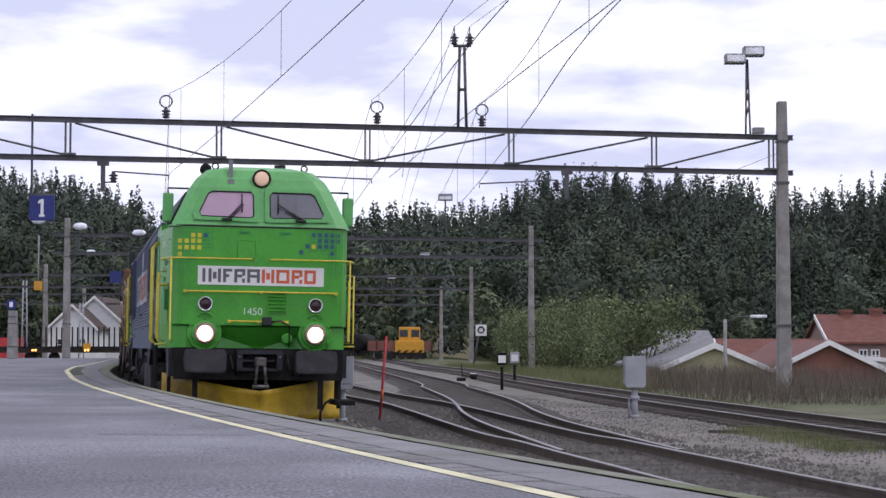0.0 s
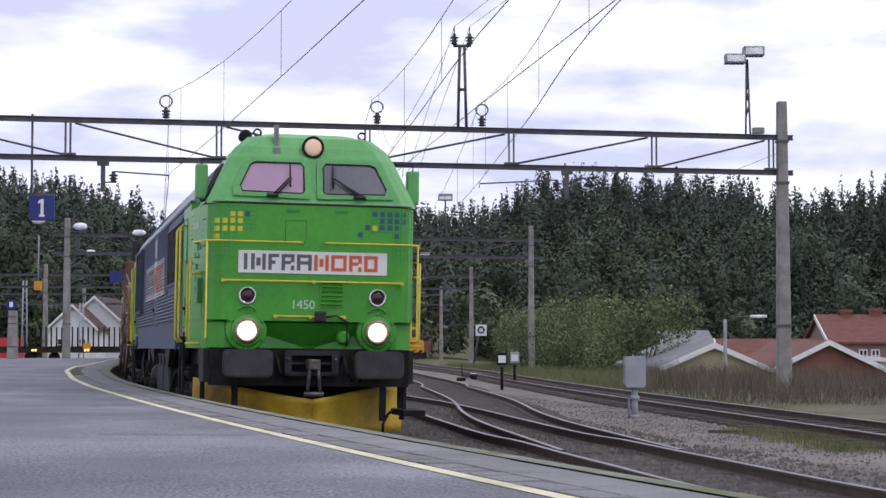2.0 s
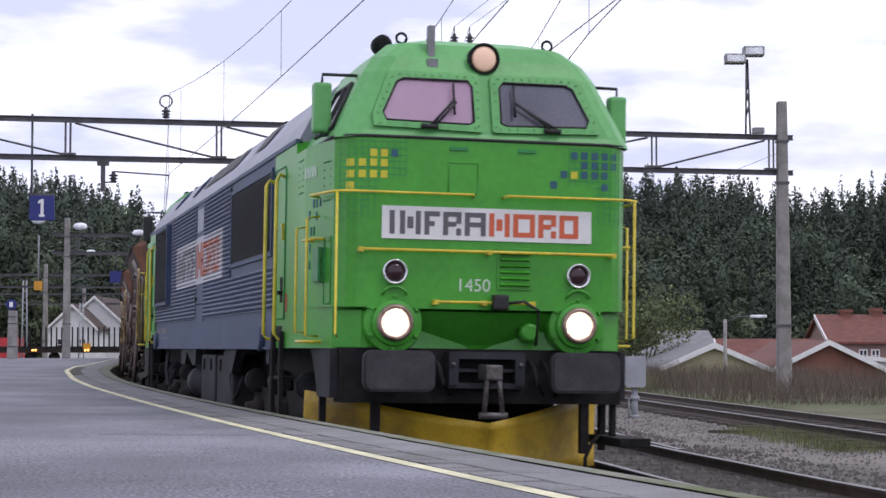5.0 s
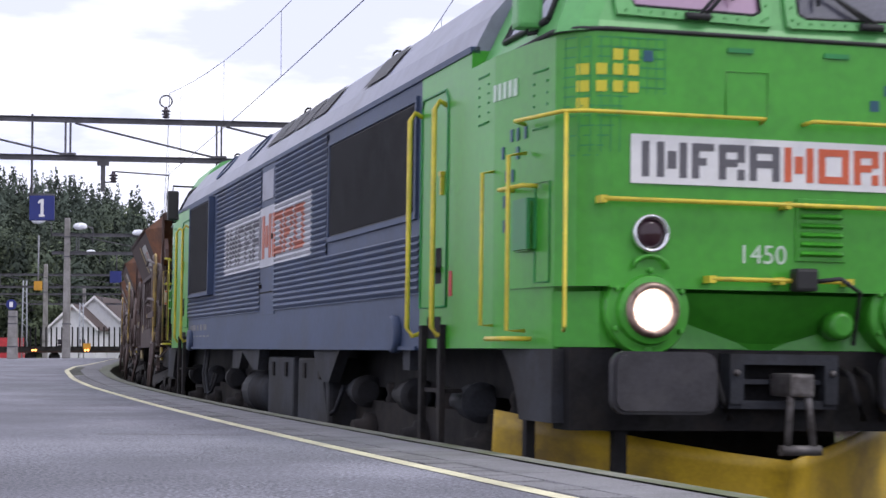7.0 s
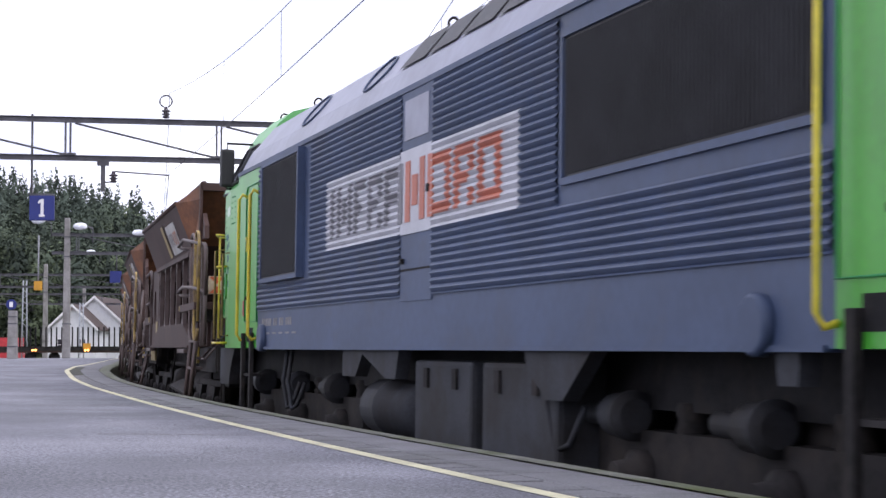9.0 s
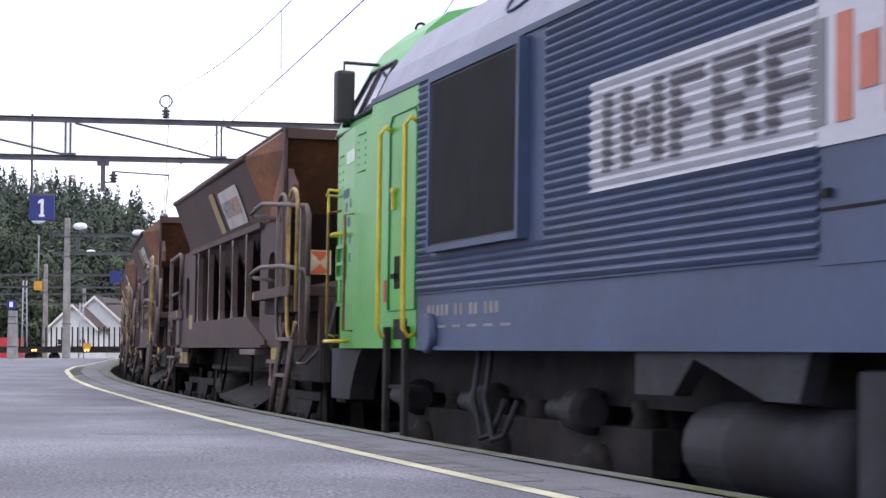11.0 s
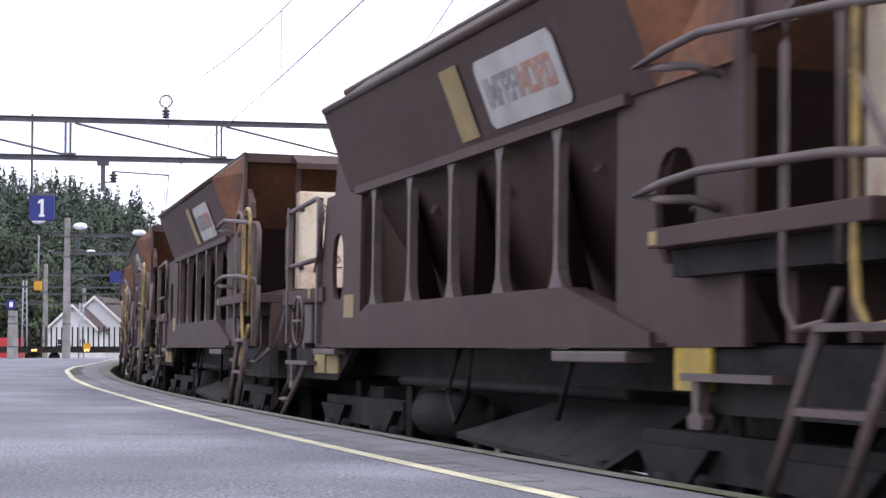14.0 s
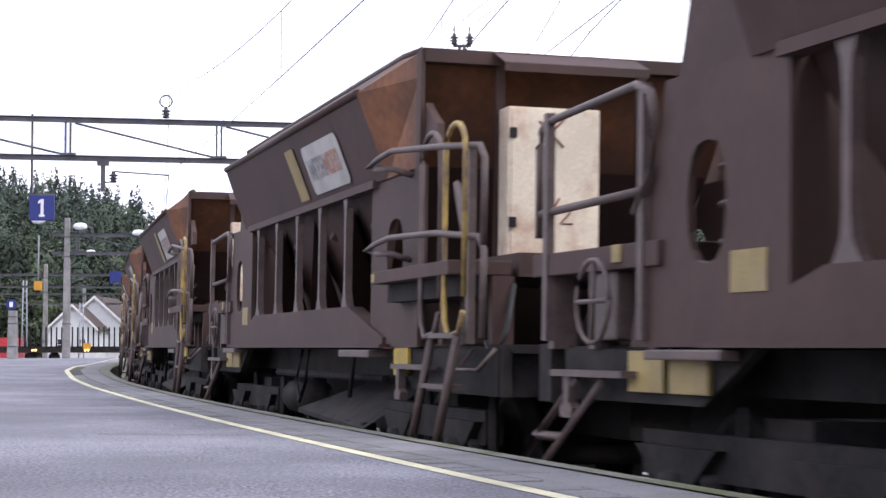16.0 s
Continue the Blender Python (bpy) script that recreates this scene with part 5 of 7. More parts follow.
        part("rear_deck", boxes((-13.78, -11.9, min(s * 0.1, s * 1.34), max(s * 0.1, s * 1.34), 1.70, 1.84), bevel=0.008), "brown", root, "brown steel end platform")
        part("deck_tag", boxes((-12.5, -12.38, min(s * 1.33, s * 1.352), max(s * 1.33, s * 1.352), 1.74, 1.84)), "plate", root)
        for x in (-13.6, -12.95, -12.1):
            part("deck_support", boxes((x, x + 0.09, min(s * 1.15, s * 1.3), max(s * 1.15, s * 1.3), 1.25, 1.72)), "tube_g", root)
        # brake blocks' lever feet below the platform ends
        for x, e in ((-13.1, -13.3), (-3.05, -3.2)):
            bm = boxes((e, e + 1.05, min(s * 1.30, s * 1.40), max(s * 1.30, s * 1.40), 1.085, 1.125))
            prism(bm, [(x - 0.05, 1.09), (x + 0.05, 1.09), (x + 0.035, 0.93), (x + 0.10, 0.90), (x + 0.08, 0.84), (x - 0.08, 0.84), (x - 0.10, 0.90), (x - 0.035, 0.93)], "y", min(s * 1.32, s * 1.38), max(s * 1.32, s * 1.38))
            part("lever_foot", bm, "tube_g", root, "grey-brown lever bar with a hanging foot")
        part("hose", tubes(0.02, [(-0.9, s * 1.1, 1.7), (-0.75, s * 1.2, 1.35), (-0.9, s * 1.25, 1.15), (-1.2, s * 1.2, 1.3)]), "rubber", root)
        part("grab_iron", tubes(0.016, [(-0.65, s * 1.3, 1.25), (-0.65, s * 1.42, 1.1), (-1.15, s * 1.42, 1.1), (-1.15, s * 1.3, 1.25)]), "tube_g", root)
        part("corner_step", tubes(0.03, [(-13.0, s * 1.34, 1.08), (-13.9, s * 1.42, 0.46), (-13.5, s * 1.42, 0.46), (-12.62, s * 1.34, 1.08)], [(-13.55, s * 1.39, 0.72), (-13.12, s * 1.39, 0.72)], n=4), "tube_g", root, "slanting steel step")
        # hand wheel
        c = [(-12.6 + 0.24 * math.cos(a), s * 1.42, 1.52 + 0.24 * math.sin(a)) for a in [k * math.pi / 9 for k in range(19)]]
        part("hand_wheel", tubes(0.016, c, [(-12.84, s * 1.42, 1.52), (-12.36, s * 1.42, 1.52)], [(-12.6, s * 1.42, 1.28), (-12.6, s * 1.42, 1.76)]), "tube_g", root)
        part("valve_box", boxes((-12.95, -12.55, min(s * 1.0, s * 1.3), max(s * 1.0, s * 1.3), 1.3, 1.7), bevel=0.02), "tube_g", root)
        # discharge chutes below
        bm = bmesh.new()
        for d in (5.6,):
            quad(bm, (-d + 1.4, s * 0.85, 0.92), (-d - 0.75, s * 0.85, 0.92), (-d - 1.75, s * 1.34, 0.64), (-d + 1.2, s * 1.34, 0.55))
            quad(bm, (-d + 1.2, s * 1.34, 0.55), (-d - 1.75, s * 1.34, 0.64), (-d - 1.75, s * 1.34, 0.60), (-d + 1.2, s * 1.34, 0.51))
        part("discharge_chute", bm, "under", root, "dark discharge chute plate")
        part("side_lever", tubes(0.02, [(-7.6, s * 1.25, 1.26), (-7.8, s * 1.28, 0.9), (-7.6, s * 1.28, 0.7), (-7.3, s * 1.28, 0.9), (-7.3, s * 1.25, 1.26)]), "under", root)
        for x in (-7.0, -6.4, -5.2, -4.6):
            part("chute_lug", boxes((x, x + 0.1, min(s * 1.2, s * 1.32), max(s * 1.2, s * 1.32), 0.36, 0.60)), "under", root)
        part("edge_step", boxes((-5.1, -3.9, min(s * 1.25, s * 1.42), max(s * 1.25, s * 1.42), 1.17, 1.235), bevel=0.01), "tube_g", root)
        part("edge_step", boxes((-11.9, -11.0, min(s * 1.31, s * 1.42), max(s * 1.31, s * 1.42), 1.19, 1.245), bevel=0.01), "tube_g", root)
        part("side_lever", tubes(0.02, [(-5.2, s * 1.25, 1.2), (-5.6, s * 1.2, 0.8)]), "under", root)
        part("under_pipe", tubes(0.04, [(-4.6, s * 1.1, 0.98), (-9.8, s * 1.1, 0.98)]), "under", root)
        part("air_tank", B(lathe, [(0, 0.06), (0.04, 0.19), (1.1, 0.19), (1.14, 0.06)], (-9.4, s * 0.95, 0.72), (1, 0, 0), 14), "under", root)
        part("apron_plate", boxes((-9.6, -4.9, min(s * 0.55, s * 0.6), max(s * 0.55, s * 0.6), 0.45, 1.05)), "black", root)
        for x in (-0.66, -13.80):
            sg = 1 if x > -5 else -1
            bf = part("buffer", B(lathe, [(0, 0.12), (0.2, 0.12), (0.22, 0.08), (0.36, 0.08), (0.38, 0.22), (0.41, 0.21)], (x, s * 0.875, 1.05), (sg, 0, 0), 16), "black", root)
    # rusty sloping end sheets and inner beams
    for pts, m in (([(-2.66, 1.31, 3.58), (-3.25, 1.28, 2.75)], "rust"), ([(-3.25, 1.28, 2.75), (-4.6, 1.15, 1.3)], "brown"), ([(-11.45, 1.15, 3.7), (-11.3, 1.15, 2.9)], "rust"), ([(-11.3, 1.15, 2.9), (-10.3, 1.1, 1.3)], "brown")):
        (xa, ya, za), (xb, yb, zb) = pts
        part("hopper_end", B(quad, (xa, -ya, za), (xa, ya, za), (xb, yb, zb), (xb, -yb, zb)), m, root, "sloping hopper end sheet")
    for x0, x1, w, z in ((-2.70, -2.56, 1.33, 3.51), (-11.6, -11.4, 1.19, 3.63)):
        part("end_beam", boxes((x0, x1, -w, w, z, z + 0.11)), "brown", root)
    for y in (-0.74, 0.42):
        part("end_stanchion", boxes((-2.66, -2.59, y, y + 0.07, 1.3, 3.52)), "brown", root)
    # canopy, cream cabinet, raised deck
    bm = bmesh.new()
    quad(bm, (-2.56, -0.78, 3.61), (-2.56, 0.38, 3.61), (-2.24, 0.38, 3.49), (-2.24, -0.78, 3.49))
    quad(bm, (-2.24, -0.78, 3.49), (-2.24, 0.38, 3.49), (-2.24, 0.38, 3.42), (-2.24, -0.78, 3.42))
    can = part("canopy", bm, "brown", root, "small brown canopy plate")
    part("raised_deck", boxes((-3.1, -0.95, -1.05, 1.05, 1.76, 1.93)), "brown", root)
    bm = boxes((-2.52, -2.27, -0.74, -0.01, 1.93, 3.15), bevel=0.015)
    cab_ = part("equipment_cabinet", bm, "cream", root, "stained cream steel cabinet with rust marks")
    part("cabinet_door", boxes((-2.27, -2.255, -0.71, -0.04, 1.97, 3.11)), "cream", cab_)
    for z in (2.2, 2.9):
        part("cabinet_hinge", boxes((-2.27, -2.235, -0.73, -0.68, z, z + 0.08)), "under", cab_)
    # ribs: cross braces seen through the bays
    part("inner_brace", tubes(0.05, *[[(-d, -1.1, 2.4), (-d - 0.5, 1.1, 1.5)] for d in (5.2, 7.0, 8.9)]), "brown", root)
    for piv in (-2.9, -11.1):
        bog = part("bogie_frame", boxes((piv - 1.45, piv + 1.45, -1.13, -1.0, 0.55, 0.80), (piv - 1.45, piv + 1.45, 1.0, 1.13, 0.55, 0.80), (piv - 0.25, piv + 0.25, -1.0, 1.0, 0.5, 0.9)), "under", root, "dark two-axle bogie")
        for s in (-1, 1):
            for dx in (-0.9, 0.9):
                bm = bmesh.new()
                prism(bm, [(piv + dx - 0.5, 0.72), (piv + dx + 0.5, 0.72), (piv + dx + 0.2, 0.5), (piv + dx + 0.17, 0.32), (piv + dx - 0.17, 0.32), (piv + dx - 0.2, 0.5)], "y", min(s * 1.05, s * 1.2), max(s * 1.05, s * 1.2))
                ab = part("axle_guard", bm, "under", bog)
                for q in (-0.33, 0.33):
                    part("spring", B(lathe, [(0.04 * k, 0.075 + 0.02 * (k % 2)) for k in range(7)], (piv + dx + q, s * 1.1, 0.35), (0, 0, 1), 9), "under", ab)
                part("axle_box", B(lathe, [(0, 0.14), (0.13, 0.13), (0.15, 0.09)], (piv + dx, s * 1.12, 0.46), (0, s, 0), 12), "under", ab)
                part("brake_hanger", tubes(0.024, [(piv + dx + 0.62, s * 1.08, 0.95), (piv + dx + 0.72, s * 1.1, 0.3)], [(piv + dx + 0.54, s * 1.08, 0.95), (piv + dx + 0.62, s * 1.1, 0.3)], n=4), "under", bog)
    for ob in root.children_recursive:
        ob.data.transform(Matrix.Diagonal((1, 1.04, 1, 1)))
    return root


first = build_wagon()
for x in (-2.0, -3.8, -10.2, -12.0):
    wheelset(first, x, 0.46)
wagons = [first] + [copy_thing(first, Matrix.Identity(4)) for _ in range(5)]
for path in ([(-2.248, -0.52, 3.04), (-2.248, -0.32, 2.84)], [(-2.248, -0.30, 3.08), (-2.248, -0.55, 2.82)], [(-2.248, -0.48, 2.44), (-2.248, -0.45, 2.30)], [(-2.248, -0.48, 2.20), (-2.248, -0.35, 2.44)], [(-2.248, -0.34, 2.36), (-2.248, -0.29, 2.38), (-2.248, -0.26, 2.33), (-2.248, -0.34, 2.24), (-2.248, -0.24, 2.24)]):
    part("chalk_mark", tubes(0.009, path), "brickred", wagons[1], "hand-drawn dark red mark on the cabinet")
wb = part("warning_board", boxes((-0.80, -0.78, -1.44, -1.22, 1.97, 2.21)), "cream", first, "cream board with red triangles")
for z0, z1 in ((1.98, 2.08), (2.20, 2.10)):
    bm = bmesh.new()
    bm.faces.new([bm.verts.new((-0.776, y, z)) for y, z in ((-1.43, z0), (-1.23, z0), (-1.33, z1))])
    part("red_triangle", bm, "letter_red", wb)
for wg in wagons:
    for ob in wg.children:
        if ob.name.startswith("wheelset"):
            WHEELS.append((ob, ob.matrix_basis.translation.x, 0.46))


# ---------- overhead line gantries ----------
def beam_between(bm, a, b, h, w):
    a, b = Vector(a), Vector(b)
    d = (b - a).normalized()
    side = Vector((-d.y, d.x, 0)).normalized() * w / 2 if abs(d.z) < 0.99 else Vector((w / 2, 0, 0))
    up = d.cross(side).normalized() * h / 2
    vv = [bm.verts.new(p + side * i + up * j) for p in (a, b) for i, j in ((-1, -1), (1, -1), (1, 1), (-1, 1))]
    for f in ((0, 1, 2, 3), (4, 7, 6, 5), (0, 4, 5, 1), (1, 5, 6, 2), (2, 6, 7, 3), (3, 7, 4, 0)):
        bm.faces.new([vv[i] for i in f])


def ibeam(bm, a, b, h=0.16, w=0.13):
    """A rolled joist from a to b: one I-shaped outline drawn out along the line."""
    a, b = Vector(a), Vector(b)
    d = (b - a).normalized()
    u = d.cross(Vector((0, 0, 1))).normalized()
    t, k = 0.014, 0.008
    half = [(w / 2, -h / 2), (w / 2, -h / 2 + t), (k, -h / 2 + t), (k, h / 2 - t), (w / 2, h / 2 - t), (w / 2, h / 2)]
    outline = half + [(-q, z) for q, z in reversed(half)]
    va, vb = [[bm.verts.new(p + u * q + Vector((0, 0, z))) for q, z in outline] for p in (a, b)]
    for i in range(12):
        bm.faces.new((va[i], va[(i + 1) % 12], vb[(i + 1) % 12], vb[i]))
    bm.faces.new(va), bm.faces.new(vb)


def insulator(name, p, ring, parent):
    bm = bmesh.new()
    lathe(bm, [(0, 0.05), (0.04, 0.12), (0.08, 0.05), (0.12, 0.14), (0.17, 0.05), (0.21, 0.15), (0.26, 0.06), (0.34, 0.05)], p, (0, 0, 1), 12)
    ob = part(name, bm, "insul", parent, "dark ribbed insulator")
    if ring:
        c = [(p[0] + 0.18 * math.sin(a), p[1], p[2] + 0.50 - 0.17 * math.cos(a)) for a in [0.35 + k * (2 * math.pi - 0.7) / 14 for k in range(15)]]
        part("wire_clamp", tubes(0.025, c), "steel", ob)
    return ob


def concrete_mast(parent, x, y, z0, z1, w0=0.44, w1=0.30):
    bm = bmesh.new()
    vv = [bm.verts.new((x + i * w / 2, y + j * w / 2, z)) for z, w in ((z0, w0), (z1, w1)) for i, j in ((-1, -1), (1, -1), (1, 1), (-1, 1))]
    fs = [bm.faces.new([vv[i] for i in f]) for f in ((0, 1, 2, 3), (4, 7, 6, 5), (0, 4, 5, 1), (1, 5, 6, 2), (2, 6, 7, 3), (3, 7, 4, 0))]
    bmesh.ops.bevel(bm, geom=bm.edges[:], offset=0.03, segments=1, affect="EDGES")
    m = part("mast", bm, "concrete", parent, "weathered concrete mast")
    for z in (z0 + 0.24 * (z1 - z0), z0 + 0.72 * (z1 - z0), z0 + 0.86 * (z1 - z0)):
        w = w0 + (w1 - w0) * (z - z0) / (z1 - z0) + 0.05
        part("clamp", boxes((x - w / 2, x + w / 2, y - w / 2, y + w / 2, z, z + 0.07)), "steel", m)
    return m


def gantry(label, left, right, zt, zb, mids, masts, size=0.16):
    g = tagged(new("catenary_gantry"), label, "gantry", "gantries over the tracks")
    L, R = Vector((*left, 0)), Vector((*right, 0))
    for z in (zt, zb):
        bm = bmesh.new()
        ibeam(bm, L + Vector((0, 0, z)), R + Vector((0, 0, z)), size)
        part("chord", bm, "steel", g, "grey steel joist")
    at_ = lambda x: L + (R - L) * ((x - L.x) / (R.x - L.x))
    for i, x in enumerate(mids):
        p = at_(x)
        bm = bmesh.new()
        for o in (-0.07, 0.07):
            beam_between(bm, (p.x + o, p.y, zb), (p.x + o, p.y, zt), 0.06, 0.05)
        box(bm, p.x - 0.22, p.x + 0.22, p.y - 0.09, p.y + 0.09, zb + 0.08, zb + 0.14)
        part("upright", bm, "steel", g)
    half = len(mids) // 2
    for i, (a, b) in enumerate(zip(mids, mids[1:])):
        a, b = at_(a), at_(b)
        za, zb_ = (zt - 0.1, zb + 0.12) if i < half else (zb + 0.12, zt - 0.1)
        bm = bmesh.new()
        tube(bm, [(a.x + 0.2, a.y, za), (b.x - 0.2, b.y, zb_)], 0.028, 5)
        tube(bm, [(a.x + 0.2, a.y + 0.1, za), (b.x - 0.2, b.y + 0.1, zb_)], 0.028, 5)
        part("diagonal", bm, "steel", g)
    for x, y, z0, z1 in masts:
        concrete_mast(g, x, y, z0, z1)
    return g


g1 = gantry("grey steel joist gantry with insulators on concrete masts", (-21.0, 51.0), (10.9, 57.87), 7.80, 6.70, [-19.5, -15.1, -10.75, -6.53, -2.24, 2.06, 6.47, 10.2], [(10.55, 57.8, -0.3, 8.93), (-20.8, 51.05, PZ, 8.9)])
for x, y in ((-8.03, 53.75), (-1.96, 55.06), (1.17, 55.73)):
    insulator("insulator", (x, y, 7.9), True, g1)
for x0, x1, y in ((-9.48, -7.9, 53.45), (-4.5, -2.1, 54.7), (3.44, 1.1, 56.2)):
    s = 1 if x1 > x0 else -1
    part("drop_post", boxes((x0 - s * 0.3 - 0.06, x0 - s * 0.3 + 0.06, y - 0.05, y + 0.05, 5.75, 6.65), (x0 - s * 0.3 - 0.16, x0 - s * 0.3 + 0.16, y - 0.08, y + 0.08, 6.5, 6.62)), "steel", g1)
    insulator("insulator", (x0, y, 6.0), False, g1)
    part("steady_arm", tubes(0.024, [(x0 - s * 0.3, y, 6.02), (x0, y, 6.02)], [(x0, y, 6.33), (x1, y, 6.22), (x1, y, 6.1)]), "steel", g1)
tw = part("twin_post", tubes(0.045, [(0.45, 55.6, 7.85), (0.5, 55.6, 10.3)], [(0.70, 55.6, 7.85), (0.64, 55.6, 10.3)], [(0.3, 55.6, 10.32), (0.85, 55.6, 10.32)], [(0.45, 55.6, 9.0), (0.7, 55.6, 9.0)], n=4), "steel", g1)
for x in (0.34, 0.80):
    insulator("insulator", (x, 55.6, 10.35), False, tw)
    part("insulator_cap", tubes(0.02, [(x, 55.6, 10.35), (x, 55.6, 10.9)]), "steel", tw)
lamp = tagged(new("flood_lamp"), "grey twin floodlight on a lattice post above the gantry", "lamp")
part("post", tubes(0.03, [(9.38, 57.5, 7.88), (9.42, 57.5, 10.2)], [(9.52, 57.5, 7.88), (9.45, 57.5, 10.2)], [(9.38, 57.5, 8.4), (9.5, 57.5, 8.8)], [(9.5, 57.5, 8.8), (9.4, 57.5, 9.2)], [(9.4, 57.5, 9.2), (9.48, 57.5, 9.6)], n=4), "steel", lamp)
for x, z in ((9.05, 10.05), (9.62, 10.28)):
    bm = bmesh.new()
    box(bm, x - 0.32, x + 0.32, 57.2, 57.6, z, z + 0.3, bevel=0.03)
    hd = part("lamp_head", bm, "lampgrey", lamp)
    part("lamp_glass", boxes((x - 0.27, x + 0.27, 57.19, 57.198, z + 0.05, z + 0.25)), "lampwhite", hd)
part("switch_box", boxes((9.6, 9.95, 57.4, 57.7, 7.9, 8.08), bevel=0.02), "lampgrey", g1)


def platform_sign(x, y, z, size, parent_post):
    sg = tagged(new("platform_sign"), "dark blue hanging sign with a white figure", "sign")
    bm = bmesh.new()
    box(bm, x - size / 2, x + size / 2, y - 0.04, y + 0.04, z - size / 2, z + size / 2, bevel=0.03)
    part("board", bm, "blue", sg)
    k = size / 0.72
    part("figure", B(prism, [(x + q * k, z + r * k) for q, r in ((-0.07, -0.25), (0.09, -0.25), (0.09, -0.19), (0.055, -0.19), (0.055, 0.25), (-0.02, 0.25), (-0.10, 0.19), (-0.10, 0.12), (-0.03, 0.15), (-0.03, -0.19), (-0.07, -0.19))], "y", y - 0.052, y - 0.042), "white", sg, "white figure one")
    part("hanger", tubes(0.035, [(x - 0.3, y, z + size / 2), (x - 0.3, y, parent_post)], [(x - size / 2, y, z + size / 2 + 0.02), (x + size / 2, y, z + size / 2 + 0.02)]), "steel", sg)
    return sg


platform_sign(-11.45, 53.1, 5.25, 0.72, 7.95)
g2 = gantry("distant grey steel gantry on concrete masts", (-23.5, 111.8), (6.4, 118.1), 8.05, 6.95, [-22, -17, -12, -7.5, -3, 1.0, 5.2], [(5.58, 118, -0.3, 8.98), (-22.6, 112, PZ, 9.05)], 0.2)
for x in (-4.9, -2.9, 1.6):
    insulator("insulator", (x, 116.2, 8.15), True, g2)
for k, (yl, yr, xl, xr, zt) in enumerate(((158, 165, -46, 2.9, 7.5), (196, 200, -50, 0.2, 6.9), (236, 240, -55, -2.2, 7.0))):
    gg = gantry("distant grey steel gantry on concrete masts", (xl, yl), (xr, yr), zt, zt - 1.05, [xl + (xr - xl) * (i + 0.5) / 9 for i in range(9)], [(xr - 0.4, yr, -0.3, zt + 0.9), (xl + 12, yl + 1.5, -0.3, zt + 0.9)], 0.2)
    for x in (xr - 8, xr - 4):
        insulator("insulator", (x, yr - 0.8, zt + 0.1), True, gg)


def mast_lamp(x, y, z0, z1, label="grey floodlight on a slim post"):
    t = tagged(new("flood_lamp"), label, "lamp", "yard floodlights")
    part("post", tubes(0.06, [(x, y, z0), (x, y, z1)]), "steel", t)
    hd = part("lamp_head", boxes((x - 0.45, x + 0.45, y - 0.3, y + 0.3, z1, z1 + 0.42), bevel=0.05), "lampgrey", t)
    part("lamp_glass", boxes((x - 0.38, x + 0.38, y - 0.31, y - 0.302, z1 + 0.05, z1 + 0.25)), "lampwhite", hd)


mast_lamp(0.15, 117.0, 8.1, 10.5)
mast_lamp(-1.6, 164.2, 7.5, 9.2)
mast_lamp(-5.5, 199.5, 6.9, 8.6)
for x, y, z in ((-21.75, 111.9, 8.5), (-21.95, 112.9, 8.62), (-24.2, 111.6, 8.85), (-18.4, 112.9, 8.2), (-30.0, 159, 9.4)):
    t = tagged(new("platform_lamp"), "white oval platform lamp on a bracket", "lamp", "platform lamps")
    bm = bmesh.new()
    lathe(bm, [(-0.42, 0.03), (-0.3, 0.15), (0, 0.2), (0.3, 0.15), (0.42, 0.03)], (x, y - 0.3, z), (1, 0, 0), 12)
    part("shade", bm, "lampwhite", t)
    part("bracket", tubes(0.035, [(x, y - 0.3, z + 0.1), (x + 0.7, y, z - 0.1), (x + 0.7, y, z - 0.95)]), "steel", t)


# ---------- wires ----------
def wire(name, pts, r, label):
    tagged(part(name, B(tube, pts, r, 4), "wire"), label, "wire", "overhead wires", "structure")


def catenary(contact, messenger_high, messenger_low):
    """Contact wire through plan points at its height, a sagging messenger above it, and droppers."""
    pts = spline(contact, 2.5)
    total = len(pts)
    wire("contact_wire", [(p.x, p.y, 6.27) for p in pts], 0.011, "dark copper contact wire over the track")
    span = 27.0
    start = pts[0]
    mess, acc, last = [], 0.0, pts[0]
    for p in pts:
        acc += (p - last).length
        last = p
        u = min(1.0, acc / span)
        u2 = acc / span
        mess.append((p.x, p.y, 0.17 + messenger_low + (messenger_high - messenger_low) * (1 - min(u2, 2 - u2 if u2 < 2 else 0)) ** 2))
    wire("messenger_wire", mess, 0.009, "thin sagging messenger wire")
    for k, (p, m) in enumerate(zip(pts, mess)):
        if k % 3 == 1:
            wire("dropper_wire", [(p.x, p.y, 6.27), (m[0], m[1], m[2])], 0.005, "fine dropper wire")


catenary([(-7.9, 53.6), (-4.3, 39.5), (-1.09, 26.4), (2.2, 12.5), (6.5, -4)], 8.45, 7.25)
catenary([(-2.1, 55), (-0.6, 40.5), (0.97, 26.4), (3.6, 10), (6.5, -4)], 8.45, 7.25)
catenary([(1.1, 56), (1.85, 41), (2.57, 26.4), (4.9, 10), (8.5, -4)], 8.45, 7.35)
catenary([(-2.1, 55), (-5, 84), (-8, 117)], 8.45, 7.3)
catenary([(1.1, 56), (-0.5, 84), (-2, 117)], 8.45, 7.3)
catenary([(-7.9, 53.6), (-12.3, 82), (-17, 113)], 8.45, 7.3)
wire("crossing_wire", [(-1.6, 55, 6.3), (0.6, 40, 6.35), (2.5, 27.6, 6.4), (5.6, 8, 6.5)], 0.011, "dark contact wire of the crossover")
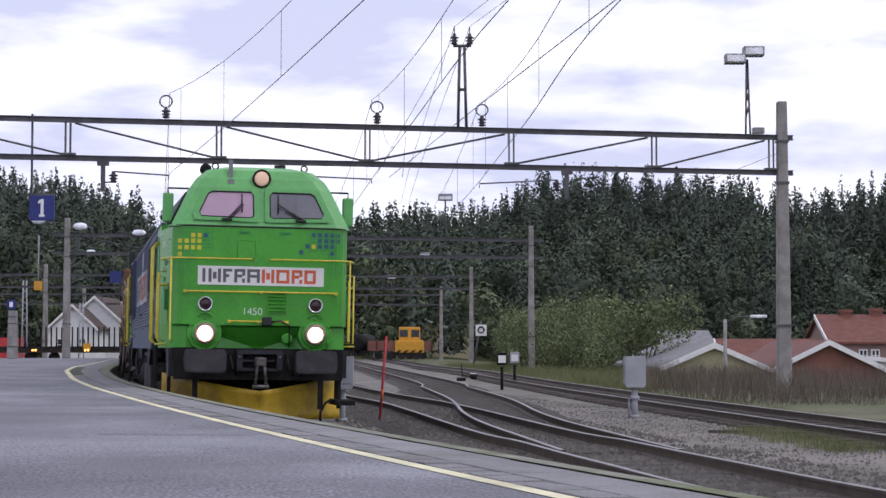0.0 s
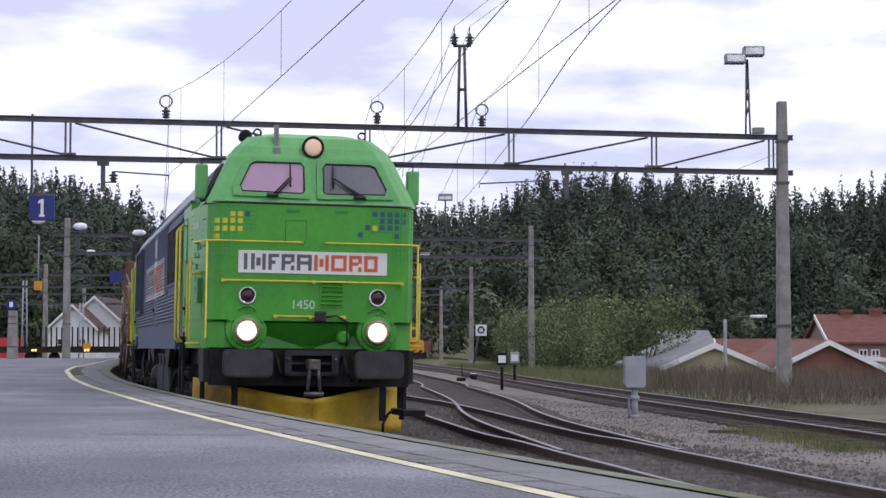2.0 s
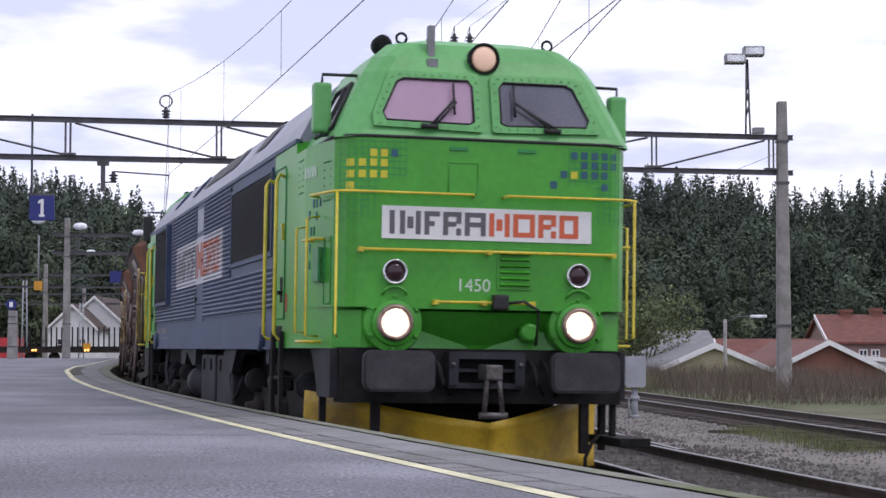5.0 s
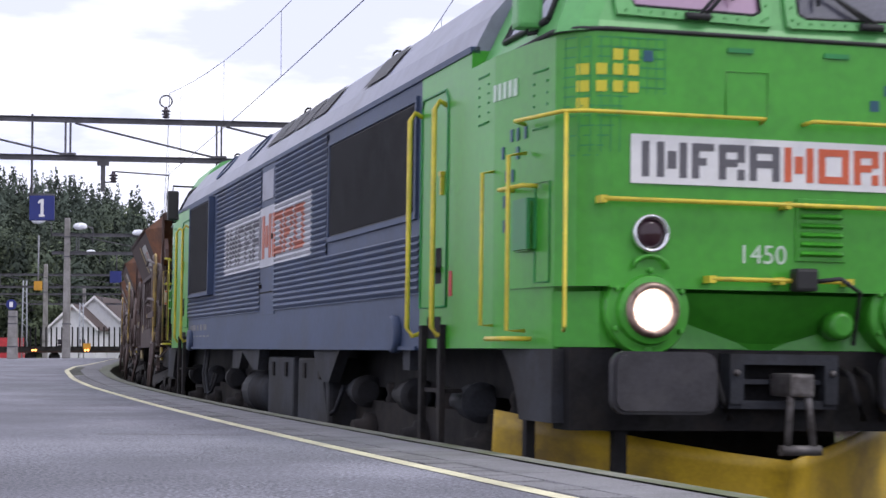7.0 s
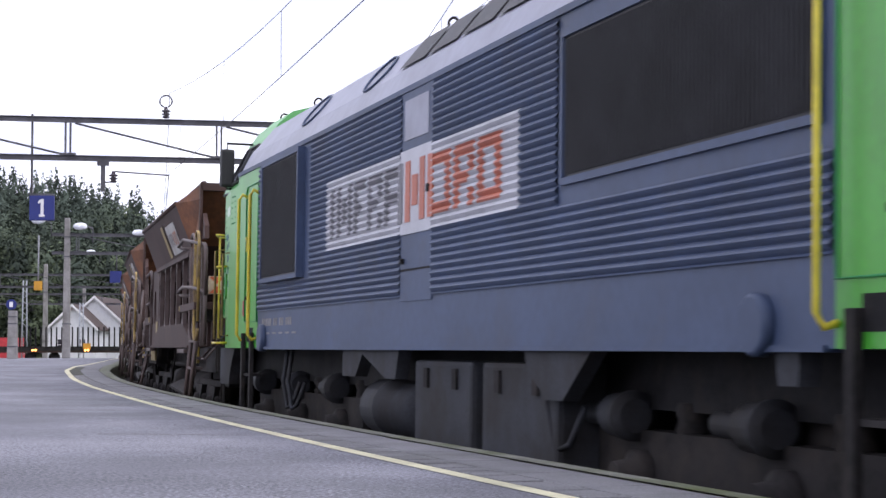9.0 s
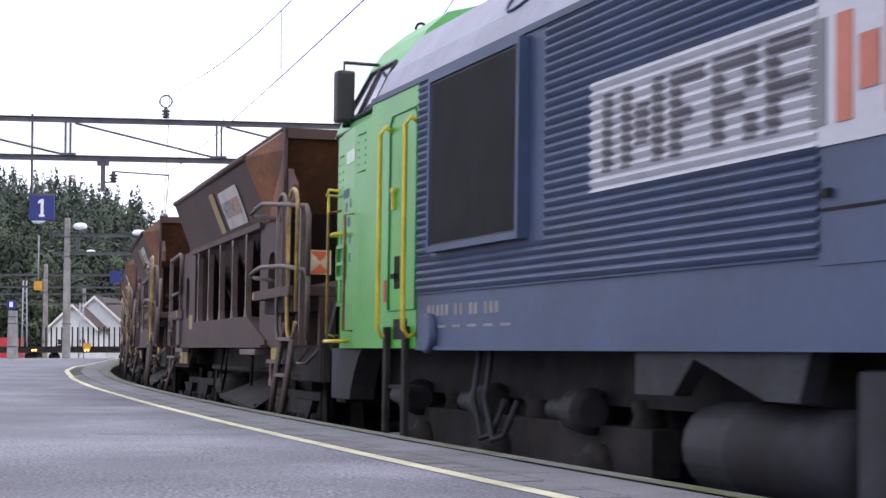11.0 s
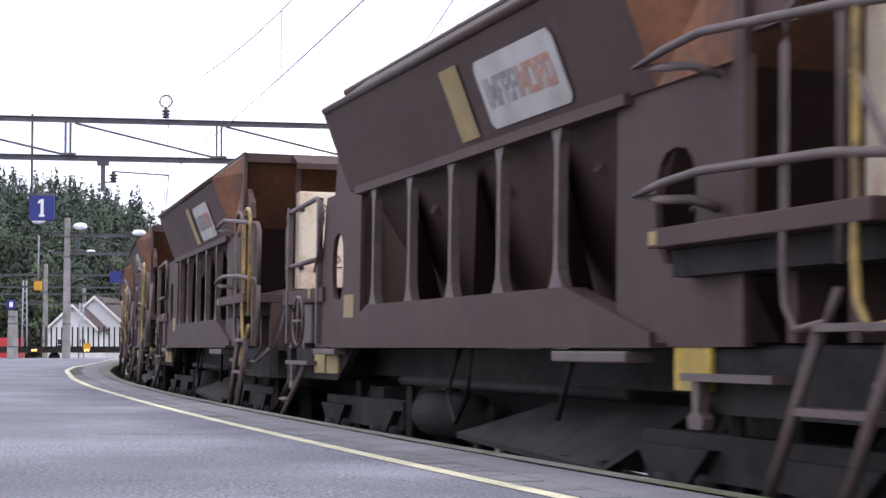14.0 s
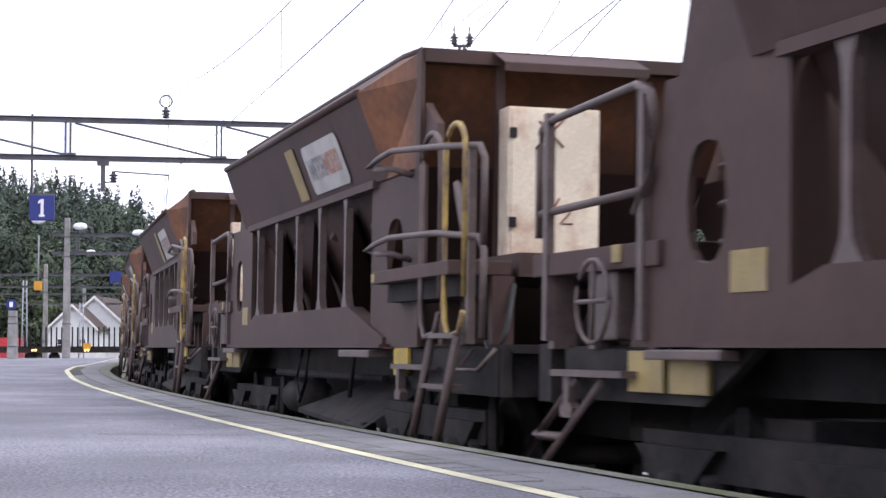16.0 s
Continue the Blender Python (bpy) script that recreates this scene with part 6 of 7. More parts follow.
for x in (0.34, 0.80):
    wire("feeder_wire", [(x, 55.6, 10.9), (x + 1.2, 44, 9.9), (x + 2.6, 30, 9.4), (x + 5.5, 5, 9.6)], 0.009, "thin feeder wire")
    wire("feeder_wire", [(x, 55.6, 10.9), (x - 1.8, 84, 9.6), (x - 3, 117, 10.3)], 0.009, "thin feeder wire")
for a, b in (((0.34, 55.6, 10.6), (-1.96, 55.0, 6.4)), ((10.4, 57.7, 7.3), (7.2, 63, 6.2))):
    wire("stay_wire", [a, b], 0.007, "thin stay wire")
wire("jumper_wire", [(-1.9, 55, 8.2), (-1.7, 54.9, 7.4), (-1.5, 54.9, 7.15), (-1.1, 54.9, 7.5), (-1.2, 55, 6.3)], 0.008, "looped jumper wire")


# ---------- trackside things ----------
def signal_cabinet(x, y):
    c = tagged(new("trackside_cabinet"), "pale grey steel cabinet on a thick pipe in gravel", "cabinet", "trackside cabinets")
    part("pipe", tubes(0.065, [(x, y, GZ - 0.1), (x, y, 0.5)], n=12), "boxgrey", c)
    part("pipe_collar", tubes(0.10, [(x, y, 0.18), (x, y, 0.26)], [(x, y, GZ), (x, y, GZ + 0.06)], n=12), "boxgrey", c)
    part("conduit", tubes(0.025, [(x - 0.12, y, GZ), (x - 0.12, y, 0.2), (x, y, 0.25)]), "boxgrey", c)
    bm = bmesh.new()
    prism(bm, [(x - 0.22, 0.52), (x - 0.17, 0.44), (x + 0.18, 0.44), (x + 0.22, 0.5), (x + 0.22, 1.10), (x - 0.22, 1.08)], "y", y - 0.16, y + 0.16)
    b = part("body", bm, "boxgrey", c)
    part("door", boxes((x - 0.2, x + 0.2, y - 0.172, y - 0.158, 0.56, 1.06)), "boxgrey", b)


signal_cabinet(4.03, 39.3)
signal_cabinet(-2.02, 37.5)
st = tagged(part("marker_stake", tubes(0.028, [(-1.25, 36.9, GZ), (-1.12, 36.9, 1.5)]), "red"), "thin red marker stake beside the track", "stake")
part("reflector_band", tubes(0.034, [(-1.21, 36.9, 0.25), (-1.19, 36.9, 0.45)]), "letter_red", st)
sp = tagged(new("line_sign"), "white square sign with a black ring on a leaning post", "sign")
part("post", tubes(0.09, [(2.45, 150, -0.2), (3.05, 150, 3.4)]), "steel", sp)
bd = part("board", boxes((2.62, 3.5, 149.85, 149.9, 2.2, 3.1)), "white", sp)
part("ring", tubes(0.06, [(3.06 + 0.24 * math.cos(a), 149.83, 2.68 + 0.24 * math.sin(a)) for a in [k * math.pi / 8 for k in range(17)]]), "rubber", bd)
for x, y in ((2.05, 65.0), (2.8, 73.0)):
    d = tagged(new("dwarf_signal"), "small dark signal with a pale face on a post", "signal", "dwarf signals")
    part("post", tubes(0.06, [(x, y, GZ), (x, y, 0.6)]), "black", d)
    b = part("head", boxes((x - 0.18, x + 0.18, y - 0.1, y + 0.1, 0.66, 1.10), bevel=0.02), "black" if y < 70 else "boxgrey", d)
    part("face", boxes((x - 0.13, x + 0.13, y - 0.12, y - 0.105, 0.74, 1.0)), "white", b, "pale signal face")
pl_ = tagged(new("point_lever"), "black and white weighted point lever", "lever")
part("weight", B(lathe, [(-0.16, 0.04), (-0.1, 0.13), (0.1, 0.13), (0.16, 0.04)], (1.35, 82, 0.0), (1, 0, 0), 12), "black", pl_)
part("arm", tubes(0.03, [(1.35, 82, 0.0), (0.85, 82, 0.05), (0.8, 82, 0.55)]), "black", pl_)
part("stand", boxes((0.6, 1.0, 81.8, 82.2, GZ, -0.05)), "black", pl_)
part("cap", boxes((1.2, 1.5, 81.9, 82.1, 0.11, 0.16)), "white", pl_)
pk = tagged(part("timber_plank", boxes((4.6, 6.1, 32.3, 32.5, GZ, GZ + 0.05)), "sleeper"), "weathered plank lying on the gravel", "plank")


# ---------- buildings ----------
def house(name, label, x0, x1, y0, y1, zb, ze, zr, wall, roof, trim="white", windows=(), axis="y", over=0.3, chimneys=()):
    h = tagged(new(name), label, "building")
    if axis == "y":
        xm = (x0 + x1) / 2
        out = [(x0, zb), (x1, zb), (x1, ze), (xm, zr), (x0, ze)]
        part("wall", B(prism, out, "y", y0, y1), wall, h)
        sl = (zr - ze) / (xm - x0)
        for s in (-1, 1):
            xe = xm + s * ((x1 - x0) / 2 + over)
            bm = bmesh.new()
            prism(bm, [(xm, zr + 0.02), (xe, ze - over * sl + 0.02), (xe, ze - over * sl + 0.18), (xm, zr + 0.2)], "y", y0 - over, y1 + over)
            part("roof", bm, roof, h)
            bm = bmesh.new()
            prism(bm, [(xm, zr - 0.06), (xe, ze - over * sl - 0.06), (xe, ze - over * sl + 0.2), (xm, zr + 0.22)], "y", y0 - over - 0.06, y0 - over)
            part("bargeboard", bm, trim, h, "white painted bargeboard")
    else:
        ym = (y0 + y1) / 2
        out = [(y0, zb), (y1, zb), (y1, ze), (ym, zr), (y0, ze)]
        part("wall", B(prism, out, "x", x0, x1), wall, h)
        sl = (zr - ze) / (ym - y0)
        for s in (-1, 1):
            ye = ym + s * ((y1 - y0) / 2 + over)
            bm = bmesh.new()
            prism(bm, [(ym, zr + 0.02), (ye, ze - over * sl + 0.02), (ye, ze - over * sl + 0.18), (ym, zr + 0.2)], "x", x0 - over, x1 + over)
            part("roof", bm, roof, h)
        bm = bmesh.new()
        prism(bm, [(ym, zr - 0.1), (y0 - over, ze - over * sl - 0.1), (y0 - over, ze - over * sl + 0.2), (ym, zr + 0.22)], "x", x0 - over - 0.08, x0 - over)
        part("bargeboard", bm, trim, h, "white painted bargeboard")
    for x, z, w, hh in windows:
        fr = part("window", boxes((x - w / 2 - 0.1, x + w / 2 + 0.1, y0 - 0.05, y0 + 0.02, z - 0.1, z + hh + 0.1)), "white", h)
        for a, b, c, d in ((x - w / 2, x - 0.05, z, z + hh / 2 - 0.03), (x + 0.05, x + w / 2, z, z + hh / 2 - 0.03), (x - w / 2, x - 0.05, z + hh / 2 + 0.03, z + hh), (x + 0.05, x + w / 2, z + hh / 2 + 0.03, z + hh)):
            part("pane", boxes((a, b, y0 - 0.06, y0 - 0.052, c, d)), "darkwin", fr)
    for x, y, z0, z1 in chimneys:
        part("chimney", boxes((x - 0.4, x + 0.4, y - 0.4, y + 0.4, z0, z1), (x - 0.48, x + 0.48, y - 0.48, y + 0.48, z1 - 0.2, z1 - 0.05)), "brickred", h)
    return h


house("brick_workshop", "red brick workshop with a white-edged gable", 16.7, 22.5, 95, 125, -5, 0.05, 1.45, "brickred", "tile_red", windows=((18.3, -1.6, 0.9, 0.8), (20.9, -1.6, 0.9, 0.8)))
house("tiled_house", "pale brick house with a red tiled roof", 27.1, 46, 130, 139, -5, 1.6, 3.45, "pinkwall", "tile_red", windows=((27.75, 0.35, 0.42, 0.7), (29.25, 0.35, 0.42, 0.7), (30.1, 0.35, 0.42, 0.7), (32.6, 0.35, 0.42, 0.7)), axis="x", chimneys=((29.0, 134.5, 3.1, 4.0), (31.2, 134.5, 3.1, 4.1)))
house("white_annex", "white rendered annex with a dark window", 24.2, 31, 121, 127, -5, 0.1, 0.5, "whitewall", "roof_grey", windows=((24.9, -1.2, 0.8, 0.9),))
house("cream_shed", "cream rendered shed with a low white-edged gable", 10.6, 15.2, 89, 112, -5, 0.3, 1.3, "creamwall", "roof_grey")
house("red_roofed_shed", "low shed with a dark red roof", 16.6, 22, 108, 116, -5, -0.2, 1.6, "brickred", "tile_red", axis="x")
house("grey_hut", "grey sheet-roofed hut behind the shed", 14.5, 17.2, 120, 126, -4, 1.4, 2.2, "roof_grey", "roof_grey", axis="x")
house("white_house", "white rendered house with a brown roof", -40.2, -35.3, 190, 202, -0.3, 3.2, 5.5, "whitewall", "tile_brown", windows=((-38.8, 1.0, 0.8, 1.1), (-36.8, 1.0, 0.8, 1.1)))
house("white_house", "taller white house with a grey roof", -39.6, -33.6, 196, 210, -0.3, 3.8, 6.5, "whitewall", "tile_brown")
house("cream_workshop", "long cream railway workshop with white windows", -9.0, 3.6, 240, 275, -0.3, 2.9, 4.8, "creamwall", "roof_grey", windows=tuple((-8 + 2.0 * k, 0.9, 1.2, 1.3) for k in range(6)))
house("grey_workshop", "white and grey railway shed with a dark doorway", -16.5, -9.8, 250, 285, -0.3, 3.0, 4.6, "whitewall", "roof_grey", windows=((-14.5, 0.4, 2.0, 1.9), (-11.8, 0.4, 2.0, 1.9)))

# street lamp behind the sheds
sl_ = tagged(new("street_lamp"), "grey street lamp with a white arm lantern", "lamp")
part("pole", tubes(0.09, [(12.85, 85, -5), (12.85, 85, 2.55)]), "concrete", sl_)
part("arm", tubes(0.035, [(12.85, 85, 2.4), (13.4, 85, 2.65), (14.1, 85, 2.72)]), "steel", sl_)
bm = bmesh.new()
box(bm, 14.0, 14.75, 84.85, 85.15, 2.62, 2.76, bevel=0.05)
part("lantern", bm, "lampwhite", sl_)


# ---------- parked rolling stock ----------
fw = tagged(new("flat_wagon"), "dark red flat wagon with upright steel stakes", "railway wagon")
part("deck", boxes((-47.5, -21.0, 149, 151.8, 0.85, 1.25)), "brown", fw)
part("side_sill", boxes((-47.5, -21.0, 148.9, 149.0, 1.0, 1.35)), "under", fw)
for k in range(34):
    part("stake", boxes((-34.2 + 0.42 * k - 0.05, -34.2 + 0.42 * k + 0.05, 148.9, 149.05, 1.25, 2.9)), "black", fw)
for x in (-45.5, -43.6, -33.0, -31.1, -25.5, -23.6):
    part("wheel", B(lathe, [(0, 0.46), (0.12, 0.46), (0.13, 0.1)], (x, 149.5, 0.46), (0, -1, 0), 16), "under", fw)
for x in (-32.6, -28.4):
    for o in (-0.12, 0.12):
        part("tail_lamp", B(lathe, [(0, 0.09), (0.05, 0.085), (0.07, 0.02)], (x + o, 148.85, 1.05), (0, -1, 0), 10), "orange", fw, "small lit orange tail lamp")
part("yellow_board", boxes((-28.7, -28.1, 148.86, 148.9, 1.15, 1.6)), "machine", fw)
for x in (-12.6, -9.6):
    t = tagged(new("tank_wagon"), "dark grimy tank wagon on a siding", "railway wagon", "parked dark wagons")
    part("tank", B(lathe, [(-0.1, 0.6), (0, 1.0), (5.0, 1.05), (5.1, 0.6)], (x, 205, 1.7), (0.25, 0.97, 0), 16), "black", t)
    part("frame", boxes((x - 1.0, x + 1.0, 205, 210, 0.6, 0.95)), "under", t)
    for q in (-0.75, 0.75):
        part("wheel", B(lathe, [(0, 0.45), (0.1, 0.45)], (x + q, 205.6, 0.45), (1, 0, 0), 14), "under", t)
dw = tagged(new("low_wagon"), "rust-red low-sided wagon on a siding", "railway wagon")
part("body", boxes((-8.2, -1.2, 203, 205.6, 0.9, 2.0)), "brickred", dw)
for k in range(8):
    part("post", boxes((-8.2 + k - 0.06, -8.2 + k + 0.06, 202.9, 203.0, 0.9, 2.05)), "brown", dw)
for x in (-7, -5.6, -3.6, -2.2):
    part("wheel", B(lathe, [(0, 0.45), (0.1, 0.45)], (x, 203.2, 0.45), (0, -1, 0), 14), "under", dw)
mc = tagged(new("track_machine"), "orange-yellow track machine with a cab and striped front", "work vehicle")
bm = bmesh.new()
box(bm, -5.0, -2.0, 194, 198, 0.7, 2.0, bevel=0.12)
bd = part("body", bm, "machine", mc)
cb = part("cab", boxes((-4.6, -2.4, 195, 197.4, 2.0, 3.4), bevel=0.1), "machine", mc)
for x in (-4.1, -2.9):
    part("cab_window", boxes((x - 0.42, x + 0.42, 194.98, 194.995, 2.35, 3.1)), "darkwin", cb)
part("exhaust", tubes(0.08, [(-2.7, 196, 3.4), (-2.7, 196, 4.1)]), "black", cb)
for x in (-4.3, -2.7):
    part("wheel", B(lathe, [(0, 0.42), (0.12, 0.42)], (x, 194.2, 0.42), (0, -1, 0), 14), "under", mc)
for k in range(4):
    a = -4.9 + 0.75 * k
    part("stripe", B(prism, [(a, 0.72), (a + 0.3, 0.72), (a + 0.6, 1.0), (a + 0.3, 1.0)], "y", 193.97, 193.995), "black", bd)
ct = tagged(part("red_container", boxes((-44, -40.5, 178, 181, -0.2, 2.2), bevel=0.05), "red"), "small red container on the ground", "container")
# lattice masts and a platform post on the far side
for x, y, h in ((-37.0, 165, 7.2), (-34.5, 178, 5.5)):
    lm = tagged(new("lattice_mast"), "grey lattice steel mast", "mast", "lattice masts")
    part("leg", tubes(0.06, [(x - 0.25, y, -0.2), (x - 0.15, y, h)], n=4), "boxgrey", lm)
    part("leg", tubes(0.06, [(x + 0.25, y, -0.2), (x + 0.15, y, h)], n=4), "boxgrey", lm)
    part("lacing", tubes(0.03, *[[(x + (-0.22 if k % 2 else 0.22), y, k * 0.5), (x + (0.22 if k % 2 else -0.22), y, k * 0.5 + 0.5)] for k in range(int(h * 2))], n=4), "boxgrey", lm)
pp = tagged(new("platform_post"), "grey concrete post with a round blue sign", "post")
concrete_mast(pp, -24.9, 108, PZ, 3.4, 0.55, 0.45)
part("round_sign", B(lathe, [(0, 0.3), (0.04, 0.3)], (-24.9, 107.6, 3.75), (0, -1, 0), 20), "blue", pp)
part("sign_bar", boxes((-25.0, -24.8, 107.5, 107.55, 3.6, 3.9)), "white", pp)
sy = tagged(new("hanging_board"), "small yellow board hanging below the gantry", "sign")
part("hanger", tubes(0.05, [(-24.3, 111.9, 8.0), (-24.3, 111.9, 4.9)]), "lampgrey", sy)
part("board", boxes((-24.55, -24.05, 111.85, 111.9, 4.7, 5.25)), "machine", sy)
sb2 = tagged(part("blue_board", boxes((-20.2, -19.5, 113.0, 113.1, 5.2, 5.9)), "blue"), "small dark blue platform board", "sign")
part("hanger", tubes(0.04, [(-19.8, 113.05, 5.9), (-19.8, 113.05, 7.0)]), "steel", sb2)


# ---------- vegetation ----------
def leaf_cloud(centres, size, seed, flat=0.0):
    """Small loose triangles and quads at the given places, as vertices and faces."""
    rng = np.random.default_rng(seed)
    c = np.asarray(centres, float)
    n = len(c)
    a = rng.normal(size=(n, 3))
    a /= np.linalg.norm(a, axis=1)[:, None]
    b = np.cross(a, rng.normal(size=(n, 3)))
    b /= np.linalg.norm(b, axis=1)[:, None]
    s = (size * rng.uniform(0.6, 1.4, (n, 1))) if np.isscalar(size) else (np.asarray(size)[:, None] * rng.uniform(0.6, 1.4, (n, 1)))
    v = np.stack([c - a * s, c + b * s * 0.7, c + a * s, c - b * s * 0.7], 1).reshape(-1, 3)
    f = np.arange(4 * n).reshape(n, 4)
    return v.tolist(), f.tolist()


def deciduous_points(rng, n, h, w):
    """Leaf places of a broad-leaved crown made of several uneven clumps."""
    out = []
    clumps = [(rng.normal(0, 0.28 * w), rng.normal(0, 0.28 * w), h * rng.uniform(0.35, 0.95), w * rng.uniform(0.22, 0.42)) for _ in range(9)]
    for k in range(n):
        x, y, z, r = clumps[rng.integers(9)]
        d = rng.normal(size=3)
        d /= np.linalg.norm(d)
        rr = r * rng.uniform(0.7, 1.05)
        out.append((x + d[0] * rr, y + d[1] * rr, max(0.3, z + d[2] * rr * 1.15)))
    return out


def sprays(rng, centres, normals, size):
    """Loose three-cornered leaf sprays that face outwards from their crown, as vertex rows."""
    n = len(centres)
    nr = normals + rng.normal(0, 0.10, (n, 3))
    nr /= np.linalg.norm(nr, axis=1)[:, None]
    u = np.cross(nr, rng.normal(size=(n, 3)))
    u /= np.linalg.norm(u, axis=1)[:, None]
    w = np.cross(nr, u)
    s = size * rng.uniform(0.6, 1.5, (n, 1))
    return np.stack([centres + u * s, centres - u * s * 0.6 + w * s * 0.8, centres - u * s * 0.6 - w * s * 0.8], 1).reshape(-1, 3)


def crown(rng, kind, h, n):
    """Places and outward directions of the sprays of one tree."""
    if kind == "conifer":
        w = h * rng.uniform(0.15, 0.22)
        u = 1 - rng.uniform(0, 1, n) ** 0.55
        a = rng.uniform(0, 6.283, n)
        tier = 0.7 + 0.3 * np.cos(u * 44 + 2 * np.sin(a * 2))
        lop = 1 + 0.25 * np.sin(a * 3 + rng.uniform(0, 6))
        r = w * (1 - u) ** rng.uniform(0.6, 0.9) * tier * lop * rng.uniform(0.88, 1.04, n) + 0.06
        p = np.stack([r * np.cos(a), r * np.sin(a), h * (0.1 + 0.9 * u) - 0.2 * r], 1)
        nr = np.stack([np.cos(a), np.sin(a), np.full(n, 0.55)], 1)
        return p, nr
    w = h * rng.uniform(0.30, 0.44)
    m = 16
    cz = rng.uniform(0.25, 0.95, m)
    env = np.sqrt(np.clip(1 - ((cz - 0.52) / 0.5) ** 2, 0.05, 1))
    ca = rng.uniform(0, 6.283, m)
    cr = w * 0.75 * env * rng.uniform(0.3, 1.0, m)
    C = np.stack([cr * np.cos(ca), cr * np.sin(ca), cz * h], 1)
    rad = w * rng.uniform(0.22, 0.42, m)
    k = rng.integers(0, m, n)
    dd = rng.normal(size=(n, 3))
    dd /= np.linalg.norm(dd, axis=1)[:, None]
    p = C[k] + dd * (rad[k] * rng.uniform(0.85, 1.05, n))[:, None] * np.array([1, 1, 1.2])
    return p, dd + np.array([0, 0, 0.25])


def forest(name, kind, label, material, seed, count, share, hmin, hmax, n, size):
    rng = np.random.default_rng(seed)
    V, tones = [], []
    for _ in range(count):
        a = math.radians(rng.uniform(-16, 16))
        r = 232 + 215 * rng.uniform(0, 1) ** 0.8
        x, y = r * math.sin(a), r * math.cos(a)
        if rng.uniform() > share(r, x):
            continue
        z = land(x, y) - 0.5
        p, nr = crown(rng, kind, rng.uniform(hmin, hmax), n)
        V.append(sprays(rng, p + np.array([x, y, z]), nr, size))
        tones.append(np.full(len(V[-1]), rng.choice([0.75, 0.88, 1.0, 1.15, 1.35]) * rng.uniform(0.9, 1.1)))
    v = np.vstack(V)
    wood = raw(name, v, np.arange(len(v)).reshape(-1, 3), material)
    wood.data.attributes.new("tone", "FLOAT", "POINT").data.foreach_set("value", np.concatenate(tones).astype(np.float32))
    tagged(wood, label, "forest", kind="stuff")


forest("spruce_wood", "conifer", "dark spruce wood on the hillside", "conifer", 11, 2100, lambda r, x: 0.3 + 0.65 * (r > 330), 11, 20, 680, 0.28)
forest("birch_wood", "leaf", "mixed birch wood on the hillside", "leaf", 21, 520, lambda r, x: 0.75 if r < 340 else 0.08, 9, 15, 1000, 0.28)
forest("alder_wood", "leaf", "dark broad-leaved wood on the hillside", "leaf_dark", 27, 900, lambda r, x: 0.75 if r < 365 else 0.12, 9, 17, 960, 0.30)


def bush_thing(name, label, h, w, n, seed, material, size):
    rng = np.random.default_rng(seed)
    t = tagged(new(name), label, "bush" if h < 5 else "tree", "bushes beside the siding")
    p = deciduous_points(rng, n, h, w)
    v, f = leaf_cloud(p, size, seed + 5)
    raw("crown", v, f, material, t)
    bm = bmesh.new()
    for k in range(6):
        a = k * 1.05
        tube(bm, [(0, 0, -0.4), (0.15 * w * math.cos(a), 0.15 * w * math.sin(a), h * 0.4), (0.3 * w * math.cos(a), 0.3 * w * math.sin(a), h * 0.8)], [0.07, 0.04, 0.015], 5)
    part("stems", bm, "bark", t)
    return t


b1 = bush_thing("willow_bush", "leafy green willow bush in long grass", 3.2, 3.8, 4200, 31, "bush", 0.075)
b2 = bush_thing("birch_bush", "tall leafy birch bush beside the siding", 4.4, 4.2, 5200, 41, "bush", 0.08)
rng = np.random.default_rng(5)
b1.matrix_basis = Matrix.Translation((8.8, 122, land(8.8, 122)))
b2.matrix_basis = Matrix.Translation((9.5, 128, land(9.5, 128)))
for k in range(26):
    y = rng.uniform(100, 190)
    x = max(float(siding_x(y)) + rng.uniform(4.0, 9.5), 0.045 * y + rng.uniform(0, 3))
    src = b1 if rng.uniform() < 0.6 else b2
    copy_thing(src, Matrix.Translation((x, y, land(x, y) - rng.uniform(0.3, 1.3))) @ Matrix.Rotation(rng.uniform(0, 6.28), 4, "Z"))


def tufts(name, label, material, places, h, w, blades, seed):
    rng = np.random.default_rng(seed)
    vs, fs = [], []
    for x, y, z in places:
        for _ in range(blades):
            a = rng.uniform(0, 6.283)
            bx, by = x + rng.normal(0, w), y + rng.normal(0, w)
            hh = h * rng.uniform(0.4, 1.2)
            lx, ly = rng.normal(0, 0.35 * hh), rng.normal(0, 0.35 * hh)
            ww = 0.007 + 0.003 * h
            i = len(vs)
            vs += [(bx - math.cos(a) * ww, by - math.sin(a) * ww, z - 0.05), (bx + math.cos(a) * ww, by + math.sin(a) * ww, z - 0.05), (bx + lx, by + ly, z + hh)]
            fs.append((i, i + 1, i + 2))
    tagged(raw(name, vs, fs, material), label, "grass", kind="stuff")


spots = []
for _ in range(330):
    y = rng.uniform(26, 38) if rng.uniform() < 0.5 else rng.uniform(38, 110)
    off = rng.uniform(-1.9, -0.9) if y < 38 else rng.uniform(1.3, 2.4)
    x = float(siding_x(y)) + off
    spots.append((x, y, GZ))
tufts("grass_tufts", "green grass tufts along the siding", "blade", [s for s in spots if s[1] > 40 or (s[1] < 33)], 0.16, 0.16, 26, 3)
tall = []
for _ in range(2600):
    y = rng.uniform(52, 150) if rng.uniform() < 0.5 else rng.uniform(48, 84)
    x = float(siding_x(y)) + rng.uniform(2.4, 14)
    tall.append((x, y, land(x, y)))
tufts("tall_grass", "dry yellow-green grass on the bank", "blade", [q for q in tall[:1300] if q[0] < 0.112 * q[1] or q[1] > 75], 0.45, 0.4, 60, 4)
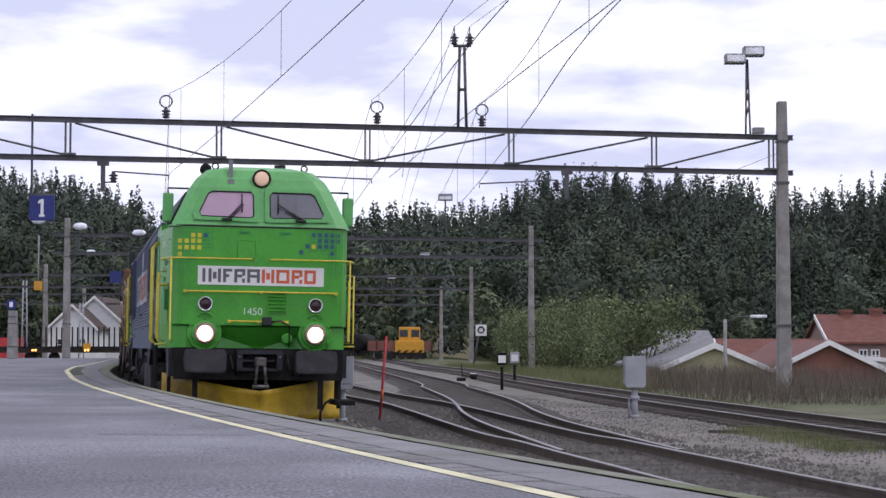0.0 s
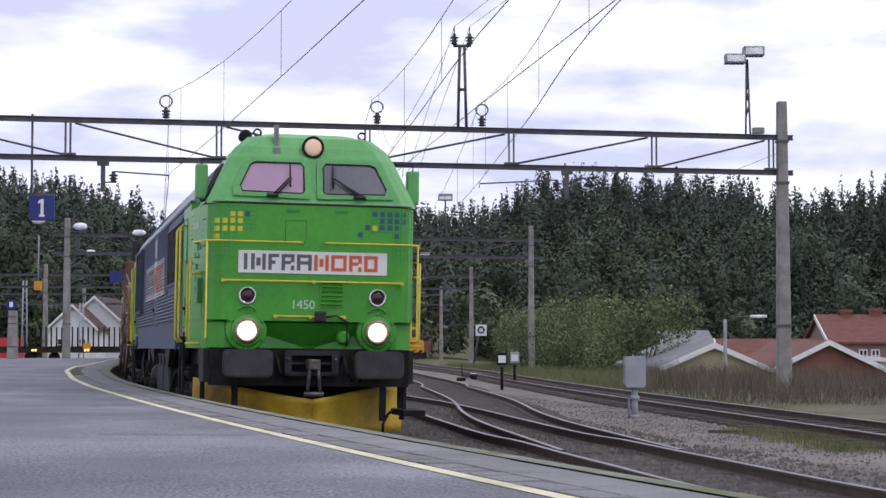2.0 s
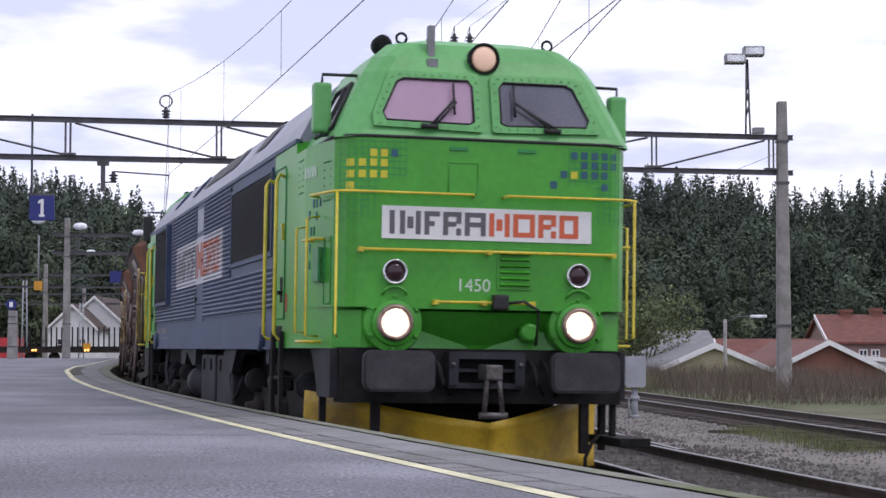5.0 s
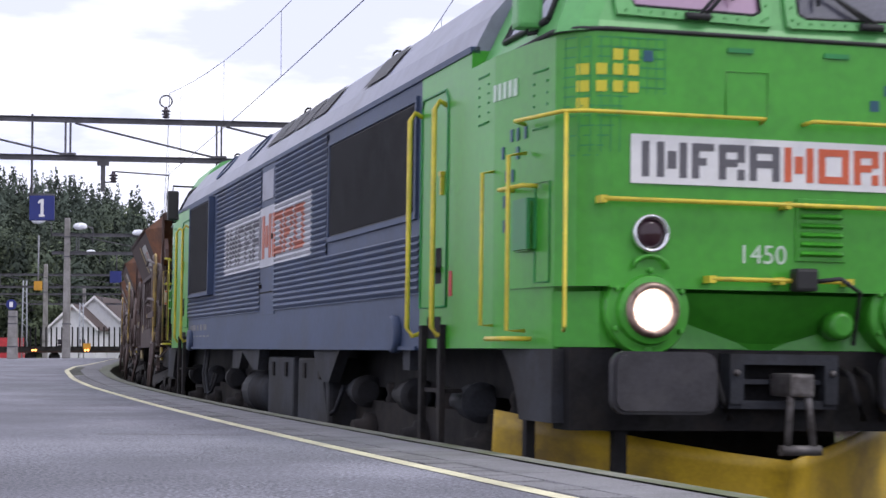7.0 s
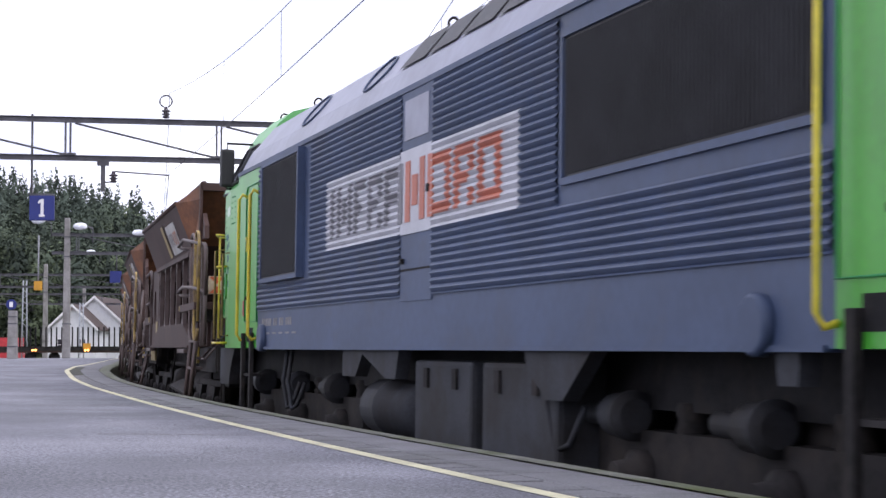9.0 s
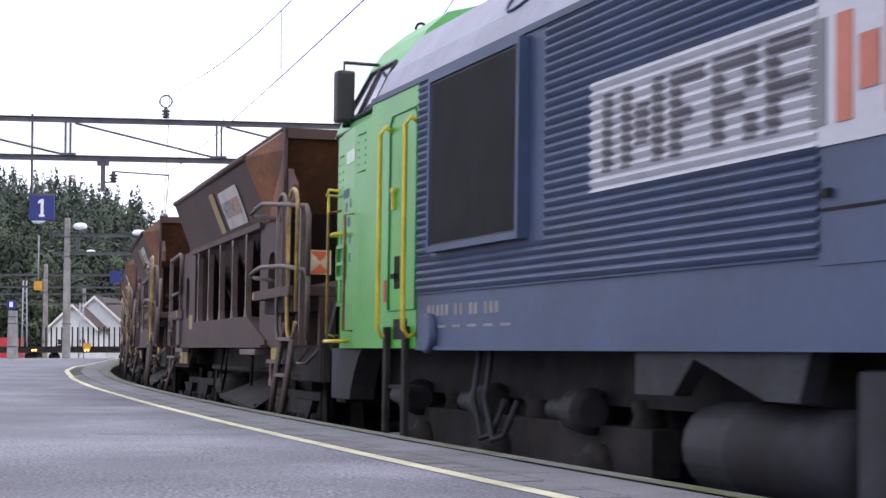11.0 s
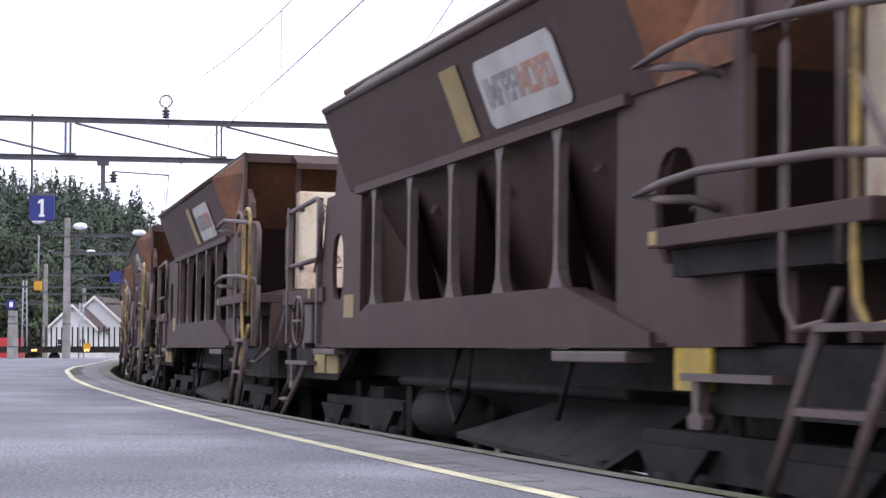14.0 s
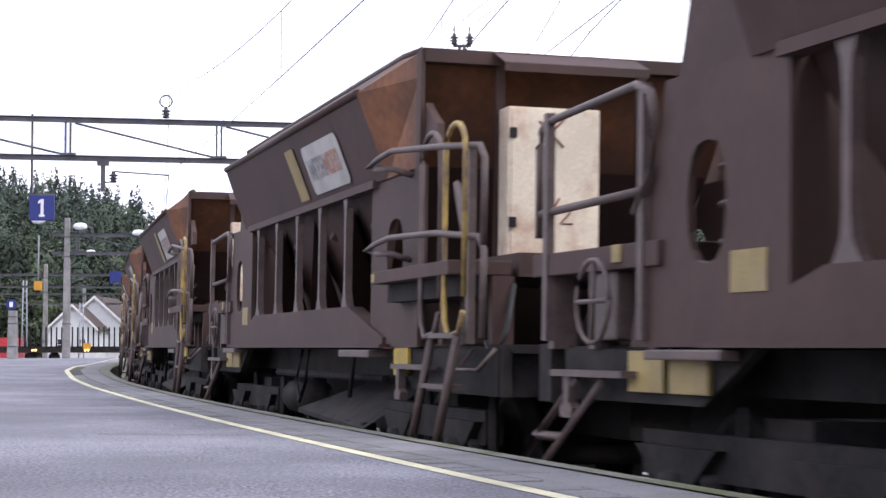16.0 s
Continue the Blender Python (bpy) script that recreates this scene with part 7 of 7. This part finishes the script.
tufts("brown_weeds", "tall brown withered weeds on the bank", "weed", [q for q in tall[1300:] if q[1] < 95 and q[0] > 0.105 * q[1]], 0.95, 0.45, 13, 6)


# ---------- loose stones between the rails ----------
def stone_field():
    rng = np.random.default_rng(8)
    vs, fs = [], []
    pts = [p for p in through_pts if 14 < p.y < 60]
    for q in range(19000):
        p = pts[int(rng.integers(len(pts)))]
        x, y = p.x + (rng.uniform(-2.3, 2.6) if q < 12000 else rng.uniform(1.5, 5.0)), p.y + rng.uniform(-0.4, 0.4)
        s = rng.uniform(0.012, 0.032) if q < 12000 else rng.uniform(0.006, 0.018)
        z = GZ + 0.07 if abs(x - p.x) < 1.5 else GZ + 0.02
        i = len(vs)
        r = rng.uniform(-0.4, 0.4, (5, 2)) * s
        for k, (a, b, c) in enumerate(((-1, -1, -0.6), (1, -1, -0.6), (1, 1, -0.6), (-1, 1, -0.6), (0, 0, 0.9))):
            vs.append((x + a * s + r[k, 0], y + b * s + r[k, 1], z + c * s))
        fs += [(i, i + 1, i + 4), (i + 1, i + 2, i + 4), (i + 2, i + 3, i + 4), (i + 3, i, i + 4)]
    tagged(raw("ballast_stones", vs, fs, "stones"), "loose grey ballast stones", "stones", kind="stuff")


stone_field()


# ---------- paving of the platform edge ----------
def slab_piece(name, parent, s0, s1, l0, l1, z, material):
    a, b, c, d = along(s0, edge_lat(s0, l0)), along(s1, edge_lat(s1, l0)), along(s1, edge_lat(s1, l1)), along(s0, edge_lat(s0, l1))
    top = [(p[0], p[1], z) for p in (a, b, c, d)]
    m = [sum(p[k] for p in top) / 4 for k in range(2)]
    inn = [(m[0] + (p[0] - m[0]) * 0.985, m[1] + (p[1] - m[1]) * 0.97, z + 0.006) for p in top]
    vs = [(x, y, z - 0.03) for x, y, _ in top] + top + inn
    fs = [(i, (i + 1) % 4, 4 + (i + 1) % 4, 4 + i) for i in range(4)] + [(4 + i, 4 + (i + 1) % 4, 8 + (i + 1) % 4, 8 + i) for i in range(4)] + [(8, 9, 10, 11)]
    return raw(name, vs, fs, material, parent)


for x0, y0, x1, y1 in ((-6.5, 20.5, -1.9, 18.6), (-9, 31, -3.6, 29.0), (-4.6, 11.5, -3.2, 11.9), (-2.6, 14.0, -1.4, 13.8), (-7, 25.5, -5.2, 24.6), (-12, 44, -7.4, 41)):
    n = 24
    vs, fs = [], []
    for i in range(n + 1):
        u = i / n
        jx, jy = 0.05 * noise.noise((u * 9, x0, 0)), 0.10 * noise.noise((u * 11, y0, 3))
        wd = 0.012 + 0.02 * abs(noise.noise((u * 14, x0, 7)))
        x, y = x0 + (x1 - x0) * u + jx, y0 + (y1 - y0) * u + jy
        vs += [(x, y - wd, PZ + 0.004), (x, y + wd, PZ + 0.004)]
        if i:
            fs.append((2 * i - 2, 2 * i - 1, 2 * i + 1, 2 * i))
    raw("crack", vs, fs, "joint", bpy.data.objects["platform_surface"])

strip = bpy.data.objects["platform_edge_strip"]
s = -32.0
while s < 24:
    w = rng.uniform(0.85, 1.1)
    slab_piece("paving_slab", strip, s, s + w - 0.012, LE - 0.60, LE - 0.235, PZ + rng.uniform(-0.002, 0.003), "paving")
    s += w
s = -14.0
while s < 24:
    w = rng.uniform(0.14, 0.34)
    o = rng.uniform(-0.012, 0.012)
    slab_piece("edge_sett", strip, s, s + w - rng.uniform(0.012, 0.04), LE - 0.81 + o, LE - 0.62 + o * 0.5, PZ + rng.uniform(-0.006, 0.004), "paving")
    s += w
v, f = ribbon(LE - 0.81, LE - 0.24, PZ + 0.001, PZ + 0.001, -85, -32, 1.0)
raw("far_paving", v, f, "paving", strip)


# ---------- what moves ----------
LOCO_PIVOTS = (-4.2, -16.8)


def vehicle_pose(s, a, b):
    xa, ya, _ = along(s + a)
    xb, yb, _ = along(s + b)
    h = math.atan2(ya - yb, xa - xb)
    return Matrix.Translation((xa - math.cos(h) * a, ya - math.sin(h) * a, 0)) @ Matrix.Rotation(h, 4, "Z") @ Matrix.Rotation(-CANT, 4, "X")


CANT = 0.0146


def motions():
    times = [0.5 * i for i in range(33)]
    walk(loco, [(t, vehicle_pose(travelled(t), *LOCO_PIVOTS)) for t in times])
    for k, wagon in enumerate(wagons):
        off = -19.87 - 14.0 * k
        walk(wagon, [(t, vehicle_pose(travelled(t) + off, -3.4, -11.2)) for t in times])

    # wheels roll with the distance gone
    steps = [16.0 * i / 107 for i in range(108)]
    for wheel, x, r in WHEELS:
        walk(wheel, [(t, Matrix.Translation((x, 0, r)) @ Matrix.Rotation(travelled(t) / r, 4, "Y")) for t in steps])


motions()
